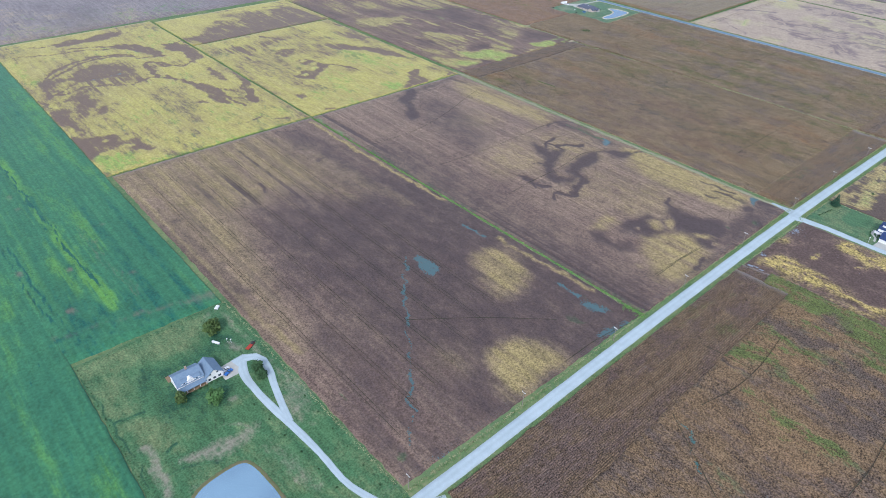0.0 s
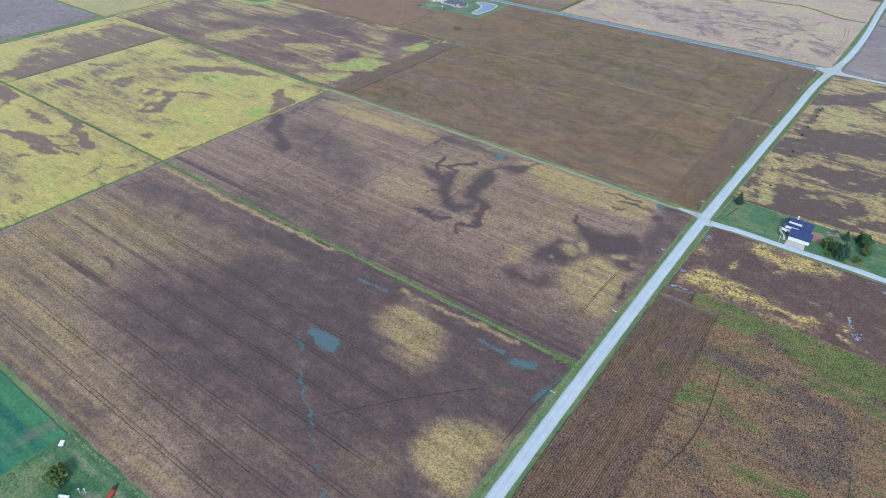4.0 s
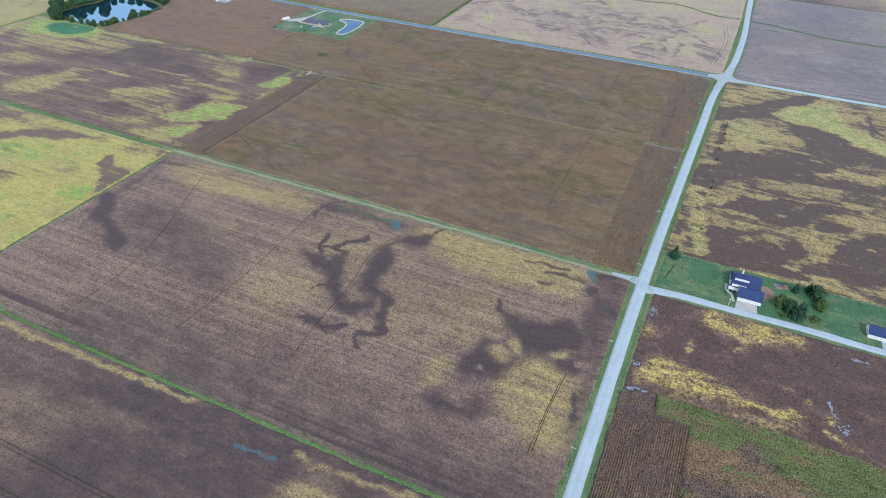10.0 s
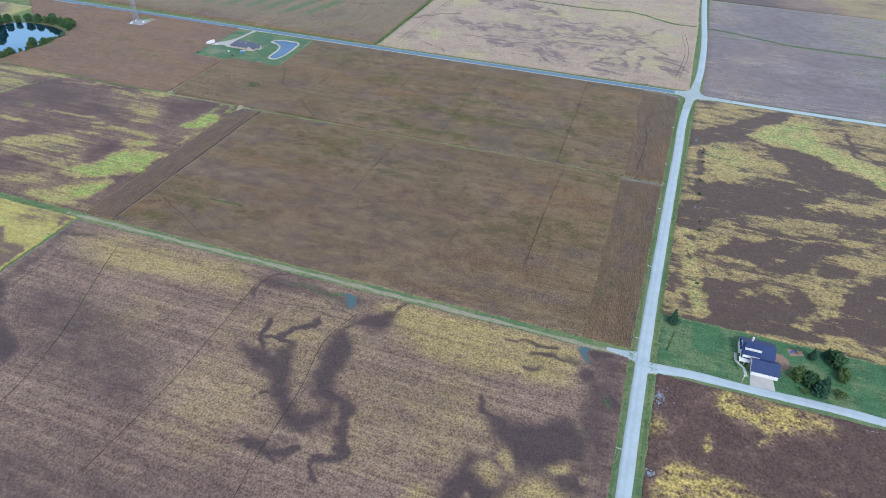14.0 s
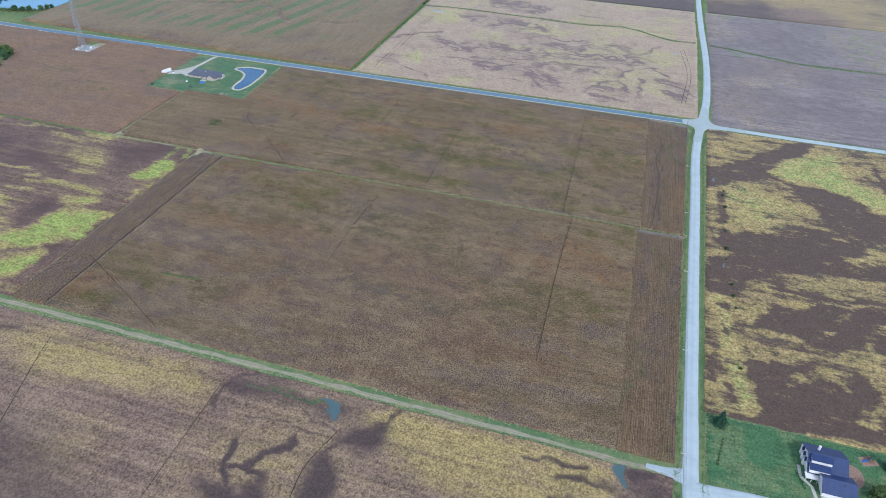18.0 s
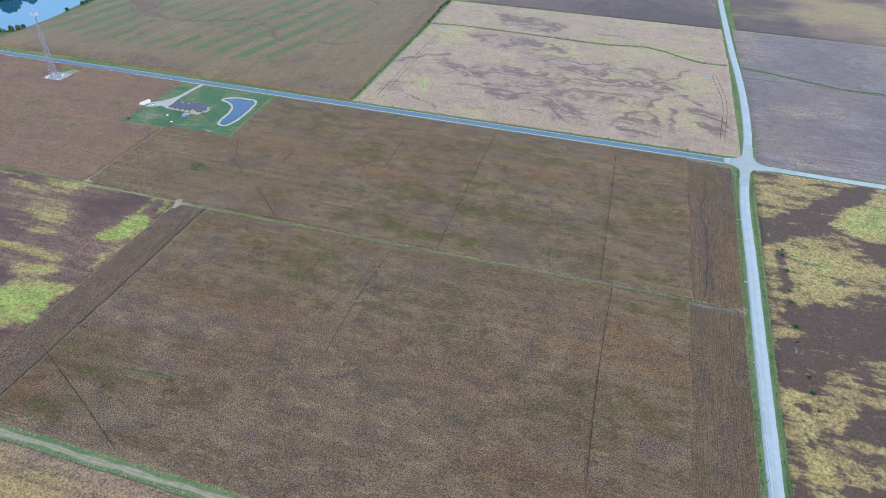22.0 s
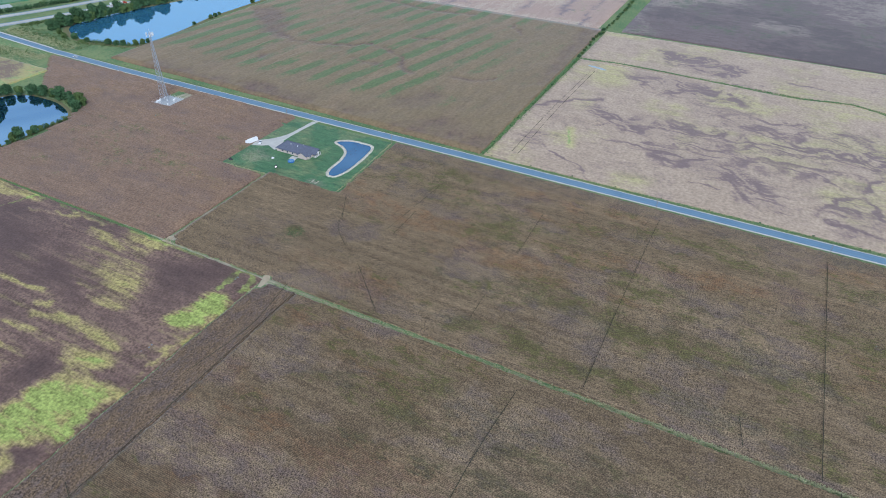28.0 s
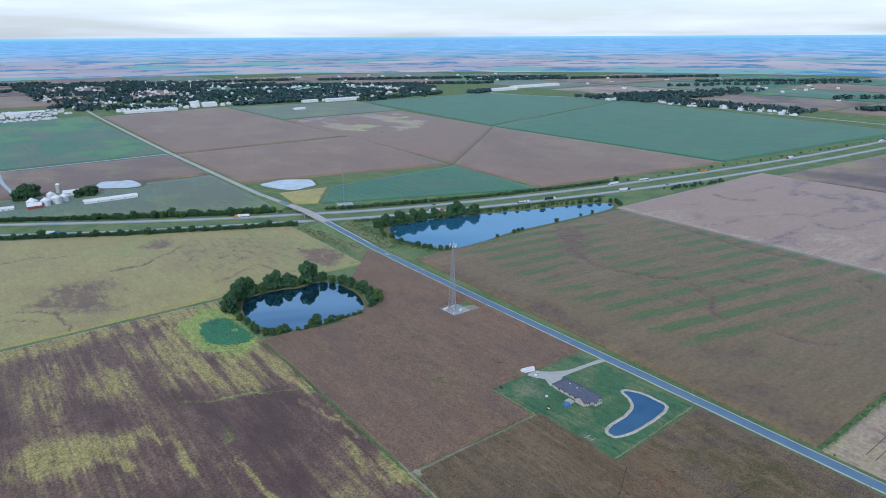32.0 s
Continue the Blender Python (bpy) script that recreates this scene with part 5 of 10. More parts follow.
def paint_yellow_b(x, y):
    u, v = warp(*warp(x, y, 16, 2.2), 5, 1.6, 2)
    s = fbm(x, y, 6, 4, 5, 1, 0.12)
    g = most(0.75 * stroke(u, v, [(389, 792), (404, 767)], 2.8), 0.85 * area(u, v, [(379.5, 730.5), (391.5, 729.5), (395, 714.5), (380.5, 703), (373, 709)], 5),
             1 * area(u, v, [(379, 684.5), (390.5, 683), (397.5, 668), (401.5, 650.5), (391, 642), (378, 631.5), (364, 619.5), (354, 625), (350, 640.5), (359.5, 649), (367, 648), (382, 657.5), (377, 671.5)], 3),
             0.8 * stroke(u, v, [(401, 651.5), (411, 636.5), (420.5, 611)], 1.7),
             0.9 * area(u, v, [(442.5, 723.5), (457.5, 698.5), (478.5, 672.5), (489.5, 643), (492.5, 617), (475.5, 634.5), (467.5, 667.5), (446, 683.5), (437.5, 698.5)], 4),
             0.65 * stroke(u, v, [(419.5, 695), (420.5, 678.5)], 2.2), 0.65 * area(u, v, [(480.5, 756), (497, 737.5), (499, 705), (483, 705), (477.5, 725)], 5),
             0.8 * stroke(u, v, [(496, 789.5), (500, 770.5)], 1.9),
             1 * area(u, v, [(459.5, 570.5), (475.5, 574.5), (463.5, 557.5), (459.5, 541), (438.5, 538.5), (424, 537), (445, 551.5)], 3),
             1 * stroke(u, v, [(427, 537), (445, 538.5), (460, 540)], 1.8), 0.85 * stroke(u, v, [(326, 541), (337.5, 536.5)], 1.5),
             0.75 * stroke(u, v, [(322.5, 593.5), (321.5, 582.5)], 1.8), 0.85 * stroke(u, v, [(485, 537), (497.5, 541.5)], 1.6), 0.5 * stroke(u, v, [(402, 746.5), (409, 711)], 1.6),
             0.5 * stroke(u, v, [(487.5, 715.5), (483.5, 698.5)], 1.5), 0.65 * stroke(u, v, [(419.5, 845.5), (463, 843.5), (496.5, 821)], 3.0))
    g = most(g, 0.85 * stroke(u, v, [(373.5, 721.5), (398, 722)], 3.4), 0.75 * stroke(u, v, [(438, 714), (461, 691)], 2.9), 0.85 * blob(u, v, 325.5, 587, 4.2, 6.3, -37))
    veil = most(0.9 * area(u, v, [(316.5, 778.5), (364, 775.5), (431, 778.5), (461.5, 771), (401.5, 756), (347, 729), (314.5, 681), (308.5, 697), (336.5, 737), (320, 762.5)], 10),
                0.7 * stroke(u, v, [(315.5, 703.5), (308.5, 663)], 5.7), 0.5 * stroke(u, v, [(353, 699), (356, 604.5)], 6.3))
    pale = most(1 * blob(u, v, 389, 663, 5.7, 6.7, -56), 1 * blob(u, v, 382, 650.5, 4.5, 7.8, -56), 1 * blob(u, v, 362, 638.5, 3.9, 4.9, -56), 0.9 * blob(u, v, 360, 648, 3.0, 5.0, -56),
                0.9 * blob(u, v, 383, 678.5, 4.1, 5.5, -56))
    b = most(0.75 * area(u, v, [(417, 560), (437, 555), (427.5, 539.5), (408, 541)], 8), 0.5 * area(u, v, [(443.5, 697.5), (470, 645), (452, 598), (433, 624), (423.5, 662)], 12),
             0.55 * stroke(u, v, [(343, 518), (409, 520.5), (481, 531.5)], 4.9), 0.8 * stroke(u, v, [(399.5, 811), (443, 811), (501, 815)], 2.4),
             0.3 * blob(u, v, 453, 767, 35.2, 17.6, -55))
    tinge = 0.45 * np.clip(fbm(x, y, 30, 5, 1, 1, 0.4) * 3 - 1.3, 0, 1) * (1 - b)
    g = np.clip(most(1.35 * g * (0.75 + 0.5 * s), veil * np.clip(2.4 * fbm(x, y, 3.5, 3, 2, 1, 0.05) - 0.45, 0, 1), tinge) * (1 - pale) + 0.3 * (s - 0.5), 0, 1)
    return most(0.5 * np.clip(s * 2.4 - 0.8, 0, 1), 0.8 * pale), g, most(b, 0.3 * np.clip(fbm(x, y, 50, 3, 2) * 3 - 1.35, 0, 1)), 0 * x


def paint_yellow_c(x, y):
    u, v = warp(*warp(x, y, 16, 2.2), 5, 1.6, 2)
    s = fbm(x, y, 6, 4, 2, 1, 0.15)
    g = most(0.9 * area(u, v, [(427.5, 870), (478.5, 867.5), (500.5, 829), (499.5, 810), (451, 824), (408.5, 826.5)], 8), 0.6 * stroke(u, v, [(460, 915.5), (489.5, 908)], 2.6),
             0.6 * stroke(u, v, [(491.5, 934.5), (502, 905)], 2.0))
    b = most(0.8 * stroke(u, v, [(401.5, 814), (445, 814), (501, 815)], 2.4), 0.4 * stroke(u, v, [(432.5, 857), (463, 843.5)], 3.6))
    g = most(g, 0.85 * area(u, v, [(330, 835), (400, 828), (470, 838), (490, 862), (440, 880), (360, 872)], 10), 0.7 * blob(u, v, 400, 905, 12, 10))
    g = most(g,
             0.95 * area(u, v, [(305, 843.5), (335.5, 844), (378, 849.5), (420.5, 850.5), (461, 891.5), (493, 898.5), (501, 818.5), (463.5, 802), (425.5, 798), (375, 796.5), (338, 784.5), (319, 776.5), (314, 813.5)], 8),
             0.7 * stroke(u, v, [(371, 939.5), (409, 929.5)], 2.4), 0.75 * blob(u, v, 374.5, 885, 7.6, 8.2, -36),
             0.6 * area(u, v, [(409, 911.5), (441.5, 906), (482, 895), (440, 853.5), (404.5, 869)], 6))
    return 0.4 * s, np.clip(1.2 * g * (0.5 + 0.9 * fbm(x, y, 4, 3, 3, 1, 0.05)), 0, 1), b, 0 * x


def paint_streaked(x, y):
    """Mostly wilted brown, with ripe streaks along the rows."""
    u, v = warp(*warp(x, y, 16, 2.2), 5, 1.6, 2)
    fine = fbm(x, y, 3.2, 4, 4, 1, 0.045)
    mid = fbm(x, y, 18, 4, 6, 1, 0.3)
    lit = most(0.9 * area(u, v, [(655, 941.5), (702, 941.5), (718.5, 879.5), (702, 836), (705, 788.5), (708, 737.5), (688.5, 753), (666.5, 764.5), (669, 827), (667.5, 872.5), (667.5, 904), (649, 925.5)], 10),
               0.65 * stroke(u, v, [(651.5, 909.5), (651, 864.5), (651, 797.5)], 4.9), 0.6 * stroke(u, v, [(668.5, 906.5), (668.5, 844.5), (669, 790), (670, 755)], 3.5),
               0.75 * stroke(u, v, [(691, 727.5), (696, 706.5)], 2.0), 0.7 * stroke(u, v, [(698, 710), (699, 688)], 2.0), 0.7 * stroke(u, v, [(703, 695.5), (703.5, 661.5)], 1.6),
               0.9 * area(u, v, [(705.5, 651), (707.5, 637), (707, 612.5), (700.5, 609.5), (695, 616), (698, 636.5)], 5),
               0.75 * stroke(u, v, [(585, 754), (596.5, 748.5), (603.5, 734.5)], 3.2), 0.8 * stroke(u, v, [(577.5, 735), (581, 720.5)], 3.4),
               0.7 * stroke(u, v, [(606, 713), (610.5, 690.5)], 3.1), 0.75 * stroke(u, v, [(632.5, 691.5), (635, 664.5), (636.5, 640)], 2.4),
               0.7 * area(u, v, [(674, 651.5), (682, 632.5), (681, 607), (666.5, 589), (650.5, 588.5), (651.5, 600.5), (658.5, 616.5), (661.5, 638.5)], 10),
               0.6 * stroke(u, v, [(651, 625.5), (645.5, 591)], 2.9), 0.5 * stroke(u, v, [(696, 671), (688, 635)], 3.0),
               0.85 * area(u, v, [(569, 676.5), (580.5, 671.5), (597.5, 644.5), (594.5, 623), (589, 615), (581, 632), (571, 642.5), (565, 663)], 6),
               0.7 * area(u, v, [(561, 647.5), (570.5, 641), (566, 624), (560, 617.5), (561.5, 634)], 6), 0.65 * area(u, v, [(555, 607), (565.5, 611.5), (574, 603), (566, 594)], 6),
               0.7 * stroke(u, v, [(621.5, 628), (626.5, 607), (626.5, 579.5), (624, 565)], 2.7), 0.6 * stroke(u, v, [(610, 635), (611.5, 616)], 2.2),
               0.7 * stroke(u, v, [(628, 633.5), (631.5, 625.5)], 1.9), 0.85 * area(u, v, [(605.5, 584.5), (613.5, 575.5), (617, 559), (612, 558), (604, 570.5)], 5),
               1 * area(u, v, [(550, 596), (562, 591.5), (571, 581), (584.5, 579.5), (594.5, 576), (601.5, 562), (602, 547.5), (604.5, 536.5), (590.5, 539), (575, 537.5), (566.5, 537.5), (560, 550), (554, 558), (546.5, 570), (544.5, 582)], 5),
               0.95 * area(u, v, [(516.5, 596.5), (534, 581), (541, 568.5), (552.5, 555), (557.5, 551.5), (551, 542.5), (536.5, 542.5), (525, 548.5), (506, 566.5)], 6),
               0.7 * area(u, v, [(529, 632.5), (544.5, 606), (543, 589.5), (535, 583.5), (519.5, 605)], 8),
               0.9 * area(u, v, [(653.5, 557.5), (671.5, 555), (684.5, 551), (683.5, 541.5), (672, 532), (661, 538), (652.5, 545.5)], 5),
               0.7 * stroke(u, v, [(633.5, 541), (644.5, 534)], 1.7), 0.6 * stroke(u, v, [(613.5, 537), (636.5, 535), (672.5, 533)], 1.2),
               0.5 * stroke(u, v, [(577, 611), (573.5, 634.5)], 1.7))
    shut = most(0.8 * area(u, v, [(581, 599.5), (604, 592.5), (600, 578.5), (584, 578.5), (573, 585.5)], 6), 0.7 * stroke(u, v, [(546.5, 659), (554.5, 637.5)], 3.8),
                0.55 * area(u, v, [(662, 665), (663.5, 636), (647.5, 611.5), (640.5, 635.5), (643, 659.5)], 10),
                0.6 * area(u, v, [(689.5, 597.5), (702.5, 565.5), (682, 556.5), (661, 566), (666.5, 589)], 10),
                0.6 * area(u, v, [(584, 702.5), (606, 677), (605, 653), (587.5, 665.5)], 8), 1 * area(u, v, [(557, 551.5), (564, 541.5), (559, 537.5), (553, 541.5)], 3),
                1 * area(u, v, [(540.5, 546), (551, 541), (546.5, 537), (535, 540), (529, 544)], 4), 0.6 * stroke(u, v, [(569.5, 614), (557.5, 588), (548.5, 586)], 1.4),
                0.7 * blob(u, v, 582.5, 644, 3.0, 4.0, -48), 0.5 * area(u, v, [(696.5, 827), (695, 772.5), (701, 727.5), (694, 668), (676.5, 688), (662.5, 736.5)], 12),
                0.6 * stroke(u, v, [(545, 577.5), (555, 555.5)], 1.6), 0.6 * area(u, v, [(652, 772), (683, 742.5), (676.5, 688), (647.5, 701), (634.5, 736.5)], 12))
    b = most(0.95 * area(u, v, [(653.5, 556.5), (671, 554), (684.5, 549.5), (682.5, 541), (672.5, 533), (662, 538.5), (653, 546.5)], 5),
             0.95 * stroke(u, v, [(688.5, 551.5), (707.5, 551.5), (709, 540), (694.5, 538)], 2.6), 0.8 * stroke(u, v, [(587, 558.5), (597.5, 550.5), (587, 543), (573, 539.5)], 5.3),
             0.6 * stroke(u, v, [(542.5, 545), (525.5, 560)], 3.9), 0.6 * stroke(u, v, [(638, 727.5), (638, 710.5)], 4.1),
             0.85 * stroke(u, v, [(626.5, 777), (640, 764.5), (662.5, 760), (708.5, 738)], 1.6), 0.5 * stroke(u, v, [(710, 574), (707, 613.5), (705.5, 665.5), (707.5, 738.5)], 2.3),
             0.6 * area(u, v, [(680.5, 935.5), (701, 939), (716.5, 876.5), (706.5, 846.5), (677.5, 834.5), (667.5, 872.5)], 10), 0.4 * stroke(u, v, [(579, 628), (581, 607)], 3.5))
    ring = area(u, v, [(664, 912), (690, 922), (709, 905), (709, 838), (692, 822), (672, 828), (658, 858), (658, 892)], 9)
    lit, shut, b = most(lit, ring), shut * (1 - ring), most(b, 0.95 * ring)
    a = most(0.6 * stroke(u, v, [(627.5, 551.5), (634, 550)], 0.8), 0.5 * stroke(u, v, [(694.5, 551), (708, 547.5)], 0.8))
    lit = most(lit, 0.75 * area(u, v, [(530, 745), (575, 735), (600, 755), (560, 775), (530, 772)], 8), 0.7 * blob(u, v, 550, 850, 14, 34), 0.65 * blob(u, v, 588, 834, 16, 22), 0.8 * band(y, 918, 950, 18), 0.6 * blob(u, v, 640, 850, 14, 40))
    solid = np.clip((640 - y) / 60, 0, 1)
    r = np.clip(1.0 * lit * (0.66 + 0.25 * solid + (0.55 - 0.35 * solid) * fine) + (0.85 - 0.45 * solid) * (fine - 0.52) + 0.55 * (mid - 0.45) - 0.7 * shut, 0, 1)
    b = most(b, 0.75 * solid * np.clip(lit * 2.2 - 1.1, 0, 1) * np.clip(2.4 * mid - 0.6, 0, 1))
    g = np.clip(0.36 + 0.75 * shut - 0.8 * lit + 0.8 * (0.5 - mid) + (0.35 - 0.25 * solid) * (0.5 - fine), 0, 0.9)
    return r, g, b, a


def paint_green_patch(x, y):
    wx, wy = warp(*warp(x, y, 12, 3), 3, 2.0, 2)
    heart = area(wx, wy, [(673, 883), (683, 897), (697, 898), (704, 876), (705, 848), (696, 839), (681, 842), (672, 861)], 7)
    return np.clip(1.35 - 1.6 * heart, 0, 1), 0.4 * blob(wx, wy, 696.5, 867, 5, 5) * np.clip(fbm(x, y, 4, 3, 1) * 3 - 0.8, 0, 1), 0.5 * fbm(x, y, 10, 3, 2), 0 * x


def paint_northwest(x, y):
    u, v = warp(*warp(x, y, 26, 5), 9, 2.5, 2)
    s = fbm(x, y, 9, 4, 4, 1, 0.3)
    g = most(0.75 * area(u, v, [(566, 1045), (590, 1074.5), (615.5, 1074.5), (640, 1057.5), (630, 1024), (629, 979), (602, 992), (577, 1011), (556, 1035.5)], 12),
             0.85 * stroke(u, v, [(534.5, 1029.5), (560, 1018), (579.5, 995), (583.5, 953)], 1.8), 0.7 * stroke(u, v, [(533.5, 1012), (562.5, 992.5)], 1.3),
             0.75 * stroke(u, v, [(640, 1096.5), (675, 1094.5), (704.5, 1116), (723.5, 1133)], 2.6), 0.8 * area(u, v, [(694, 1167), (715.5, 1182.5), (725, 1160), (705.5, 1144)], 8),
             0.85 * stroke(u, v, [(839, 1043), (838.5, 1017), (838, 991.5), (822.5, 977.5)], 1.9),
             0.85 * area(u, v, [(843.5, 1023), (867.5, 1023.5), (875.5, 1001), (852.5, 965.5), (832.5, 969.5), (833.5, 992.5)], 6),
             0.65 * stroke(u, v, [(545, 1190.5), (572.5, 1198), (589.5, 1192.5)], 2.3), 0.5 * stroke(u, v, [(599, 1185), (621, 1178)], 1.6),
             0.65 * stroke(u, v, [(763, 1070), (773, 1045)], 1.3), 0.3 * area(u, v, [(734.5, 1153), (831.5, 1107), (826.5, 1026), (774, 1017.5), (732.5, 1024), (704.5, 1093)], 25),
             0.6 * stroke(u, v, [(722, 992), (774, 1017.5), (801, 973.5)], 2.4), 0.5 * stroke(u, v, [(867.5, 956.5), (885.5, 950)], 1.9))
    pale = most(0.9 * blob(u, v, 852, 993.5, 6.5, 8.1, -37))
    g = np.clip(1.1 * g * (1 - pale) * (0.6 + 0.75 * s), 0, 1)
    g = most(g, 0.95 * area(u, v, [(837, 1037), (852.5, 1029), (860, 1011.5), (868.5, 993.5), (855, 969.5), (835.5, 967.5), (833.5, 983.5), (829.5, 1007)], 5) * (1 - 0.9 * area(u, v, [(842, 1006.5), (852.5, 1002.5), (841, 982), (834.5, 988)], 4)))
    return 0.35 * np.clip(s * 2.5 - 0.8, 0, 1), g, 0.4 * np.clip(fbm(x, y, 60, 3, 1) * 3 - 1.3, 0, 1), 0 * x


def paint_corn_east(x, y):
    u, v = warp(*warp(x, y, 20, 4), 6, 2.0, 2)
    r, g, b = corn_masks(x, y, 2, "x")
    swath = np.clip(0.5 + 1.0 * np.cos(2 * np.pi * (y + 0.2 * x + 5 * fbm(x, y, 60, 2, 4)) / 29.0), 0, 1) * band(x, 975, 1300, 50) * np.clip(fbm(x, y, 90, 3, 5) * 2.0, 0.45, 1) * np.clip((y - 470) / 160, 0.4, 1)
    g = most(0.3 * g, 0.9 * stroke(u, v, [(1141.5, 912), (1094, 844), (1068.5, 788), (1078.5, 735.5), (1103.5, 705.5), (1087, 669.5), (1041.5, 621.5)], 3.2),
             0.7 * area(u, v, [(1141.5, 912), (1158, 883), (1109.5, 831.5), (1066, 801.5), (1073, 833.5)], 8), 0.8 * area(u, v, [(933, 762), (950, 748.5), (947.5, 717.5), (925, 724)], 6),
             0.65 * area(u, v, [(979, 601.5), (1016, 579.5), (1000, 561.5), (969, 585.5)], 9), 0.75 * stroke(u, v, [(1284, 890), (1266.5, 798.5), (1251.5, 707.5), (1262.5, 649)], 4),
             0.8 * stroke(u, v, [(1140, 677), (1152, 642)], 2.5), 0.85 * stroke(u, v, [(1056.5, 577), (1060.5, 551.5), (1072, 539)], 2.5), 0.75 * stroke(u, v, [(1250, 592.5), (1216.5, 569)], 3),
             0.6 * band(u, 920, 948, 16) * np.clip(fbm(x, y, 30, 3, 3) * 2.6 - 0.6, 0, 1), 0.6 * area(u, v, [(1090, 489), (1161, 489), (1284, 490), (1284, 512), (1160, 504), (1090, 500)], 6),
             0.7 * blob(u, v, 1010, 785, 12, 8), 0.6 * blob(u, v, 950, 540, 14, 24), 0.7 * stroke(u, v, [(1052, 700), (1045, 660)], 2.5))
    return 0.8 * r, g * (0.6 + 0.7 * fbm(x, y, 7, 3, 5)), most(0.95 * swath, 0.3 * b, 0.2 * band(x, 980, 1300, 60)) * (1 - 0.7 * g), 0 * x


def paint_dusk(x, y):
    """Pale stubble with dark wet meanders and a bleached strip along its west edge."""
    u, v = warp(*warp(x, y, 30, 6), 9, 3.0, 2)
    s = fbm(x, y, 10, 3, 4, 0.15, 1)
    g = most(0.95 * stroke(u, v, [(1322.5, 553), (1380.5, 563.5), (1434.5, 564.5), (1539, 561.5)], 4.5), 0.8 * stroke(u, v, [(1293, 520), (1353.5, 527.5), (1441, 531.5), (1514, 539)], 3),
             0.8 * stroke(u, v, [(1311.5, 607.5), (1343, 606), (1410.5, 615)], 3), 0.8 * stroke(u, v, [(1477.5, 890.5), (1474, 846.5), (1494, 830.5)], 6), 0.8 * stroke(u, v, [(1605, 815.5), (1594.5, 751.5), (1536, 712.5)], 6),
             0.75 * np.clip(1.1 - np.abs(fbm(u, v, 90, 3, 3, 0.6, 1.4) - 0.5) * 12, 0, 1) * np.clip(fbm(x, y, 120, 2, 6) * 3 - 1.2, 0, 1))
    pale = most(band(u, 1280, 1304, 8), 0.6 * np.clip(fbm(x, y, 50, 4, 2, 0.4, 1) * 3 - 1.4, 0, 1))
    return pale * (0.4 + 0.6 * s), g * (0.6 + 0.6 * s), 0.2 * band(y, 500, 560, 30) * s, 0 * x


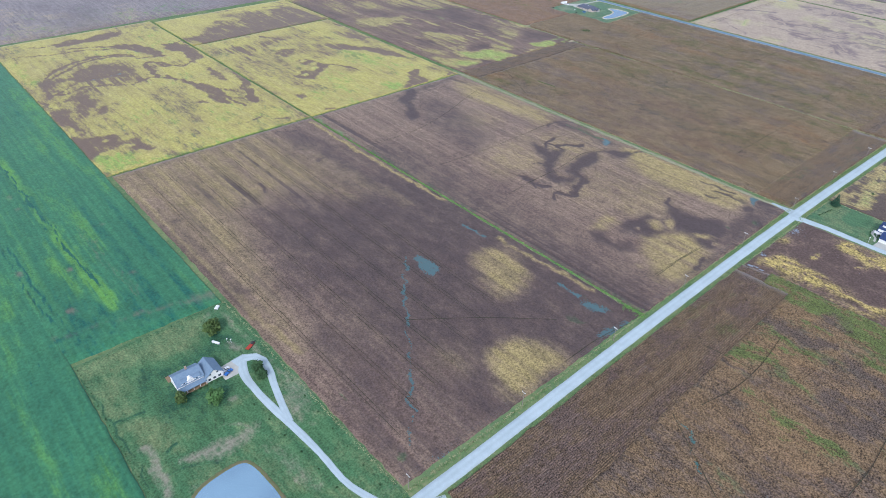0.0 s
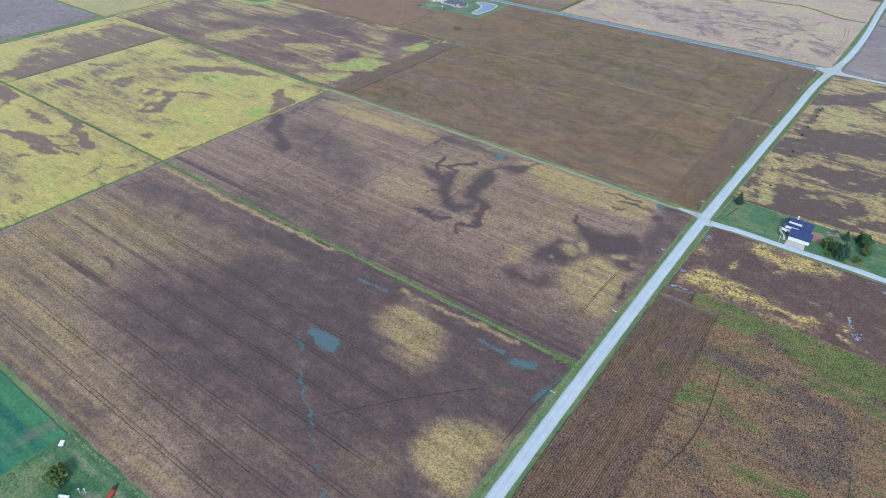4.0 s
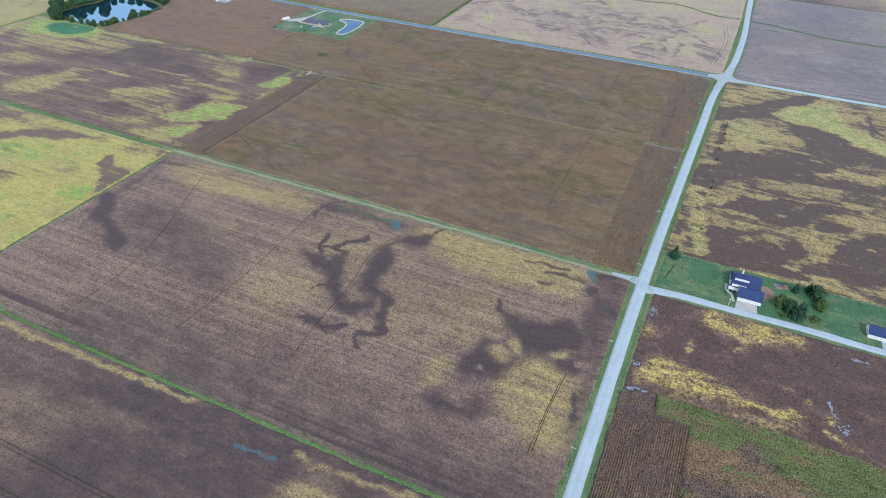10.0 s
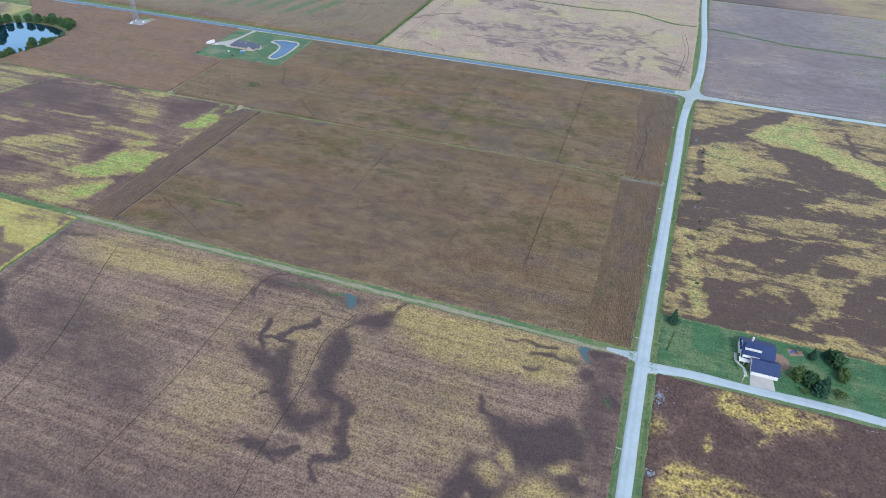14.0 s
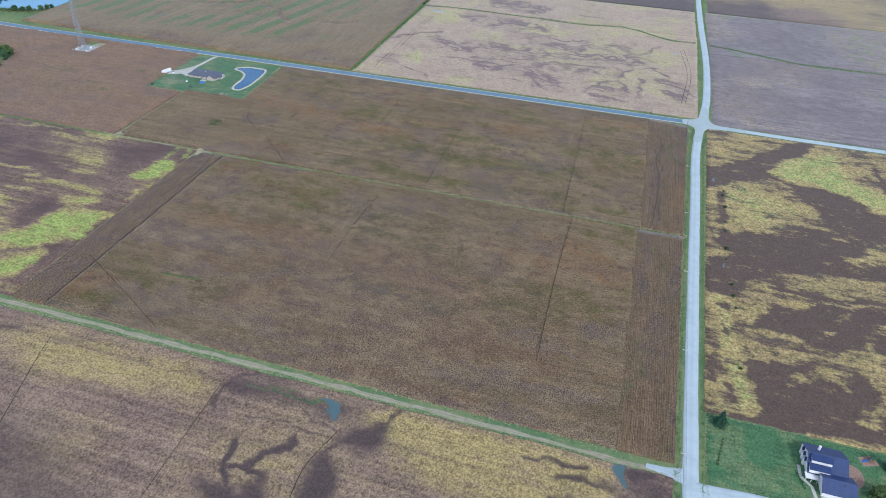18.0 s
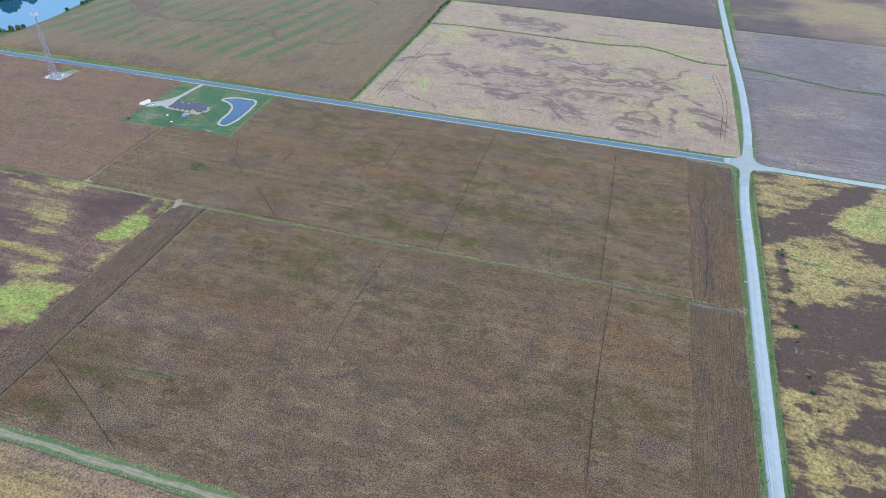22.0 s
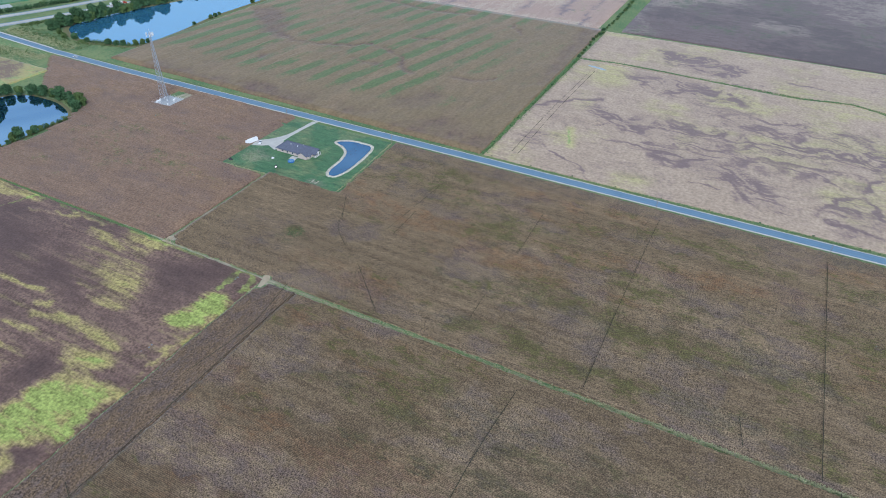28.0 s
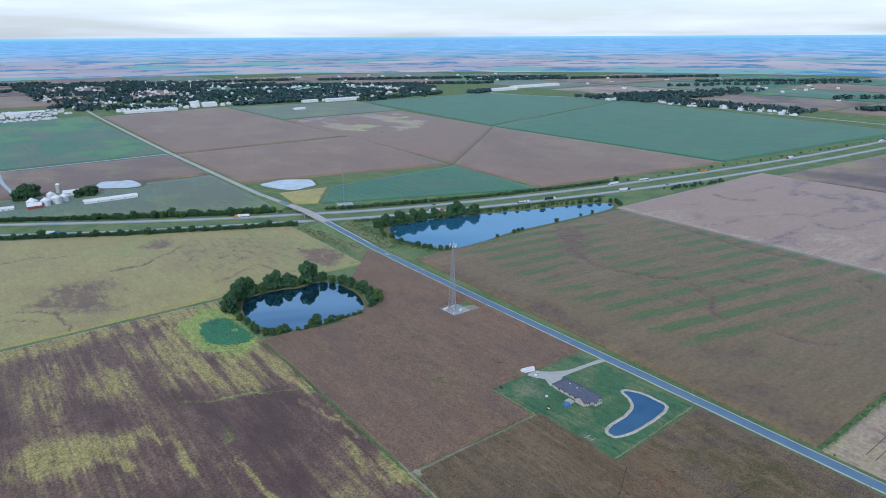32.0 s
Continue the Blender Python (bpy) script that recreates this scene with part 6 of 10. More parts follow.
def paint_veins(x, y):
    u, v = warp(*warp(x, y, 22, 5, 5), 7, 2.5, 2)
    wx, wy = warp(x, y, 36, 22, 5)
    ridged = 1.25 - np.abs(fbm(wx, wy, 34, 4, 3, 1.9, 0.6) - 0.5) * 9
    fine = 1.2 - np.abs(fbm(wx, wy, 20, 4, 6, 1.7, 0.5) - 0.5) * 9
    s = fbm(x, y, 6, 4, 4, 1, 0.06)
    lines = most(0.7 * stroke(u, v, [(997.5, 404.5), (993, 373), (981.5, 341.5)], 1.7), 0.85 * stroke(u, v, [(1076.5, 306.5), (1075.5, 284.5), (1059, 258.5), (1064, 222.5)], 1.6),
                 0.75 * stroke(u, v, [(1028.5, 297), (1036, 268.5), (1049.5, 239)], 1.2), 0.75 * stroke(u, v, [(1055.5, 223), (1054, 206), (1086.5, 183), (1120, 164)], 2.2),
                 0.85 * stroke(u, v, [(957, 235), (980.5, 225), (995, 204), (970, 198), (956, 195)], 2.7),
                 0.75 * stroke(u, v, [(1002, 204), (1027, 194), (1043.5, 169), (1025, 154.5)], 1.7), 0.75 * stroke(u, v, [(1002.5, 183), (977, 179), (948, 182.5)], 2.2),
                 0.75 * stroke(u, v, [(942, 223.5), (937.5, 202.5), (934, 191.5)], 3.1), 0.95 * stroke(u, v, [(953, 330), (952, 301.5)], 0.8),
                 0.65 * stroke(u, v, [(964.5, 456), (937, 404.5), (919.5, 392.5)], 1.4), 0.75 * stroke(u, v, [(1026.5, 485), (1054, 466.5), (1079.5, 430.5)], 3.2),
                 0.65 * stroke(u, v, [(1211.5, 274), (1210, 242)], 2.9), 0.55 * stroke(u, v, [(1180, 326), (1189.5, 295.5)], 2.8), 0.6 * stroke(u, v, [(954, 281), (952, 249)], 1.6),
                 0.6 * stroke(u, v, [(1029.5, 363), (1035, 315.5), (1008.5, 288)], 1.5), 0.6 * stroke(u, v, [(1010.5, 282.5), (1017, 243.5), (996, 220)], 1.4),
                 0.6 * stroke(u, v, [(1101.5, 262.5), (1084.5, 236.5), (1104, 207)], 1.6), 0.55 * stroke(u, v, [(1016, 422), (1032.5, 401.5), (1025, 374.5)], 1.2))
    zone = most(0.8 * area(u, v, [(1055.5, 437), (1051, 400), (1058, 357), (1054, 318.5), (1045, 298), (1017.5, 301), (1013, 335.5), (1014, 378), (1024.5, 418)], 12),
                1 * area(u, v, [(1002.5, 373.5), (1003, 345.5), (998.5, 315.5), (979.5, 290), (969, 276.5), (964.5, 304.5), (973.5, 339.5), (981.5, 358.5)], 9),
                1 * area(u, v, [(1008.5, 165), (1005, 140.5), (981.5, 125.5), (963, 142.5), (983.5, 157)], 7),
                0.8 * area(u, v, [(978.5, 231), (984.5, 214.5), (950, 201.5), (927, 212), (945.5, 228)], 9), 0.6 * area(u, v, [(963, 473.5), (982, 447.5), (948.5, 449)], 9),
                1 * area(u, v, [(1247, 408.5), (1245, 379.5), (1239.5, 333.5), (1206, 318.5), (1198.5, 363.5), (1209, 387.5)], 8),
                0.7 * area(u, v, [(1153, 427.5), (1162.5, 378), (1147, 305), (1116, 322), (1123.5, 384)], 12),
                0.9 * area(u, v, [(964, 294.5), (963, 259.5), (940.5, 257.5), (940, 279)], 8),
                0.6 * area(u, v, [(1088, 324), (1115.5, 251), (1089, 177), (1040.5, 177.5), (1009.5, 243), (1004.5, 299)], 20))
    g = np.clip(most(lines * (0.6 + 0.5 * s), most(0.95 * np.clip(ridged, 0, 1), 0.7 * np.clip(fine, 0, 1)) * (0.24 + 0.8 * zone), 0.28 * zone) * (0.8 + 0.7 * s), 0, 1)
    r = most(0.5 * blob(x, y, 1140, 440, 30, 24, 0, 0.9), 0.6 * stroke(x, y, [(1000, 436), (968, 425)], 4), 0.38 * np.clip(fbm(x, y, 50, 3, 1) * 3 - 1.25, 0, 1) * (0.5 + fbm(x, y, 5, 3, 7, 1, 0.1)))
    return r, g, 0.6 * stroke(x, y, [(996, 436), (972, 428)], 2), most(0.9 * stroke(x, y, [(1160, 466), (1156, 450)], 2.5), 0.8 * blob(x, y, 1103, 146, 3, 6))


def paint_plain(seed, rich=0.5):
    def paint(x, y):
        return rich * np.clip(fbm(x, y, 90, 4, seed) * 3 - 1.3, 0, 1), rich * np.clip(fbm(x, y, 70, 4, seed + 3, 1, 0.6) * 3 - 1.2, 0, 1), 0.5 * rich * np.clip(fbm(x, y, 80, 4, seed + 5) * 3 - 1.5, 0, 1), 0 * x
    return paint


def paint_lawn_west(x, y):
    u, v = warp(x, y, 10, 2)
    s = fbm(x, y, 2.2, 3, 3, 0.4, 1)
    g = most(0.95 * area(u, v, [(40.5, 228), (57, 225.5), (74, 223), (81, 223), (71.5, 217.5), (58, 215.5), (46.5, 221)], 3),
             0.8 * stroke(u, v, [(29.5, 245), (30.5, 229), (29.5, 214)], 2.2), 0.6 * area(u, v, [(106, 242.5), (112, 231), (100.5, 209), (98.5, 223.5)], 6),
             0.35 * stroke(u, v, [(103.5, 319.5), (105.5, 289.5), (107, 246.5)], 1.3), 0.5 * blob(u, v, 78, 246.5, 2.4, 1.6, -40), 0.55 * blob(u, v, 96, 284, 4.5, 2.9, -39),
             0.3 * stroke(u, v, [(77.5, 206.5), (82, 173)], 3.2), 0.4 * stroke(u, v, [(61, 234), (67.5, 235), (75, 224.5)], 0.8), 0.5 * blob(u, v, 97, 317, 2.7, 3.3, -39),
             0.5 * stroke(u, v, [(37.5, 207.5), (48, 206)], 1.3))
    r = most(0.65 * area(u, v, [(19.5, 322.5), (51, 322.5), (96, 321.5), (92.5, 301.5), (72.5, 294.5), (44, 303.5), (21.5, 306.5)], 3),
             0.55 * area(u, v, [(21.5, 305.5), (41, 301), (38.5, 271), (26, 269.5)], 3), 0.7 * area(u, v, [(25, 268), (45, 259), (44, 234), (32, 240)], 3),
             0.5 * stroke(u, v, [(72, 244), (89.5, 239.5), (87, 212)], 2.6), 0.45 * stroke(u, v, [(67.5, 210.5), (74.5, 179.5)], 3.2))
    b = most(0.5 * area(u, v, [(45.5, 302.5), (72.5, 294.5), (97, 315.5), (100, 299.5), (103.5, 285), (87, 273), (84, 253.5), (70, 239.5), (63, 238.5), (45.5, 246), (40, 260.5), (39, 281)], 6),
             0.9 * stroke(u, v, [(23.5, 270), (40, 267.5)], 0.8), 0.8 * stroke(u, v, [(44.5, 238), (37, 236)], 0.8),
             0.6 * stroke(u, v, [(20.5, 325), (23.5, 270.5), (24.5, 221.5)], 0.8), 0.5 * stroke(u, v, [(33, 223), (57, 213)], 1.6))
    g = np.clip(g * (0.45 + 0.9 * s), 0, 1)
    r = most(0.8 * r * (1 - b), 0.28 * np.clip(fbm(x, y, 12, 3, 4) * 3 - 1.3, 0, 1))
    return r, g, b, 0 * x


def paint_lawn(x, y):
    wx, wy = warp(x, y, 10, 3)
    spots = np.clip(fbm(x, y, 14, 3, 5) * 4 - 2.0, 0, 1)
    return most(0.55 * spots, 0.7 * blob(wx, wy, 826, 644, 8, 10), 0.6 * blob(wx, wy, 870, 626, 8, 8), 0.5 * blob(wx, wy, 880, 655, 8, 8)), most(0.7 * blob(wx, wy, 817, 577, 4, 7), 0.35 * blob(wx, wy, 830, 642, 10, 12)), 0.3 * band((x + 0.1 * y) % 6.0, 0, 3, 2), 0 * x


m_clover = crop_material("dark_clover", (0.042, 0.17, 0.082), (0.06, 0.205, 0.085), (0.27, 0.37, 0.10), (0.10, 0.10, 0.09), (0.035, 0.13, 0.07), (0.05, 0.12, 0.1), streak=0.6, speckle=0.25, mottle=0.08)
m_straw = crop_material("straw_soybeans", (0.355, 0.315, 0.13), (0.29, 0.235, 0.12), (0.43, 0.39, 0.15), (0.165, 0.112, 0.09), (0.28, 0.36, 0.13), (0.14, 0.24, 0.25), streak=0.7, speckle=0.14, mottle=0.07, edge=(0.1, 0.95), ragged_by=5.0)
field("bean_field", "emerald green soybean field with paler yellow-green swaths", ((-420, -300), (20.2, -300), (20.2, 945), (-420, 945)), m_green, paint_west_green, 0.7, across=1.2, step=6, ridge=0)
field("bean_field", "emerald green soybean field with a yellow streak", ((17.5, 328), (109, 325), (107.5, 944), (17.5, 945)), m_green, paint_west_green, 0.7, across=0.6, step=4)
flat("soybean_field", "dark brown ripe soybeans with yellow patches and puddles", 112.5, 146.5, 303.4, 532, m_soy, paint_dark_soy, height=0.55, across=0.45, step=1.8, rough=0.38)
flat("soybean_field", "pinkish brown ripe soybeans with branching dark stains", 305.5, 145.2, 501.5, 532, m_soy, paint_stained_soy, height=0.55, across=0.45, step=1.6, rough=0.38)
field("corn_field", "dry brown standing corn with faint green streaks", ((509.5, 171.8), (706.2, 171.8), (704.9, 507.2), (509.5, 507.2)), m_corn, paint_corn_c, 2.1, across=0.381, step=1.2, ridge=0, rough=0.3, rows=0.28)
field("corn_field", "dry grey-brown corn headland at the field's far end", ((509.5, 507.6), (704.9, 507.6), (704.8, 532.3), (509.5, 532.3)), m_corn_x, lambda x, y: (0 * x, 0.35 + 0.3 * fbm(x, y, 12, 3, 2), 0.3 * fbm(x, y, 9, 3, 5), 0 * x), 1.9, along="x", across=0.5, step=1.2, ridge=0, rough=0.4, keep=lambda x, y: np.hypot((x - 707) / 1.5, y - 534) - 6.0)
field("corn_field", "dry corn headland rows along the gravel road", ((509.5, 145), (706.4, 140.4), (706.2, 173), (509.5, 173)), m_corn_x, lambda x, y: (*corn_masks(x, y, 4, "x"), 0 * x), 1.9, along="x", step=3, ridge=0.12)
field("corn_field", "dry brown standing corn between the crossroads and a lawn", ((709.3, 169.8), (901, 169.8), (901, 614.2), (709.2, 614.2)), m_corn, paint_corn_d, 2.1, across=0.381, step=1.3, ridge=0, rough=0.3, rows=0.28,
      keep=lambda x, y: np.minimum(np.minimum(np.maximum(np.maximum(811.5 - x, 551 + 0.05 * (x - 812) - y), -9), np.hypot(x - 708, y - 533) - 4.5), np.hypot(x - 708, y - 615) - 6.0))
field("corn_field", "dry corn headland rows beside the crossroads", ((709.3, 140.2), (898, 135.5), (901, 171), (709.3, 171)), m_corn_x, lambda x, y: (*corn_masks(x, y, 4, "x"), 0 * x), 1.9, along="x", step=3, ridge=0.12)
field("corn_field", "reddish dry corn below the lattice tower", ((709.5, 617.7), (902, 617.7), (902, 1000), (709.5, 1000)), m_corn_n, paint_corn_n, 2.0, ridge=0.16, rough=0.14, keep=keep_north)
flat("soybean_field", "yellow soybeans with dark brown curving arcs", 109, 534, 303.8, 944, m_yellow, paint_arcs, height=0.6, across=0.7, step=2.2)
flat("soybean_field", "yellow-green soybeans with brown spots", 306.2, 534, 503.5, 808, m_yellow, paint_yellow_b, height=0.6, across=0.6, step=2)
flat("soybean_field", "yellow soybeans with a large brown patch", 306.2, 810, 508, 936, m_yellow, paint_yellow_c, height=0.6, across=0.7, step=2.5)
flat("soybean_field", "wilted brown soybeans streaked with yellow", 510, 533.8, 707.5, 942, m_patchy, paint_streaked, height=0.55, across=0.45, step=1.8, rough=0.38)
field("clover_patch", "round dark green patch in the yellow corner", ((662, 826), (709, 826), (709, 912), (662, 912)), m_clover, paint_green_patch, 0.75, across=0.6, step=1.5, category="plant patch", keep=lambda x, y: 16 * (area(*warp(*warp(x, y, 9, 3), 3, 2.5, 2), [(671, 886), (682, 900), (698, 901), (706, 878), (707, 846), (696, 836), (679, 839), (669, 861)], 6) - 0.5))
field("soybean_field", "straw-yellow soybean field with brown stains below the highway", ((500, 947.5), (873, 949), (872, 1145), (500, 1325)), m_straw, paint_northwest, 0.55, across=1.2, step=4, keep=lambda x, y: 60 * (np.hypot((x - 772) / 67, (y - 888) / 64) - 1))
flat("stubble_field", "grey-brown bare stubble field", -420, 952, 496, 1700, m_stubble, paint_plain(3), height=0.2, across=4, step=12, ridge=0)
field("corn_field", "dry corn with green swaths beside the lake", ((919, 486), (1286, 490), (1286, 921), (927, 925)), m_corn_e, paint_corn_east, 2.0, along="x", across=0.7, ridge=0.1, rough=0.1)
field("stubble_field", "bleached tan stubble with dark meandering veins", ((920, 125.5), (1174.5, 121), (1175.5, 483.5), (918.5, 483)), m_tan, paint_veins, 0.25, across=0.9, step=2.2)
field("stubble_field", "bleached tan stubble strip beyond the ditch", ((1175, 122), (1289, 122), (1285, 484), (1176, 483.5)), m_tan, paint_veins, 0.25, across=1.0, step=2.5)
m_worked = crop_material("worked_soil", (0.118, 0.088, 0.084), (0.145, 0.11, 0.104), (0.24, 0.2, 0.17), (0.085, 0.066, 0.064), (0.1, 0.12, 0.07), (0.2, 0.26, 0.3), streak=0.7, speckle=0.2)
flat("stubble_field", "dark grey-brown worked field", 1290.5, 122, 1900, 468, m_worked, paint_plain(4, 0.9), height=0.2, across=3, step=8, ridge=0)
m_dusk = crop_material("dusky_stubble", (0.335, 0.242, 0.192), (0.375, 0.275, 0.222), (0.47, 0.385, 0.30), (0.165, 0.135, 0.145), (0.22, 0.24, 0.12), (0.2, 0.3, 0.35), streak=0.6, speckle=0.12, along="x", mottle=0.06, edge=(0.1, 0.95))
m_umber = crop_material("umber_field", (0.235, 0.155, 0.110), (0.27, 0.185, 0.132), (0.36, 0.27, 0.17), (0.17, 0.115, 0.095), (0.22, 0.24, 0.12), (0.2, 0.3, 0.35), streak=0.6, speckle=0.12, along="x", mottle=0.06, edge=(0.1, 0.95))
flat("stubble_field", "dusky pink-brown harvested field beside the highway", 1289, 496, 1700, 935, m_dusk, paint_dusk, height=0.25, across=2, step=6, ridge=0)
field("stubble_field", "dusky brown harvested field beside the highway", ((1702, 500), (2400, 470), (2400, 850), (1702, 905)), m_soy, paint_plain(6, 0.6), 0.25, across=4, step=10, ridge=0)
field("stubble_field", "grey stubble field with faint tillage marks", ((911.5, -420), (1118, -420), (1118, 109), (911.5, 113)), m_stubble, paint_plain(1), 0.2, across=0.9, step=5)
flat("stubble_field", "grey stubble field beyond the ditch", 1116.5, -420, 1291, 109, m_stubble, paint_plain(7), height=0.18, across=1.8, step=6)
flat("stubble_field", "brown stubble field far along the road", 1293, -420, 2000, 104, m_soy, paint_plain(2, 0.7), height=0.2, across=3, step=8, ridge=0)
field("corn_field", "brown corn with olive streaks beside the gravel road", ((128, -230), (410.5, -230), (410.5, 95.0), (128, 89.0)), m_corn_s, paint_corn_south, 1.6, across=0.4, step=1.5, rough=0.4)
field("corn_field", "olive corner of the corn beside a drowned field", ((395.8, 93), (410.5, 93.4), (410.5, 113), (395.8, 112)), m_corn_s, paint_corn_south, 1.6, step=1.2)
field("corn_field", "corn headland rows along the gravel road", ((126, 88), (396.6, 94.4), (397, 131.5), (126, 130)), m_corn_xs, paint_headland, 1.6, along="x", step=3, ridge=0.42)
field("corn_field", "lodged dark corn at the headland's end", ((396.2, 111.5), (409, 112.5), (404.5, 131.5), (396.2, 131.5)), m_corn_xs, lambda x, y: (0 * x, 0.7 + 0 * x, 0 * x, 0 * x), 1.2, along="x", step=1.5, ridge=0.2)
field("soybean_field", "drowned dark soybean field with yellow clumps", ((412, -230), (497, -230), (495.5, 129), (406, 131)), m_drowned, paint_drowned, 0.5, across=0.45, step=1.2)
field("soybean_field", "patchy yellow soybeans on dark wet soil", ((548, -230), (901, -230), (900, 118), (547.5, 130.6)), m_south, paint_south_yellow, 0.5, across=0.6, step=2.0)
flat("lawn", "mown green lawn with dry patches round a farmhouse", 20.5, 60, 112, 325, m_lawn, paint_lawn_west, height=0.06, across=0.8, step=0.8, ridge=0, category="lawn")
field("lawn", "mown green lawn beside a gravel lane", ((505, -230), (547, -230), (546.5, 129.5), (503, 131)), m_lawn, paint_lawn, 0.06, across=0.8, step=1.5, ridge=0, category="lawn")
field("lawn", "mown green lawn round a ranch house and pond", ((813, 552), (901, 557), (901, 667), (808, 660)), m_lawn, paint_lawn, 0.06, across=0.8, step=0.8, ridge=0, category="lawn")

# the far plain, north and east
flat("distant_field", "far green bean field beside the town road", 560, 1830, 900, 2740, m_green, paint_plain(2, 0.55), height=0.5, across=8, step=12, ridge=0)
flat("distant_field", "far brown field west of the road", 560, 1555, 900, 1815, m_umber, paint_plain(3, 1.2), height=0.5, across=8, step=12, ridge=0)
field("distant_field", "far grey-green field beside a farmyard", ((470, 1480), (899, 1226), (900, 1545), (470, 1545)), m_sage, paint_plain(4, 1.0), 0.5, across=6, step=10, ridge=0)
field("distant_field", "far brown cornfield beside a milky pond", ((921, 1438), (1305, 1352), (1345, 1812), (919, 1812)), m_umber, paint_plain(5, 0.4), 0.5, across=8, step=12, ridge=0)
field("distant_field", "far brown cornfield beside the town road", ((919, 1820), (1345, 1820), (1345, 2735), (931, 2690)), m_umber, paint_plain(2, 0.4), 0.5, across=8, step=12, ridge=0)
field("distant_field", "far pinkish brown field above the highway", ((1300, 1098), (1742, 1032), (1742, 1718), (1310, 1346)), m_umber, paint_plain(6, 0.5), 0.5, across=8, step=12, ridge=0)
field("distant_field", "far brown field with a pale tan patch", ((1316, 1356), (1742, 1722), (1770, 2235), (1352, 2235)), m_umber, lambda x, y: (0 * x, 0 * x, 0 * x, 0 * x), 0.5, across=8, step=12, ridge=0)
field("distant_field", "far tan patchy field", ((1372, 1830), (1700, 1770), (1730, 2225), (1372, 2225)), m_tan, paint_plain(7, 0.9), 0.9, across=5, step=8, ridge=0, keep=lambda x, y: 60 * (1 - np.hypot((x - 1500) / 225, (y - 2040) / 225)) + 60 * (fbm(x, y, 90, 3, 2) - 0.5))
field("distant_field", "far olive field below the town", ((1352, 2243), (1775, 2243), (1835, 2620), (1352, 2730)), m_sage, paint_plain(1, 0.9), 0.5, across=8, step=12, ridge=0)
field("distant_field", "far deep green bean field by the highway", ((1750, 1036), (2500, 972), (2640, 1985), (1750, 1726)), m_green, paint_plain(3, 0.25), 0.5, across=8, step=12, ridge=0)
field("distant_field", "far deep green bean field by the warehouses", ((1750, 1735), (2640, 1995), (2470, 2600), (1840, 2600)), m_green, paint_plain(4, 0.25), 0.5, across=8, step=12, ridge=0)
field("distant_field", "green bean field beside a small pond and mast", ((960, 1225), (1290, 1092), (1306, 1338), (1030, 1322)), m_green, paint_plain(2, 0.3), 0.5, across=3, step=5, ridge=0)
field("distant_field", "dry yellow corner below a pond", ((930, 1250), (958, 1230), (1020, 1320), (940, 1330)), m_yellow, paint_plain(2, 0.8), 0.5, across=3, step=5, ridge=0)
# more green and sage than tan: field colours standing in for blue haze
far_haze_looks = [(m_umber, "brown"), (m_tan, "tan"), (m_soy, "dusky"), (m_green, "green"), (m_sage, "dull green"), (m_green, "green"), (m_umber, "brown"), (m_sage, "dull green")]
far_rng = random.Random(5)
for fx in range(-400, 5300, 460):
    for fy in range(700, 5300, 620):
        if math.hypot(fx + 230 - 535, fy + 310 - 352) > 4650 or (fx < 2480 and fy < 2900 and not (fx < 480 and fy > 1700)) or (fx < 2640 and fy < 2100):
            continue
        look_mat, look_word = far_haze_looks[far_rng.randrange(8)]
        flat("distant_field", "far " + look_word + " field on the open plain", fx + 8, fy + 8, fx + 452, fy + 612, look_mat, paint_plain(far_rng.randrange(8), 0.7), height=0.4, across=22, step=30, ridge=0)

# ---------------------------------------------------------------- roads
ROAD_Y = [(-900, 158), (0, 138), (113, 136), (216, 137), (319, 138), (509, 137.5), (655, 134), (760, 131), (857, 128), (907, 123), (960, 117), (1020, 114), (1247, 115.5), (1900, 116), (4000, 120)]
tagged(ribbon("road", ROAD_Y, 6.9, 0.22, m_gravel, 0.2, 0.15), "pale gravel farm road along grassy verges", "road", "", "structure")
NORTH = [(910, 118), (910, 300), (910, 600), (910, 900), (911, 1000), (911, 1080), (911, 1170), (911, 1260), (911, 1340), (911, 1450), (909, 1813), (916, 2440), (928, 3000), (945, 4700)]
NORTH_Z = [0.25, 0.25, 0.25, 0.25, 0.9, 4.5, 7.6, 4.5, 1.0, 0.3, 0.3, 0.3, 0.3, 0.3]
tagged(ribbon("road", NORTH[:8], 7.6, NORTH_Z[:8], m_asphalt, 0.2, 0.15), "smooth blue-grey asphalt road over the highway", "road", "", "structure")
for side in (-1, 1):
    tagged(ribbon("shoulder", [(x + 4.35 * side, y) for x, y in NORTH[:8]], 0.8, NORTH_Z[:8], m_concrete, 0.2, 0.12), "pale gravel shoulder of the asphalt road", "shoulder", "", "structure")
tagged(ribbon("road", NORTH[7:], 8.6, NORTH_Z[7:], m_highway, 0.2, 0.15), "pale grey road running on to the town", "road", "", "structure")
tagged(ribbon("road", [(908, 126), (906, 60), (906, -60), (906, -900)], 6.6, 0.2, m_gravel, 0.2, 0.15), "pale gravel road south of the crossing", "road", "", "structure")
tagged(ribbon("road", [(497, 140), (500, 120), (501, 80), (502, 40), (501, 0), (500, -230)], [9, 6.0, 5.6, 5.4, 5.4, 5.4], 0.24, m_gravel, 0.2, 0.3), "narrow pale gravel lane past two houses", "road", "", "structure")
junction = outline([(872, 123.6), (890, 121.6), (900, 116), (902.9, 100), (902.8, 84), (909.4, 84), (909.6, 100), (913, 111.5), (924, 115.5), (945, 114.6), (945, 121.8), (926, 124.2), (917.5, 130), (914.6, 139), (905.5, 139), (901.5, 131.5), (892, 128.6), (872, 130.4)], 5)
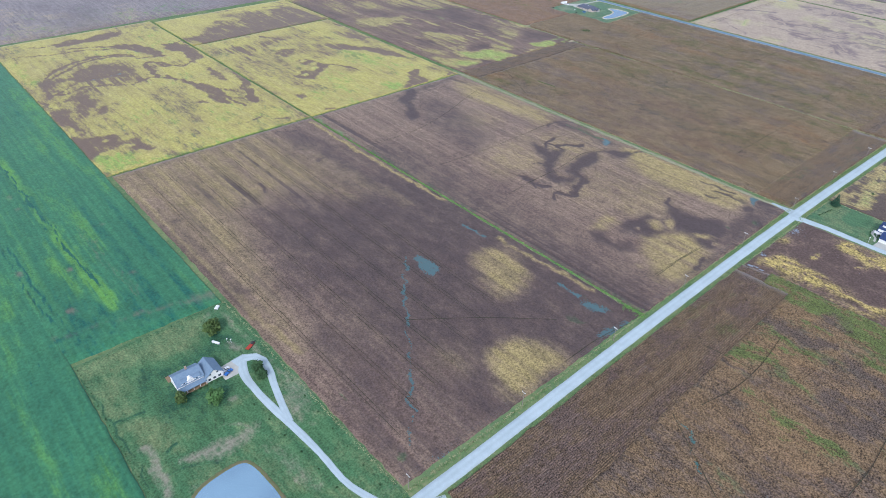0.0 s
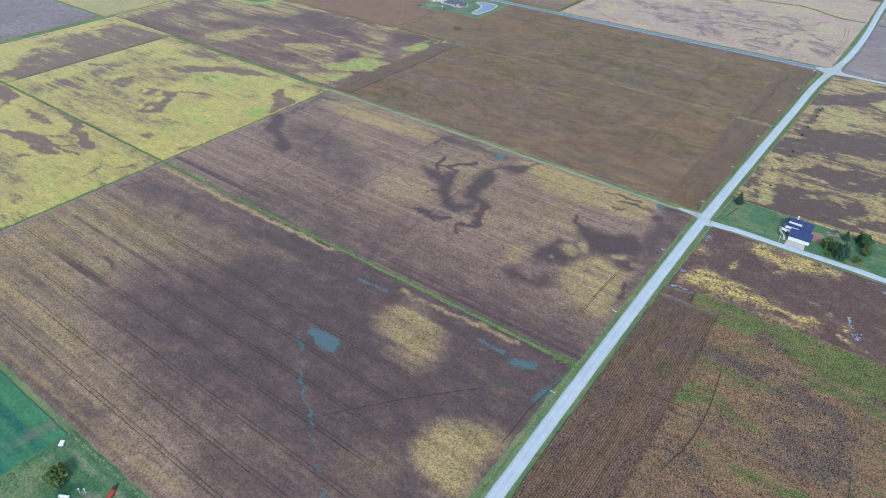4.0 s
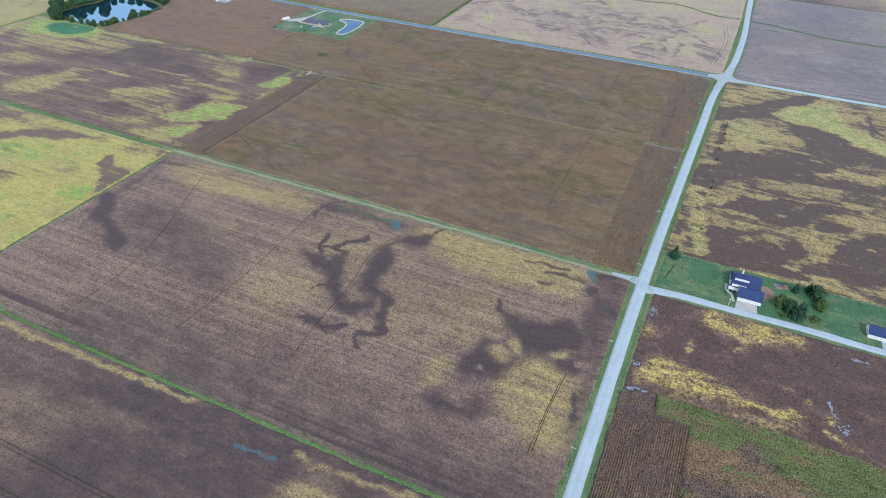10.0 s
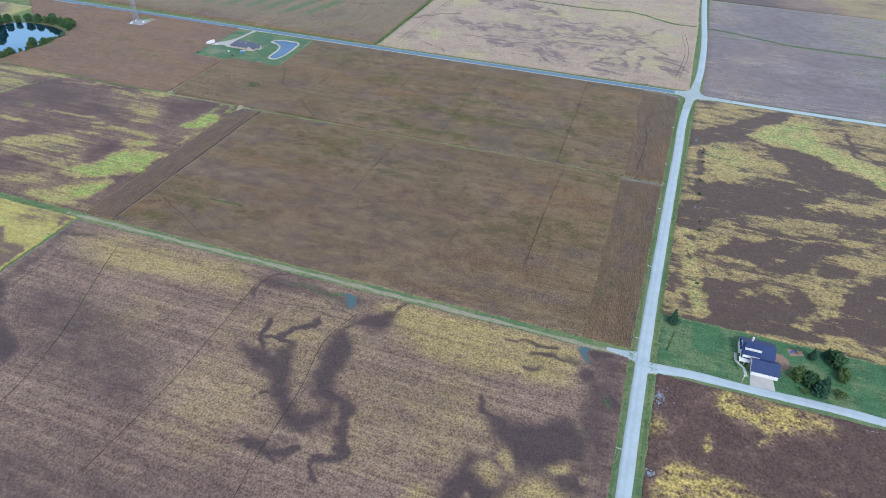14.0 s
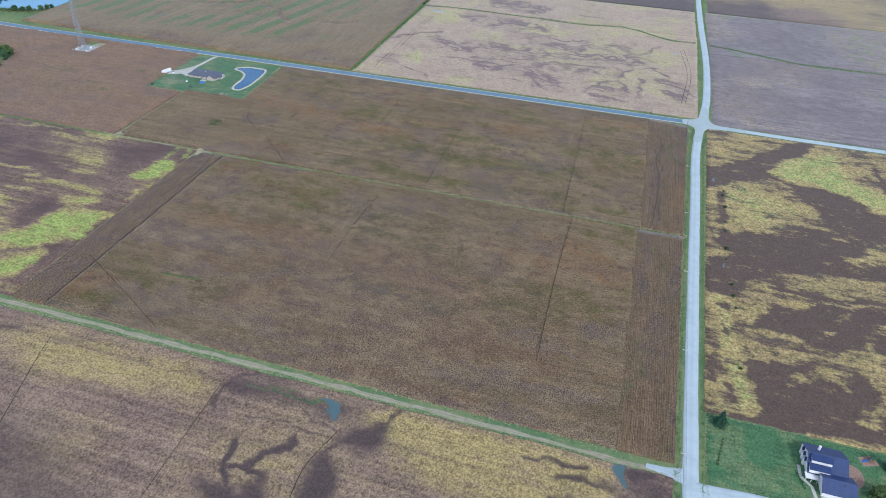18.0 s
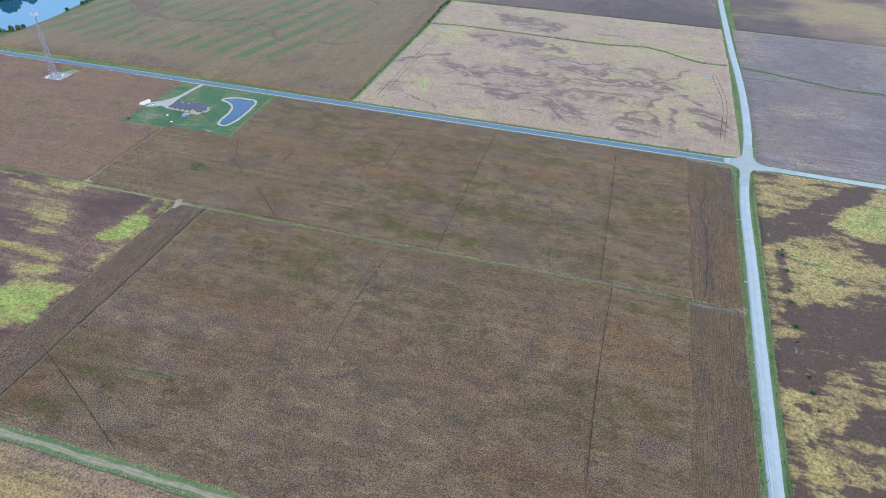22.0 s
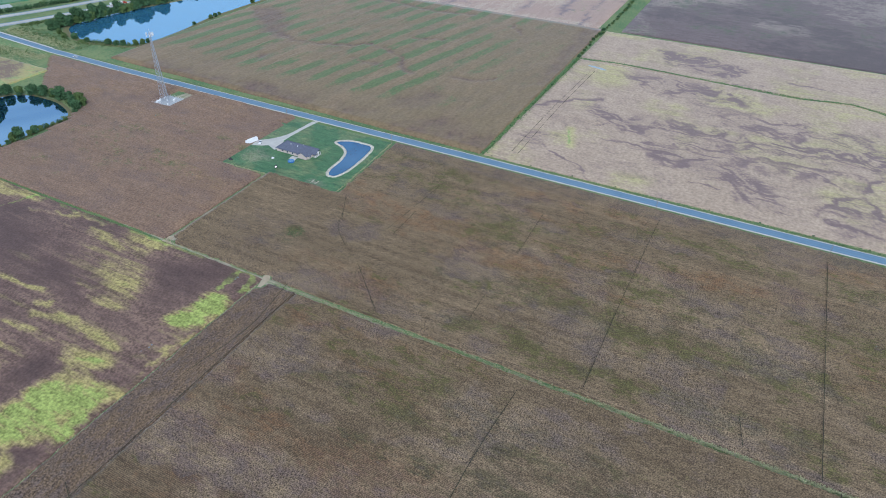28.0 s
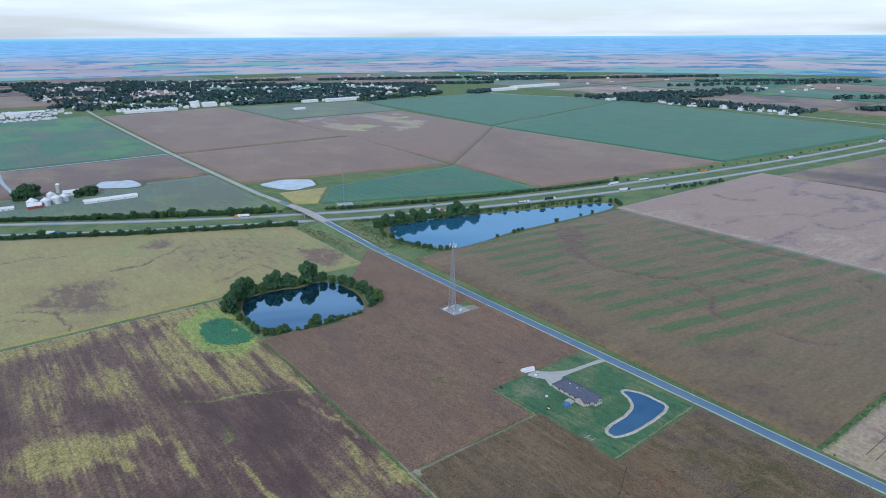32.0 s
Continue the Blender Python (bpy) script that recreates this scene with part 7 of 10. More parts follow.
jv = [(908, 121.5, 0.42)] + [(x, y, 0.36) for x, y in junction] + [(908 + 1.012 * (x - 908), 121.5 + 1.012 * (y - 121.5), 0.1) for x, y in junction]
jn = len(junction)
jf = [(0, 1 + k, 1 + (k + 1) % jn) for k in range(jn)] + [(1 + k, 1 + jn + k, 1 + jn + (k + 1) % jn, 1 + (k + 1) % jn) for k in range(jn)]
tagged(new("road", mesh_from("road", jv, jf, (m_gravel,))), "pale gravel crossing with rounded corners", "crossroads", "", "structure")
HWY_N = [(100, 1640), (420, 1470), (564, 1388), (691, 1306), (837, 1222), (916, 1184), (995, 1147), (1101, 1110), (1210, 1079), (1362, 1045), (1559, 1012), (1889, 973), (2292, 947), (3200, 900), (4600, 840)]
HWY_S = [(60, 1590), (400, 1418), (556, 1330), (679, 1256), (825, 1184), (899, 1150), (976, 1115), (1077, 1079), (1181, 1048), (1325, 1013), (1505, 977), (1816, 937), (2184, 908), (3200, 862), (4600, 800)]
for line, word in ((HWY_N, "westbound"), (HWY_S, "eastbound")):
    tagged(ribbon("road", line, 12.5, 0.3, m_highway, 0.25, 0.0, lengthwise=12), "grey concrete " + word + " highway carriageway", "highway", "", "structure")
tagged(ribbon("track", [(503.5, 140), (505, 300), (505.5, 420), (506, 545)], 2.5, 0.1, m_track, 0.1, 0.9), "worn grassy field track", "track", "", "structure")
tagged(ribbon("track", [(708, 140), (708, 300), (706.5, 420), (706.5, 530), (709, 600), (712, 700)], [2.0, 1.3, 1.3, 4.6, 1.6, 1.0], 0.1, m_track, 0.1, 0.8), "worn dirt track between cornfields", "track", "", "structure")
tagged(ribbon("track", [(709, 614), (740, 615.5), (808, 616)], [5, 1.6, 1.4], 0.1, m_track, 0.1, 0.8), "dirt track from the field corner to the lawn", "track", "", "structure")
tagged(ribbon("driveway", [(124, 128), (107, 136), (95, 160), (93.5, 190), (92, 212), (90.4, 228), (89.5, 246), (91, 262), (94, 270)], [5, 3.6, 3.4, 3.4, 4, 4, 4, 5, 6], 0.16, m_gravel, 0.12, 0.2), "pale gravel driveway up to a farmhouse", "driveway", "", "structure")
tagged(ribbon("driveway", [(92.6, 214), (96, 230), (99, 241), (103, 256), (103, 266), (98, 270.5), (90, 269.5)], [3, 3.6, 3.6, 4, 5, 6, 8], 0.17, m_gravel, 0.12, 0.2), "pale gravel turning loop of the driveway", "driveway", "", "structure")
tagged(ribbon("driveway", [(908, 639), (890, 641), (872, 642.5), (861, 645), (852, 650), (846, 660)], [5, 3.6, 4, 9, 12, 9], 0.16, m_concrete, 0.12, 0.0), "pale concrete driveway widening to a parking apron", "driveway", "", "structure")
tagged(ribbon("driveway", [(504, 141), (504.4, 149), (504.8, 158)], [8, 4, 2.4], 0.2, m_gravel, 0.12, 0.3), "pale gravel entrance of the field track", "driveway", "", "structure")
tagged(ribbon("driveway", [(502, 74), (513, 74)], [13, 11.5], 0.2, m_concrete, 0.1, 0.0, smooth_path=False), "concrete garage apron", "driveway", "", "structure")
tagged(ribbon("driveway", [(80.2, 267), (91, 267.6)], [10.5, 11.5], 0.15, m_concrete, 0.1, 0.0, smooth_path=False), "tan concrete apron beside the farmhouse garage", "driveway", "", "structure")

DITCH_N = [(1176, 482), (1181, 446), (1177, 341), (1173, 260), (1181, 214), (1172, 191), (1158, 170), (1149, 151), (1150, 124)]
DITCH_S = [(1147, 107), (1143, 85), (1130, 48), (1118, 8), (1117, -86), (1117, -400)]
for points in DITCH_N, DITCH_S:
    tagged(ribbon("ditch_bank", points, 2.6, 0.36, m_ground, 0.3, 0.5, seed=3, lengthwise=3), "low grassy bank along a field ditch", "bank", "", "structure")
m_sand = surface("pale_sandy_soil", (0.44, 0.38, 0.28), (0.34, 0.30, 0.21), 0.25, 0.95, 0, 0.1, 0.4, 0.05, 8)
for points, wide in ([(700, 531), (707.5, 532), (712, 534.5)], [2, 4.6, 2.5]), ([(706.5, 610), (709, 615), (714, 616.3)], [3, 7, 3]), ([(703, 146), (708, 141.5), (712, 139)], [3, 5, 3]), ([(708.5, 826), (711, 830), (719, 829)], [2, 4, 2]):
    tagged(ribbon("track", points, wide, 0.14, m_sand, 0.1, 0.5, seed=6, lengthwise=1.0), "bare pale sandy spot where field tracks meet", "track", "", "structure")
m_rut = surface("dark_rut", (0.055, 0.048, 0.040), (0.05, 0.062, 0.036), 0.3, 0.95, 0, 0.1, 0.4, 0.1, 6)
RUTS = [([(557, 514.5), (537, 477), (512, 432)], 1.85), ([(696, 363.5), (652.5, 366), (597.5, 365.5)], 1.85), ([(706.5, 219), (635, 220.5), (553, 219.5)], 1.85),
        ([(885.5, 334.5), (798, 335.5), (712.5, 335)], 1.85), ([(888.5, 229), (776.5, 227.5), (709.5, 226.5)], 1.85), ([(854, 408), (802, 406.5)], 1.85),
        ([(815, 488), (784, 487.5)], 1.85), ([(745.5, 490.5), (712, 456)], 1.85), ([(866, 162.5), (845, 157.5), (822.5, 162), (784.5, 159), (713, 162.5)], 1.85),
        ([(756, 408), (732, 407)], 1.85), ([(729.5, 263), (712.5, 259.5)], 1.85), ([(789, 531.5), (773.5, 524.5), (757.5, 508)], 1.85),
        ([(708.5, 516), (669, 511), (628.5, 516.5)], 1.85), ([(853.5, 489.5), (786.5, 494)], 1.85), ([(811, 543.5), (781.5, 527)], 1.85),
        ([(403, 161), (375, 162.5), (346, 162.5)], 0.5), ([(397.5, 162.5), (371, 163.5), (343.5, 164)], 0.5),
        ([(478, 305), (456.5, 311), (416.5, 307), (367.5, 305.5), (344.5, 303)], 0.5), ([(493, 375.5), (451, 374), (392.5, 373), (339, 376.5)], 0.5),
        ([(187.5, 236.5), (226.5, 206.5), (259, 177)], 0.5), ([(235, 150), (265.5, 149.5), (289, 146)], 0.5),
        ([(264.5, 81), (290, 75.5), (314.5, 74.5), (350, 78)], 1.45), ([(267, 6.5), (292.5, 5.5), (317.5, 7)], 1.45), ([(247.5, 88), (237, 73), (219, 47)], 1.45),
        ([(308, 104), (311, 74.5)], 1.45), ([(511, 507.3), (704, 507.3)], 1.85), ([(306, 446), (363, 445), (488, 484)], 0.52), ([(838, 680), (832, 684)], 1.95),
        ([(1112.5, 141.5), (1043, 134.5), (947, 141.5)], 0.2), ([(1114, 137), (1044.5, 130.5), (948.5, 137.5)], 0.2), ([(1146, 457.5), (1026.5, 460), (933, 459)], 0.2), ([(1144.5, 461.5), (1024.5, 465), (935, 465)], 0.2)]
TRAMLINES = [([(x + o, 170 + 7 * k), (x + o, 527)], 0.5) for k, x in enumerate((131, 149, 167, 186, 204, 223, 241)) for o in (-1.1, 1.1)]
for points, high in RUTS + TRAMLINES:
    tagged(ribbon("rut", points, 0.27 if high > 1.5 else 0.16 if high == 0.5 and len(points) == 2 else 0.3, high + (0.62 if high > 1.5 else 0.45 if high > 1 else 0.22), m_rut, 0.05, 0.07, skirt=0.02, seed=int(points[0][0]), lengthwise=2.5), "dark wheel rut through the crop", "rut", "", "structure")
for points, high in ([(556, 459), (558, 434)], 1.9), ([(494, 352), (495, 336), (493, 318)], 0.45), ([(700, 300), (706, 250)], 0.5):
    tagged(ribbon("weed_strip", points, 0.7, high + (0.3 if high > 1 else 0), m_leaf_olive, 0.3, 0.3, seed=9, lengthwise=1.5), "thin strip of dark green weeds in the crop", "weeds", "", "structure")

tagged(ribbon("driveway", [(860, 646), (852, 641), (849, 634)], [10, 12, 11], 0.17, m_concrete, 0.12, 0.0), "pale concrete apron before the garage doors", "driveway", "", "structure")

# ---------------------------------------------------------------- ponds
def pond(label, points, mat, rim=None, rim_label="", inner=1.0, outer=3.0, high=0.6, z=0.2):
    loop = outline(points, 10)
    tagged(sheet("water", loop, z, mat), label, "pond", "", "structure")
    if rim:
        bank("bank", loop, inner, outer, high, rim, rim_label)


m_bank = surface("muddy_bank", (0.17, 0.15, 0.09), (0.12, 0.15, 0.06), 0.2)
pond("calm farm pond reflecting the sky", [(33, 198), (37, 203.5), (44, 206.5), (55.5, 207.5), (62, 206.5), (65, 202), (66.3, 191), (66.5, 176), (62, 150), (44, 146), (34, 172)], water_material("silvery_pond_water", (0.15, 0.21, 0.26), 0.05), m_bank, "bare earth bank of the farm pond", 1, 2.2, 0.3)
pond("deep blue kinked garden pond", [(880, 599.5), (886, 591), (887, 579), (885, 569.5), (868, 566), (846, 565.3), (833, 568), (832, 574), (840, 577), (855, 578), (868, 582), (875.5, 590)], water_material("garden_pond_water", (0.016, 0.07, 0.15), 0.025, 2.6), m_rock, "pale stone rim of the garden pond", 0.8, 2.6, 0.7)
pond("dark pond enclosed by trees", [(714, 882), (720, 909), (730, 928), (746, 932), (766, 931), (784, 925), (808, 926), (819, 911), (822, 892), (820, 866), (807, 838), (782, 835), (752, 834), (732, 839), (716, 864)], water_material("dark_pond_water", (0.008, 0.026, 0.055), 0.012), m_bank, "grassy bank of the tree-lined pond", 1, 3.5, 0.4)
pond("long blue lake beside the highway", [(952, 1000), (958, 968), (972, 934), (1030, 930), (1090, 938), (1180, 935), (1275, 936), (1302, 955), (1280, 974), (1195, 1000), (1104, 1032), (1024, 1056), (975, 1052)], m_water, m_bank, "grassy bank of the lake", 1, 7, 0.6)
pond("milky pond beyond the highway", [(940, 1408), (962, 1419), (988, 1424), (1012, 1408), (1026, 1394), (1020, 1366), (1012, 1348), (990, 1341), (968, 1337), (952, 1360)], m_water_pale, m_bank, "earth bank of the milky pond", 1, 6, 1.0)
pond("milky pond by the farmyard", [(713, 1555), (728, 1600), (752, 1590), (772, 1586), (778, 1540), (768, 1520), (740, 1530)], m_water_pale, m_bank, "earth bank of the farmyard pond", 1, 6, 1.2, 0.95)

# ---------------------------------------------------------------- building blocks


class Shape:
    """Collects boxes, prisms and tubes into one mesh."""

    def __init__(self):
        self.v, self.f = [], []

    def add(self, verts, faces):
        o = len(self.v)
        self.v += [tuple(p) for p in verts]
        self.f += [tuple(o + k for k in f) for f in faces]
        return self

    def box(self, x0, y0, z0, x1, y1, z1, inset=0.0):
        i = inset
        return self.add([(x0, y0, z0), (x1, y0, z0), (x1, y1, z0), (x0, y1, z0), (x0 + i, y0 + i, z1), (x1 - i, y0 + i, z1), (x1 - i, y1 - i, z1), (x0 + i, y1 - i, z1)],
                        [(3, 2, 1, 0), (4, 5, 6, 7), (0, 1, 5, 4), (1, 2, 6, 5), (2, 3, 7, 6), (3, 0, 4, 7)])

    def tube(self, a, b, r0, r1=None, sides=8):
        r1 = r0 if r1 is None else r1
        a, b = Vector(a), Vector(b)
        d = (b - a).normalized()
        u = d.orthogonal().normalized()
        w = d.cross(u)
        ring = [(math.cos(2 * math.pi * k / sides), math.sin(2 * math.pi * k / sides)) for k in range(sides)]
        vs = [a + (u * c + w * s) * r0 for c, s in ring] + [b + (u * c + w * s) * r1 for c, s in ring]
        fs = [(k, (k + 1) % sides, sides + (k + 1) % sides, sides + k) for k in range(sides)]
        return self.add(vs, fs + [tuple(reversed(range(sides))), tuple(range(sides, 2 * sides))])

    def gable_roof(self, x0, y0, x1, y1, eave, ridge, over=0.5, thick=0.25, along="x"):
        """Two sloped slabs over a rectangle, ridge along x or y."""
        if along == "x":
            my = (y0 + y1) / 2
            drop = over * (ridge - eave) / (my - y0)
            for ya, yb in ((y0 - over, my), (y1 + over, my)):
                self.add([(x0 - over, ya, eave - drop), (x1 + over, ya, eave - drop), (x1 + over, yb, ridge), (x0 - over, yb, ridge),
                          (x0 - over, ya, eave - drop + thick), (x1 + over, ya, eave - drop + thick), (x1 + over, yb, ridge + thick), (x0 - over, yb, ridge + thick)],
                         [(3, 2, 1, 0), (4, 5, 6, 7), (0, 1, 5, 4), (1, 2, 6, 5), (2, 3, 7, 6), (3, 0, 4, 7)])
        else:
            mx = (x0 + x1) / 2
            drop = over * (ridge - eave) / (mx - x0)
            for xa, xb in ((x0 - over, mx), (x1 + over, mx)):
                self.add([(xa, y0 - over, eave - drop), (xa, y1 + over, eave - drop), (xb, y1 + over, ridge), (xb, y0 - over, ridge),
                          (xa, y0 - over, eave - drop + thick), (xa, y1 + over, eave - drop + thick), (xb, y1 + over, ridge + thick), (xb, y0 - over, ridge + thick)],
                         [(3, 2, 1, 0), (4, 5, 6, 7), (0, 1, 5, 4), (1, 2, 6, 5), (2, 3, 7, 6), (3, 0, 4, 7)])
        return self

    def gable_walls(self, x0, y0, x1, y1, eave, ridge, along="x", z0=0.0):
        """A walled block that closes up under a gable roof."""
        if along == "x":
            my = (y0 + y1) / 2
            return self.add([(x0, y0, z0), (x1, y0, z0), (x1, y1, z0), (x0, y1, z0), (x0, y0, eave), (x1, y0, eave), (x1, y1, eave), (x0, y1, eave), (x0, my, ridge), (x1, my, ridge)],
                            [(3, 2, 1, 0), (0, 1, 5, 4), (2, 3, 7, 6), (1, 2, 6, 9, 5), (3, 0, 4, 8, 7), (4, 5, 9, 8), (6, 7, 8, 9)])
        mx = (x0 + x1) / 2
        return self.add([(x0, y0, z0), (x1, y0, z0), (x1, y1, z0), (x0, y1, z0), (x0, y0, eave), (x1, y0, eave), (x1, y1, eave), (x0, y1, eave), (mx, y0, ridge), (mx, y1, ridge)],
                        [(3, 2, 1, 0), (1, 2, 6, 5), (3, 0, 4, 7), (0, 1, 5, 8, 4), (2, 3, 7, 9, 6), (5, 6, 9, 8), (7, 4, 8, 9)])

    def hip_roof(self, x0, y0, x1, y1, eave, ridge, over=0.5, thick=0.2):
        x0, y0, x1, y1 = x0 - over, y0 - over, x1 + over, y1 + over
        if x1 - x0 > y1 - y0:
            h = (y1 - y0) / 2
            a, b = (x0 + h, (y0 + y1) / 2, ridge), (x1 - h, (y0 + y1) / 2, ridge)
            faces = [(0, 1, 9, 8), (1, 2, 9), (2, 3, 8, 9), (3, 0, 8)]
        else:
            h = (x1 - x0) / 2
            a, b = ((x0 + x1) / 2, y0 + h, ridge), ((x0 + x1) / 2, y1 - h, ridge)
            faces = [(0, 1, 8), (1, 2, 9, 8), (2, 3, 9), (3, 0, 8, 9)]
        vs = [(x0, y0, eave), (x1, y0, eave), (x1, y1, eave), (x0, y1, eave), (x0, y0, eave - thick), (x1, y0, eave - thick), (x1, y1, eave - thick), (x0, y1, eave - thick), a, b]
        return self.add(vs, faces + [(7, 6, 5, 4), (4, 5, 1, 0), (5, 6, 2, 1), (6, 7, 3, 2), (7, 4, 0, 3)])

    def mesh(self, name, mat, smooth=False):
        return mesh_from(name, self.v, self.f, (mat,), smooth)


def thing(name, label, category, at=(0, 0, 0), turn=0.0, group=""):
    ob = tagged(new(name), label, category, group)
    ob.empty_display_size = 0.5
    ob.matrix_basis = pose(*at, 0, 0, turn)
    return ob


def part(name, shape, mat, parent, label="", smooth=False):
    data = shape.mesh(name, mat, smooth) if isinstance(shape, Shape) else shape
    ob = new(name, data)
    ob.parent = parent
    if label:
        ob["label"] = label
    return ob


# ---------------------------------------------------------------- materials of things
m_siding = surface("white_siding", (0.86, 0.86, 0.87), (0.80, 0.80, 0.82), 0.6, 0.6, 0, 0.3, 0.3, 0.02, 3, (0.2, 0.2, 6))
m_shingle_blue = surface("slate_blue_shingles", (0.16, 0.235, 0.335), (0.195, 0.275, 0.375), 0.7, 0.8, 0, 0.25, 0.4, 0.03, 9)
m_shingle_navy = surface("navy_metal_roof", (0.022, 0.045, 0.135), (0.032, 0.06, 0.165), 0.4, 0.5, 0, 0.4, 0.2, 0.02, 9)
m_shingle_grey = surface("charcoal_shingles", (0.095, 0.11, 0.155), (0.13, 0.145, 0.195), 0.7, 0.85, 0, 0.2, 0.4, 0.03, 9)
m_pale_brick = surface("pale_brick", (0.56, 0.49, 0.45), (0.48, 0.41, 0.37), 1.5, 0.9, 0, 0.15, 0.4, 0.02, 8)
m_brick = surface("tan_brick", (0.44, 0.34, 0.27), (0.36, 0.27, 0.21), 1.5, 0.9, 0, 0.15, 0.4, 0.02, 8)
m_white_metal = surface("white_metal", (0.78, 0.80, 0.82), (0.70, 0.72, 0.75), 0.3, 0.45, 0.0, 0.4, 0.1, 0.01, 9)
m_glass = surface("window_glass", (0.04, 0.06, 0.09), (0.06, 0.09, 0.13), 1.0, 0.08, 0, 0.5, 0)
m_dark = surface("dark_trim", (0.05, 0.05, 0.055), (0.035, 0.035, 0.04), 1.0, 0.6)
m_wood = surface("weathered_deck_wood", (0.32, 0.23, 0.15), (0.24, 0.17, 0.11), 1.5, 0.85, 0, 0.2, 0.3, 0.02, 6)
m_red = surface("red_paint", (0.42, 0.06, 0.04), (0.34, 0.05, 0.035), 0.7, 0.5)
m_orange = surface("orange_paint", (0.75, 0.30, 0.04), (0.65, 0.26, 0.04), 0.7, 0.45)
m_blue = surface("bright_blue_plastic", (0.03, 0.13, 0.42), (0.04, 0.17, 0.5), 0.7, 0.4)
m_paver = surface("reddish_pavers", (0.30, 0.19, 0.16), (0.36, 0.24, 0.2), 0.9, 0.9, 0, 0.15, 0.4, 0.02, 6)
m_rubber = surface("tyre_rubber", (0.03, 0.03, 0.032), (0.045, 0.045, 0.045), 2.0, 0.85)
m_pale_gravel = surface("pad_gravel", (0.42, 0.46, 0.48), (0.36, 0.38, 0.40), 0.4, 0.95, 0, 0.1, 0.5, 0.05, 8)


def window(parent, x, y, z, w, h, face):
    """A framed pane on a wall; face: the wall's outward side, one of -x +x -y +y."""
    d = 0.06 if face[0] == "+" else -0.06
    frame_shape, pane_shape = Shape(), Shape()
    if face[1] == "y":
        for a, b, c, e in ((x - w / 2 - 0.1, z - 0.1, x + w / 2 + 0.1, z), (x - w / 2 - 0.1, z + h, x + w / 2 + 0.1, z + h + 0.1), (x - w / 2 - 0.1, z, x - w / 2, z + h), (x + w / 2, z, x + w / 2 + 0.1, z + h)):
            frame_shape.box(a, min(y, y + d), b, c, max(y, y + d), e)
        pane_shape.box(x - w / 2, min(y, y + d / 2), z, x + w / 2, max(y, y + d / 2), z + h)
    else:
        for a, b, c, e in ((y - w / 2 - 0.1, z - 0.1, y + w / 2 + 0.1, z), (y - w / 2 - 0.1, z + h, y + w / 2 + 0.1, z + h + 0.1), (y - w / 2 - 0.1, z, y - w / 2, z + h), (y + w / 2, z, y + w / 2 + 0.1, z + h)):
            frame_shape.box(min(x, x + d), a, b, max(x, x + d), c, e)
        pane_shape.box(min(x, x + d / 2), y - w / 2, z, max(x, x + d / 2), y + w / 2, z + h)
    ob = part("window", frame_shape, m_paint_white, parent)
    part("pane", pane_shape, m_glass, ob)
    return ob


def slab_door(parent, x, y, w, h, face, mat, name="door", label=""):
    d = 0.08 if face[0] == "+" else -0.08
    s = Shape()
    if face[1] == "y":
        s.box(x - w / 2, min(y, y + d), 0.1, x + w / 2, max(y, y + d), h)
        for k in range(1, 4):
            s.box(x - w / 2 + 0.1, min(y, y + d * 1.4), h * k / 4 - 0.04, x + w / 2 - 0.1, max(y, y + d * 1.4), h * k / 4 + 0.04)
    else:
        s.box(min(x, x + d), y - w / 2, 0.1, max(x, x + d), y + w / 2, h)
        for k in range(1, 4):
            s.box(min(x, x + d * 1.4), y - w / 2 + 0.1, h * k / 4 - 0.04, max(x, x + d * 1.4), y + w / 2 - 0.1, h * k / 4 + 0.04)
    return part(name, s, mat, parent, label)


# ---------------------------------------------------------------- trees


def leaf_cloud(seed, blobs, leaves, size, droop=0.3):
    """Many small leaf clumps spread over the skins of a few uneven lumps."""
    rng = np.random.RandomState(seed)
    b = np.array(blobs, float)
    weight = (b[:, 3] * b[:, 4]) ** 1.2
    pick = rng.choice(len(b), leaves, p=weight / weight.sum())
    d = rng.normal(size=(leaves, 3))
    d /= np.linalg.norm(d, axis=1)[:, None]
    rad = 0.62 + 0.45 * rng.rand(leaves)
    c = b[pick, :3] + d * rad[:, None] * np.stack([b[pick, 3], b[pick, 3], b[pick, 4]], -1)
    n = d + 0.7 * rng.normal(size=(leaves, 3)) + [0, 0, 0.4]
    n /= np.linalg.norm(n, axis=1)[:, None]
    u = np.cross(n, rng.normal(size=(leaves, 3)))
    u /= np.linalg.norm(u, axis=1)[:, None]
    w = np.cross(n, u)
    s = size * (0.6 + 0.8 * rng.rand(leaves))[:, None]
    quad = np.stack([c - u * s, c - w * s * 0.7 - n * s * droop, c + u * s, c + w * s * 0.7 - n * s * droop], 1).reshape(-1, 3)
    i = np.arange(leaves) * 4
    faces = np.concatenate([np.stack([i, i + 1, i + 2], -1), np.stack([i, i + 2, i + 3], -1)])
    return quad, faces


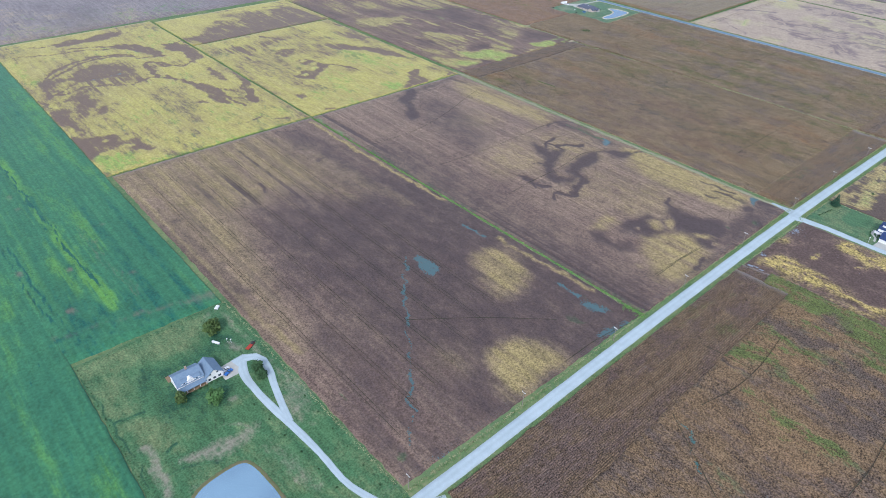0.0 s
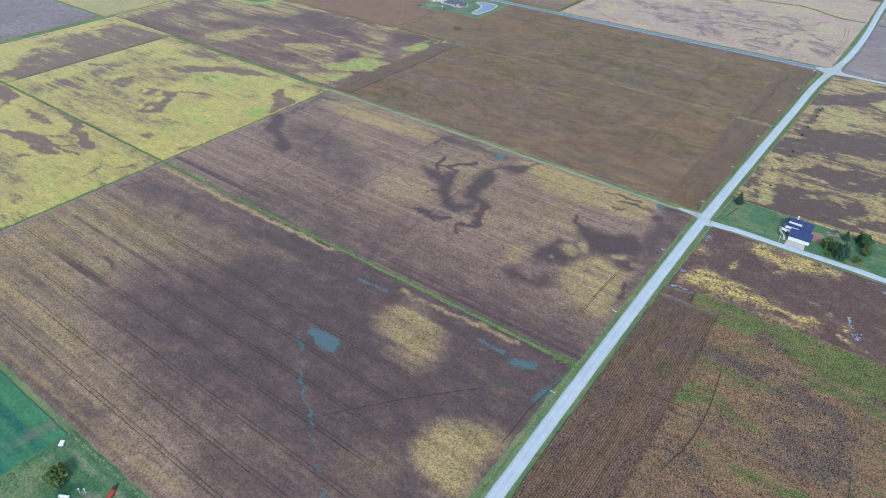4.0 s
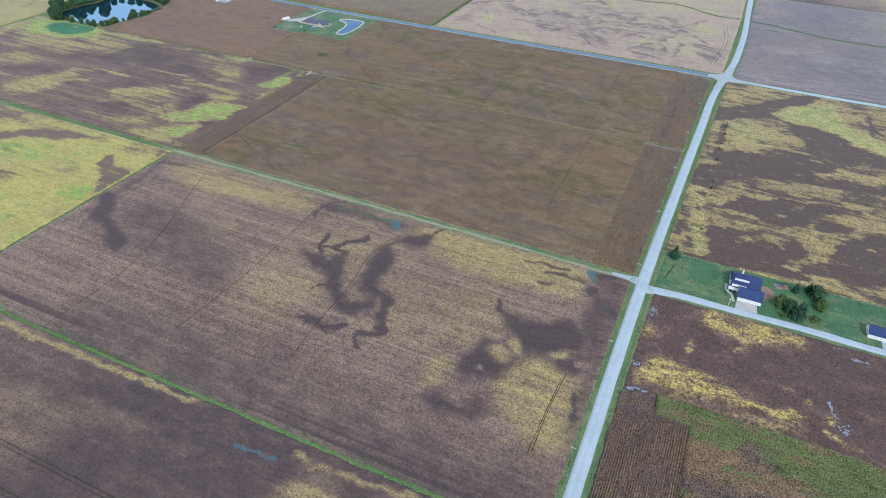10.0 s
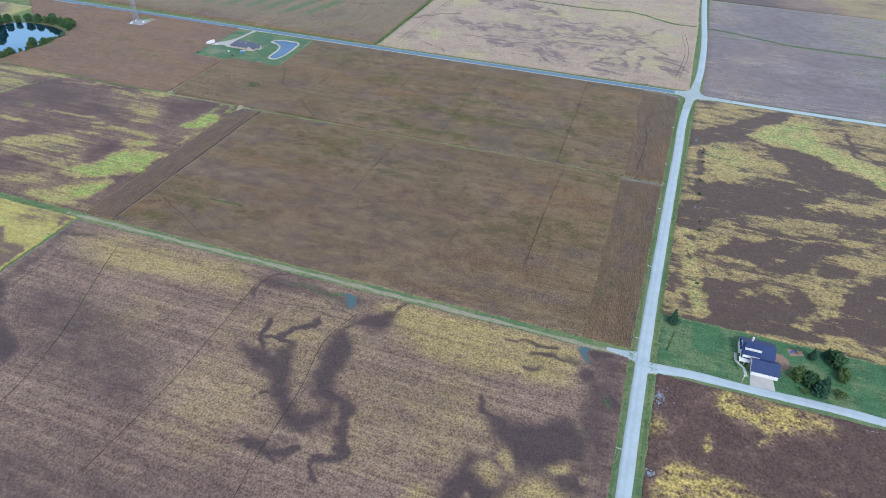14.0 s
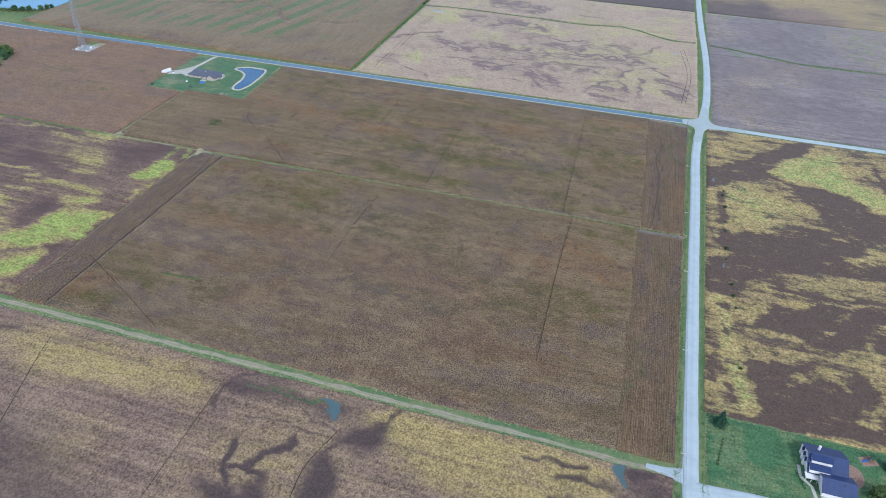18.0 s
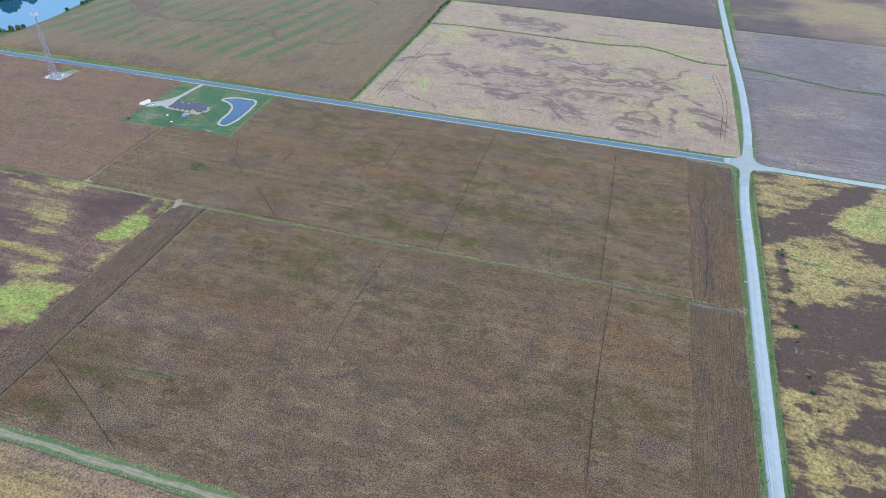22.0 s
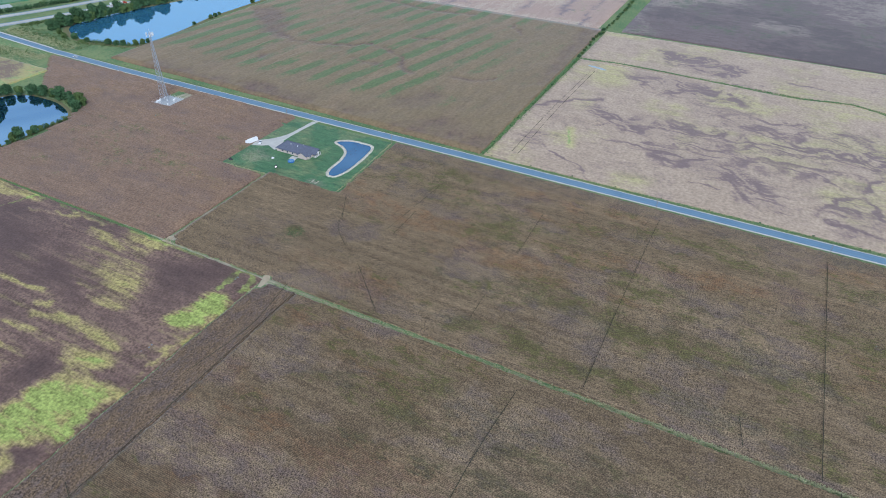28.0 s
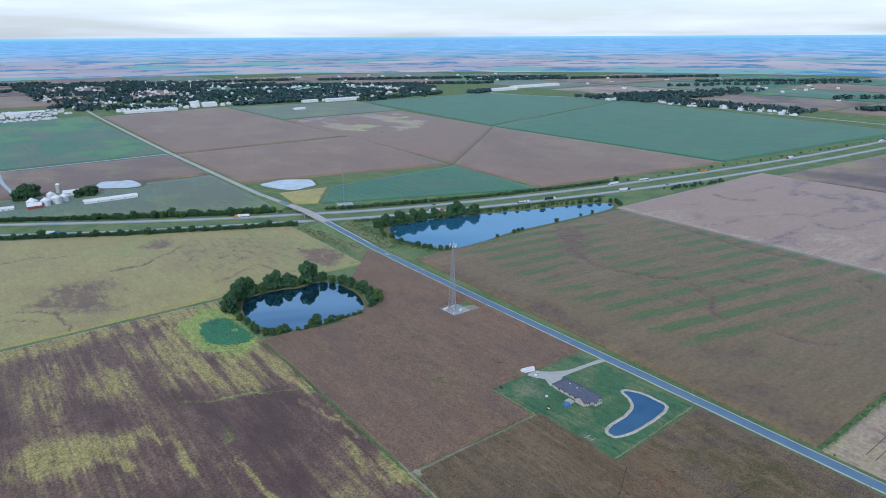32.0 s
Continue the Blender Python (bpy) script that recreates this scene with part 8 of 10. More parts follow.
def make_tree(name, label, height, spread, mat, seed, leaves=520, size=0.55, pointed=False, category="tree", trunk_share=0.22):
    rng = random.Random(seed)
    ob = thing(name, label, category)
    ob.matrix_basis = pose(0, 0, -60)
    trunk = Shape()
    fork = height * 0.45
    r = 0.018 * height + 0.06
    trunk.tube((0, 0, -0.2), (0.1, 0.05, fork), r, r * 0.6, 7)
    blobs = []
    if pointed:
        trunk.tube((0.1, 0.05, fork), (0, 0, height * 0.95), r * 0.6, 0.04, 6)
        for k in range(6):
            t = k / 5
            blobs.append((rng.uniform(-0.2, 0.2), rng.uniform(-0.2, 0.2), height * (0.14 + 0.74 * t), spread * (1.0 - 0.86 * t), height * 0.11))
    else:
        for k in range(6):
            a = k * math.tau / 6 + rng.uniform(-0.4, 0.4)
            reach = spread * rng.uniform(0.35, 0.62)
            top = height * rng.uniform(0.52, 0.82)
            tip = (reach * math.cos(a), reach * math.sin(a), top)
            trunk.tube((0.1, 0.05, fork * rng.uniform(0.6, 1.0)), tip, r * 0.4, 0.04, 5)
            blobs.append((*tip, spread * rng.uniform(0.36, 0.55), height * rng.uniform(0.15, 0.24)))
        blobs.append((rng.uniform(-0.5, 0.5), rng.uniform(-0.5, 0.5), height * 0.82, spread * 0.45, height * 0.18))
        blobs.append((0, 0, height * 0.5, spread * 0.75, height * 0.3))
        for k in range(4):
            a = k * math.tau / 4 + rng.uniform(-0.5, 0.5)
            blobs.append((spread * 0.5 * math.cos(a), spread * 0.5 * math.sin(a), height * trunk_share * rng.uniform(1.0, 1.5), spread * 0.5, height * 0.18))
    part("trunk", trunk, m_bark, ob)
    v, f = leaf_cloud(seed, blobs, leaves, size)
    part("crown", mesh_from("crown", v, f, (mat,)), mat, ob)
    return ob


TREES = {
    "oak": make_tree("tree", "broad dark green leafy tree", 11, 5.5, m_leaf, 3, 850, 0.85),
    "round": make_tree("tree", "rounded dark green tree at the water's edge", 9, 4.6, m_leaf, 8, 800, 0.75),
    "olive": make_tree("tree", "olive green leafy tree", 9, 4.6, m_leaf_olive, 12, 800, 0.75),
    "tall": make_tree("tree", "tall dark green tree in a row", 15, 6.2, m_leaf, 21, 1000, 1.0),
    "bright": make_tree("tree", "round fresh green leafy tree", 9, 5.0, m_leaf_bright, 17, 900, 0.7),
    "spruce": make_tree("tree", "pointed blue-green garden conifer tree", 11, 4.0, m_leaf_teal, 30, 620, 0.5, True),
    "bush": make_tree("bush", "low dark green bush", 4, 3.0, m_leaf, 41, 300, 0.4, category="bush", trunk_share=0.3),
    "olive_bush": make_tree("bush", "low olive green bush", 4.5, 3.2, m_leaf_olive, 45, 300, 0.4, category="bush", trunk_share=0.3),
}
tree_rng = random.Random(11)


def plant(kind, x, y, scale=1.0, group="", label="", z=0.0):
    ob = copy_thing(TREES[kind], pose(x, y, z, 0, 0, tree_rng.uniform(0, 360)))
    s = scale * tree_rng.uniform(0.88, 1.12)
    ob.scale = (s * tree_rng.uniform(0.9, 1.1), s * tree_rng.uniform(0.9, 1.1), s)
    return tagged(ob, label, "", group)


# ---------------------------------------------------------------- farmhouse with the turning loop
h1 = thing("farmhouse", "white two-storey farmhouse with slate-blue roofs and attached garage", "house")
part("wall", Shape().gable_walls(57.5, 268, 71.5, 279, 5.2, 8.6, "x"), m_siding, h1)
part("roof", Shape().gable_roof(57.5, 268, 71.5, 279, 5.2, 8.6, 0.6, 0.25, "x"), m_shingle_blue, h1)
part("garage_wall", Shape().gable_walls(71.6, 266, 81.5, 278, 3.6, 7.4, "y"), m_siding, h1)
part("garage_roof", Shape().gable_roof(71.6, 266, 81.5, 278, 3.6, 7.4, 0.5, 0.25, "y"), m_shingle_blue, h1)
dormer = part("dormer", Shape().gable_walls(59.2, 267.9, 69.8, 271.4, 6.3, 7.0, "x", 4.6), m_siding, h1)
part("dormer_roof", Shape().gable_roof(59.2, 267.9, 69.8, 271.4, 6.3, 7.2, 0.3, 0.18, "x"), m_shingle_blue, dormer)
part("dormer_gable", Shape().gable_walls(62.7, 267.6, 66.3, 270, 6.6, 8.0, "y", 5.0), m_siding, dormer)
part("porch_roof", Shape().add([(57, 265.2, 2.7), (72, 265.2, 2.7), (72, 268, 3.7), (57, 268, 3.7), (57, 265.2, 2.5), (72, 265.2, 2.5), (72, 268, 3.5), (57, 268, 3.5)],
                               [(0, 1, 2, 3), (7, 6, 5, 4), (0, 4, 5, 1), (1, 5, 6, 2), (2, 6, 7, 3), (3, 7, 4, 0)]), m_shingle_blue, h1)
part("porch_floor", Shape().box(57, 265.2, 0, 72, 267.9, 0.5), m_wood, h1)
for k in range(5):
    part("porch_post", Shape().box(57.3 + 3.55 * k, 265.4, 0.5, 57.55 + 3.55 * k, 265.65, 2.6), m_paint_white, h1)
for k in range(4):
    window(h1, 59.5 + 3.3 * k, 268, 1.1, 1.1, 1.5, "-y")
for k in range(3):
    window(dormer, 61 + 3.5 * k, 267.9, 5.0, 1.0, 1.0, "-y")
for k in (74.5, 78.5):
    window(h1, k, 266, 4.2, 1.0, 1.2, "-y")
for k in range(3):
    window(h1, 73.6 + 2.9 * k, 266, 0.9, 1.5, 1.4, "-y")
for k in (270, 274):
    slab_door(h1, 81.5, k, 2.8, 2.4, "+x", m_paint_white, "garage_door")
for k in (271, 276):
    window(h1, 57.5, k, 1.2, 1.1, 1.4, "-x")
slab_door(h1, 64.5, 268, 1.0, 2.1, "-y", m_dark)
part("chimney", Shape().box(65, 275, 6, 66, 276, 9.6), m_brick, h1)
deck = thing("deck", "weathered wooden deck behind the farmhouse", "deck", (57, 280, 0))
for k in range(12):
    part("plank", Shape().box(-1 + 0.6 * k, -0.7, 0.45, -0.44 + 0.6 * k, 4.2, 0.55), m_wood, deck)
for k in ((-0.9, 4), (5.8, 4), (-0.9, -0.4), (5.8, -0.4)):
    part("post", Shape().box(k[0], k[1], 0, k[0] + 0.2, k[1] + 0.2, 1.4), m_wood, deck)
grill = thing("patio_table", "dark blue covered patio table on the deck", "table", (60, 282.4, 0.55))
part("tabletop", Shape().box(-1, -0.8, 0.7, 1, 0.8, 0.8), m_blue, grill)
for k in ((-0.8, -0.6), (0.7, -0.6), (-0.8, 0.5), (0.7, 0.5)):
    part("leg", Shape().box(k[0], k[1], 0, k[0] + 0.1, k[1] + 0.1, 0.7), m_dark, grill)


def vehicle(name, label, at, turn, body_mat, length=4.8, kind="car"):
    ob = thing(name, label, "car" if kind == "car" else kind, at, turn)
    w, L = 0.95, length / 2
    b = Shape()
    b.add([(-L, -w, 0.4), (L, -w, 0.4), (L, w, 0.4), (-L, w, 0.4), (-L, -w, 0.95), (L, -w, 0.85), (L, w, 0.85), (-L, w, 0.95)], [(3, 2, 1, 0), (4, 5, 6, 7), (0, 1, 5, 4), (1, 2, 6, 5), (2, 3, 7, 6), (3, 0, 4, 7)])
    part("body", b, body_mat, ob)
    x0, x1 = (-L * 0.8, L * 0.4) if kind == "car" else (-L * 0.1, L * 0.55)
    cab = part("cabin", Shape().add([(x0, -w * 0.95, 0.92), (x1, -w * 0.95, 0.88), (x1, w * 0.95, 0.88), (x0, w * 0.95, 0.92), (x0 + 0.4, -w * 0.8, 1.5), (x1 - 0.6, -w * 0.8, 1.5), (x1 - 0.6, w * 0.8, 1.5), (x0 + 0.4, w * 0.8, 1.5)],
                                    [(3, 2, 1, 0), (4, 5, 6, 7), (0, 1, 5, 4), (1, 2, 6, 5), (2, 3, 7, 6), (3, 0, 4, 7)]), m_glass, ob)
    part("cabin_roof", Shape().box(x0 + 0.4, -w * 0.8, 1.5, x1 - 0.6, w * 0.8, 1.56, 0.04), body_mat, cab)
    for sx in (-1, 1):
        for sy in (-1, 1):
            wheel = part("wheel", Shape().tube((sx * L * 0.62, sy * w - 0.12, 0.34), (sx * L * 0.62, sy * w + 0.08, 0.34), 0.34, 0.34, 10), m_rubber, ob)
            part("rim", Shape().tube((sx * L * 0.62, sy * w + 0.082 * sy, 0.34), (sx * L * 0.62, sy * w + 0.1 * sy, 0.34), 0.2, 0.2, 8), m_steel, wheel)
    for sy in (-1, 1):
        part("headlight", Shape().box(L - 0.02, sy * 0.7 - 0.2, 0.62, L + 0.03, sy * 0.7 + 0.2, 0.8), m_glass, ob)
    return ob


vehicle("pickup", "white and blue pickup parked on the driveway", (84.2, 265.6, 0.2), 20, m_blue, 5.6, "pickup")
vehicle("pickup", "white pickup parked beside another on the driveway", (83.6, 268.4, 0.2), 20, m_white_metal, 5.4, "pickup")
trailer = thing("trailer", "low red flatbed trailer at the end of the driveway", "trailer", (103.5, 277, 0), 28)
part("bed", Shape().box(-3.4, -1.1, 0.7, 3.4, 1.1, 0.9), m_red, trailer)
part("drawbar", Shape().box(3.4, -0.15, 0.6, 5.2, 0.15, 0.75), m_dark, trailer)
part("load", Shape().box(1.2, -0.9, 0.9, 3.2, 0.9, 1.8, 0.2), m_dark, trailer)
for sx in (-0.6, 0.6):
    for sy in (-1.15, 1.15):
        part("wheel", Shape().tube((sx, sy - 0.12, 0.36), (sx, sy + 0.12, 0.36), 0.36, 0.36, 10), m_rubber, trailer)
tank = thing("propane_tank", "white horizontal propane tank on blocks", "tank", (89.5, 292, 0), 120)
part("shell", Shape().tube((-2.4, 0, 1.0), (2.4, 0, 1.0), 0.75, 0.75, 14), m_white_metal, tank, smooth=True)
for k in (-1.4, 1.4):
    part("saddle", Shape().box(k - 0.2, -0.6, 0, k + 0.2, 0.6, 0.5), m_concrete, tank)
cart = thing("farm_cart", "pale wheeled cart beside the field corner", "cart", (104, 321, 0), 40)
part("box", Shape().box(-1.6, -1.1, 0.6, 1.6, 1.1, 1.4, 0.1), m_white_metal, cart)
part("axle", Shape().tube((0, -1.2, 0.4), (0, 1.2, 0.4), 0.08), m_dark, cart)
for k in (-1.2, 1.2):
    part("wheel", Shape().tube((0, k - 0.1, 0.4), (0, k + 0.1, 0.4), 0.4, 0.4, 10), m_rubber, cart)
for k, (x, y) in enumerate(((95, 289), (96.5, 287))):
    post = thing("yard_post", "pale yard post beside the propane tank", "post", (x, y, 0))
    part("shaft", Shape().tube((0, 0, 0), (0, 0, 2.6), 0.12), m_white_metal, post)
    part("cap", Shape().box(-0.4, -0.25, 2.6, 0.4, 0.25, 2.9), m_white_metal, post)
plant("olive", 92, 302, 1.05, label="olive green tree on the lawn")
plant("bright", 70, 250.5, 0.95, label="bright round tree before the farmhouse")
plant("olive", 56, 262, 0.72, label="small olive tree at the porch corner")
plant("round", 97.5, 257, 0.75, label="dark tree inside the driveway loop")
plant("round", 97, 251, 0.6, label="dark shrub tree inside the driveway loop")
for k in range(8):
    plant("bush", 58 + 3.1 * k, 264.2 + 0.2 * (k % 2), 0.28, "bushes along the porch")
for k in range(22):
    plant("bush", 21.8, 203 + 5.6 * k, 0.15, "saplings along the lawn edge", "tiny sapling along the lawn edge")
for k in range(12):
    plant("bush", 26 + 6.2 * k, 322.5, 0.15, "saplings along the lawn edge", "tiny sapling along the lawn edge")
for k in range(7):
    plant("bush", 108 - 0.5 * k, 238 - 14 * k, 0.22, "saplings by the drive", "tiny sapling by the driveway")
for k in range(7):
    plant("bush", 84 + 1.0 * k, 236 - 14 * k, 0.22, "saplings by the drive", "tiny sapling by the driveway")

# ---------------------------------------------------------------- navy-roofed house on the lane
h2 = thing("house", "white house with navy roofs and a wide garage", "house")
part("wall", Shape().gable_walls(522, 68, 539, 85, 3.3, 7.8, "y"), m_siding, h2)
part("roof", Shape().gable_roof(522, 68, 539, 85, 3.3, 7.8, 0.5, 0.22, "y"), m_shingle_navy, h2)
part("garage_wall", Shape().gable_walls(512.5, 66, 524, 80, 3.3, 6.4, "y"), m_siding, h2)
part("garage_roof", Shape().gable_roof(512.5, 66, 524, 80, 3.3, 6.4, 0.5, 0.22, "y"), m_shingle_navy, h2)


def long_dormer(x, y0, y1, z0, z1, back):
    """A long low dormer with a white front, a sloping navy roof running back into the main slope."""
    d = part("long_dormer", Shape().box(x, y0, z0, x + back, y1, z1), m_siding, h2, "long white dormer front")
    part("dormer_roof", Shape().add([(x - 0.3, y0 - 0.3, z1), (x - 0.3, y1 + 0.3, z1), (x + back, y1 + 0.3, z1 + 0.5), (x + back, y0 - 0.3, z1 + 0.5), (x - 0.3, y0 - 0.3, z1 + 0.14), (x - 0.3, y1 + 0.3, z1 + 0.14), (x + back, y1 + 0.3, z1 + 0.7), (x + back, y0 - 0.3, z1 + 0.7)],
                                    [(0, 1, 2, 3), (7, 6, 5, 4), (0, 4, 5, 1), (1, 5, 6, 2), (2, 6, 7, 3), (3, 7, 4, 0)]), m_shingle_navy, d)


long_dormer(521.8, 76.0, 84.8, 3.2, 5.6, 3.2)
long_dormer(525.9, 75.0, 83.8, 5.2, 7.6, 3.4)
part("porch_roof", Shape().box(518.6, 80.6, 2.7, 522.2, 86.4, 2.9), m_paint_white, h2, "flat white porch roof")
for k in (80.9, 83.4, 86.0):
    part("porch_post", Shape().box(518.8, k, 0, 519.0, k + 0.2, 2.7), m_paint_white, h2)
for k in range(3):
    small = part("dormer", Shape().gable_walls(528 + 3.2 * k, 84.2, 530 + 3.2 * k, 86.0, 3.8, 5.2, "y"), m_siding, h2)
    part("dormer_roof", Shape().gable_roof(528 + 3.2 * k, 83.4, 530 + 3.2 * k, 86.0, 3.8, 5.2, 0.15, 0.12, "y"), m_shingle_navy, small)
part("chimney", Shape().box(534, 79, 5.5, 535, 80, 8.6), m_paint_white, h2)
for k in (69.4, 73.1, 76.8):
    slab_door(h2, 512.5, k, 2.9, 2.4, "-x", m_paint_white, "garage_door")
for k in (81, 84):
    window(h2, 522, k, 1.0, 1.2, 1.4, "-x")
for k in range(3):
    window(h2, 526 + 4.2 * k, 68, 1.0, 1.3, 1.4, "-y")
slab_door(h2, 522, 82.5, 1.0, 2.1, "-x", m_dark)
part("vent", Shape().tube((516.5, 71, 4.6), (516.5, 71, 6.4), 0.15), m_dark, h2)
patio = thing("patio", "round patio of reddish pavers behind the house", "patio", (528.5, 63.6, 0))
for ring_k in range(4):
    for k in range(6 + 5 * ring_k):
        a0, a1 = math.tau * k / (6 + 5 * ring_k), math.tau * (k + 0.93) / (6 + 5 * ring_k)
        r0, r1 = 1.3 * ring_k + 0.05, 1.3 * ring_k + 1.24
        ps = [(1.3 * r0 * math.cos(a0), r0 * math.sin(a0)), (1.3 * r1 * math.cos(a0), r1 * math.sin(a0)), (1.3 * r1 * math.cos(a1), r1 * math.sin(a1)), (1.3 * r0 * math.cos(a1), r0 * math.sin(a1))]
        part("paver", Shape().add([(x, y, 0) for x, y in ps] + [(x, y, 0.16) for x, y in ps], [(4, 5, 6, 7), (0, 1, 5, 4), (1, 2, 6, 5), (2, 3, 7, 6), (3, 0, 4, 7)]), m_paver, patio)
play = thing("playset", "wooden playset on a bed of reddish chips", "playset", (540, 54.3, 0), 20)
part("chip_bed", Shape().box(-2.8, -4.0, 0, 2.8, 4.0, 0.14, 0.1), m_paver, play)
for sx in (-1.2, 1.2):
    for sy in (-2, 0):
        part("post", Shape().box(sx - 0.1, sy - 0.1, 0.1, sx + 0.1, sy + 0.1, 3.0), m_wood, play)
part("platform", Shape().box(-1.4, -2.2, 1.4, 1.4, 0.2, 1.55), m_wood, play)
part("canopy", Shape().gable_roof(-1.3, -2.1, 1.3, 0.1, 2.9, 3.7, 0.2, 0.08, "y"), m_leaf_teal, play)
part("slide", Shape().add([(-0.5, 0.2, 1.5), (0.5, 0.2, 1.5), (0.5, 3.4, 0.2), (-0.5, 3.4, 0.2), (-0.5, 0.2, 1.35), (0.5, 0.2, 1.35), (0.5, 3.4, 0.05), (-0.5, 3.4, 0.05)], [(0, 1, 2, 3), (7, 6, 5, 4), (0, 4, 5, 1), (1, 5, 6, 2), (2, 6, 7, 3), (3, 7, 4, 0)]), m_blue, play)
lamp = thing("lamp_post", "slim white yard lamp beside the lane", "lamp", (505.2, 84.5, 0))
part("shaft", Shape().tube((0, 0, 0), (0, 0, 4.4), 0.09), m_white_metal, lamp)
part("lantern", Shape().box(-0.3, -0.3, 4.4, 0.3, 0.3, 5.0, 0.08), m_white_metal, lamp)
tagged(ribbon("path", [(510, 82), (514, 82.4), (518, 84), (520, 87), (524, 88), (527.5, 87.5)], 1.4, 0.16, m_concrete, 0.1), "curving concrete garden path", "path", "", "structure")
h3 = thing("shed_house", "long white outbuilding with a navy roof", "outbuilding")
part("wall", Shape().gable_walls(511, -9, 521, 6, 3.2, 5.4, "y"), m_siding, h3)
part("roof", Shape().gable_roof(511, -9, 521, 6, 3.2, 5.4, 0.4, 0.2, "y"), m_shingle_navy, h3)
for k in (-6, -2, 2):
    slab_door(h3, 511, k, 2.8, 2.4, "-x", m_paint_white, "garage_door")
window(h3, 516, 6, 1.1, 1.2, 1.3, "+y")
h4 = thing("house", "white house with a navy roof beyond the outbuilding", "house")
part("wall", Shape().gable_walls(509, -32, 524, -15, 3.4, 6.6, "y"), m_siding, h4)
part("roof", Shape().gable_roof(509, -32, 524, -15, 3.4, 6.6, 0.5, 0.2, "y"), m_shingle_navy, h4)
for k in (-28, -23, -19):
    window(h4, 509, k, 1.0, 1.3, 1.4, "-x")
slab_door(h4, 509, -25.5, 1.0, 2.1, "-x", m_dark)
tagged(ribbon("driveway", [(503, -10), (511, -10)], [16, 16], 0.2, m_gravel, 0.1, 0, smooth_path=False), "gravel apron before the outbuilding", "driveway", "", "structure")
plant("spruce", 541, 123, 1.1, label="dark conifer at the lawn corner")
for kind, x, y, s in (("olive", 518, 56, 0.72), ("bright", 520, 52, 0.5), ("oak", 516, 50, 0.7), ("spruce", 511, 45, 0.95), ("spruce", 514, 42.5, 0.8), ("spruce", 538, 46, 0.6), ("spruce", 542, 38, 0.62), ("oak", 537, 34, 0.66), ("olive", 529, 31, 0.6), ("olive", 525, 32, 0.5), ("olive_bush", 512, 34.5, 0.8), ("olive_bush", 508.5, 53, 0.6), ("bush", 517, -12, 0.8)):
    plant(kind, x, y, 1.25 * s, "garden trees by the lane")
for k in range(9):
    plant("bush", 516 + 2.0 * k, 125 - 0.4 * k, 0.2, "plants along the lawn", "tiny garden plant along the lawn")
for k in range(7):
    plant("bush", 514.5 + 1.5 * k, 86.5 + 0.45 * k, 0.18, "shrubs by the house", "small shrub at the house wall")
for k, (x, y) in enumerate(((785, 109), (778, 110), (760, 109), (739, 110), (726, 111), (703, 111), (690, 112), (662, 110), (650, 110), (638, 109), (585, 110))):
    plant("bush", x, y, 0.35 + 0.1 * (k % 3), "bushes in the wet hollow", "dark weedy bush in the wet field")

# ---------------------------------------------------------------- ranch house with the garden pond
h5 = thing("ranch_house", "long pale brick ranch house with charcoal hip roof", "house", (851.5, 619, 0), 0)
part("wall", Shape().box(-7.5, -17, 0, 6.5, 15, 3.0), m_pale_brick, h5)
part("roof", Shape().hip_roof(-7.5, -17, 6.5, 15, 3.0, 7.2, 0.7, 0.25), m_shingle_grey, h5)
part("wing_wall", Shape().gable_walls(-9.5, -16, -1, -8, 3.0, 5.6, "x"), m_pale_brick, h5)
part("wing_roof", Shape().gable_roof(-9.5, -16, -1, -8, 3.0, 5.6, 0.5, 0.22, "x"), m_shingle_grey, h5)
part("porch_roof", Shape().gable_roof(-3, -20.5, 4, -15, 3.0, 5.2, 0.4, 0.22, "y"), m_shingle_grey, h5)
part("porch_gable", Shape().gable_walls(-3, -19.8, 4, -16.8, 3.0, 5.2, "y", 2.7), m_siding, h5)
for k in range(4):
    part("porch_post", Shape().box(-2.9 + 2.2 * k, -20.2, 0, -2.6 + 2.2 * k, -19.9, 3.0), m_paint_white, h5)
part("porch_floor", Shape().box(-3, -20.4, 0, 4, -17, 0.3), m_concrete, h5)
for k in (-6, -1, 4, 9):
    window(h5, -7.5, k, 0.9, 1.5, 1.4, "-x")
for k in (-5.5, 5.4):
    window(h5, k, -17, 0.9, 1.3, 1.5, "-y")
window(h5, 0.5, -17, 0.4, 3.0, 2.1, "-y")
for k in (-8, -2, 8):
    window(h5, 6.5, k, 0.9, 1.5, 1.4, "+x")
slab_door(h5, 6.5, 3, 1.1, 2.1, "+x", m_dark)
for k in (-3.6, 2.8):
    slab_door(h5, k, 15, 4.6, 2.4, "+y", m_paint_white, "garage_door")
for x, y in ((-2, 4), (1, -6), (-2.5, -3)):
    part("roof_vent", Shape().box(x - 0.3, y - 0.3, 4.8, x + 0.3, y + 0.3, 6.6), m_white_metal, h5)
pool = thing("pool", "round bright blue above-ground pool", "pool", (834.5, 612, 0))
ring_shape = Shape()
ring_shape.tube((0, 0, 0.05), (0, 0, 1.15), 2.6, 2.6, 24)
part("liner", ring_shape, m_blue, pool)
part("water", Shape().tube((0, 0, 1.1), (0, 0, 1.17), 2.2, 2.2, 24), m_water, pool)
for k in range(10):
    a = math.tau * k / 10
    part("leg", Shape().tube((2.7 * math.cos(a), 2.7 * math.sin(a), 0), (2.7 * math.cos(a), 2.7 * math.sin(a), 1.25), 0.07, sides=6), m_steel, pool)
back = thing("deck", "pale patio deck with furniture behind the ranch house", "deck", (840, 614, 0))
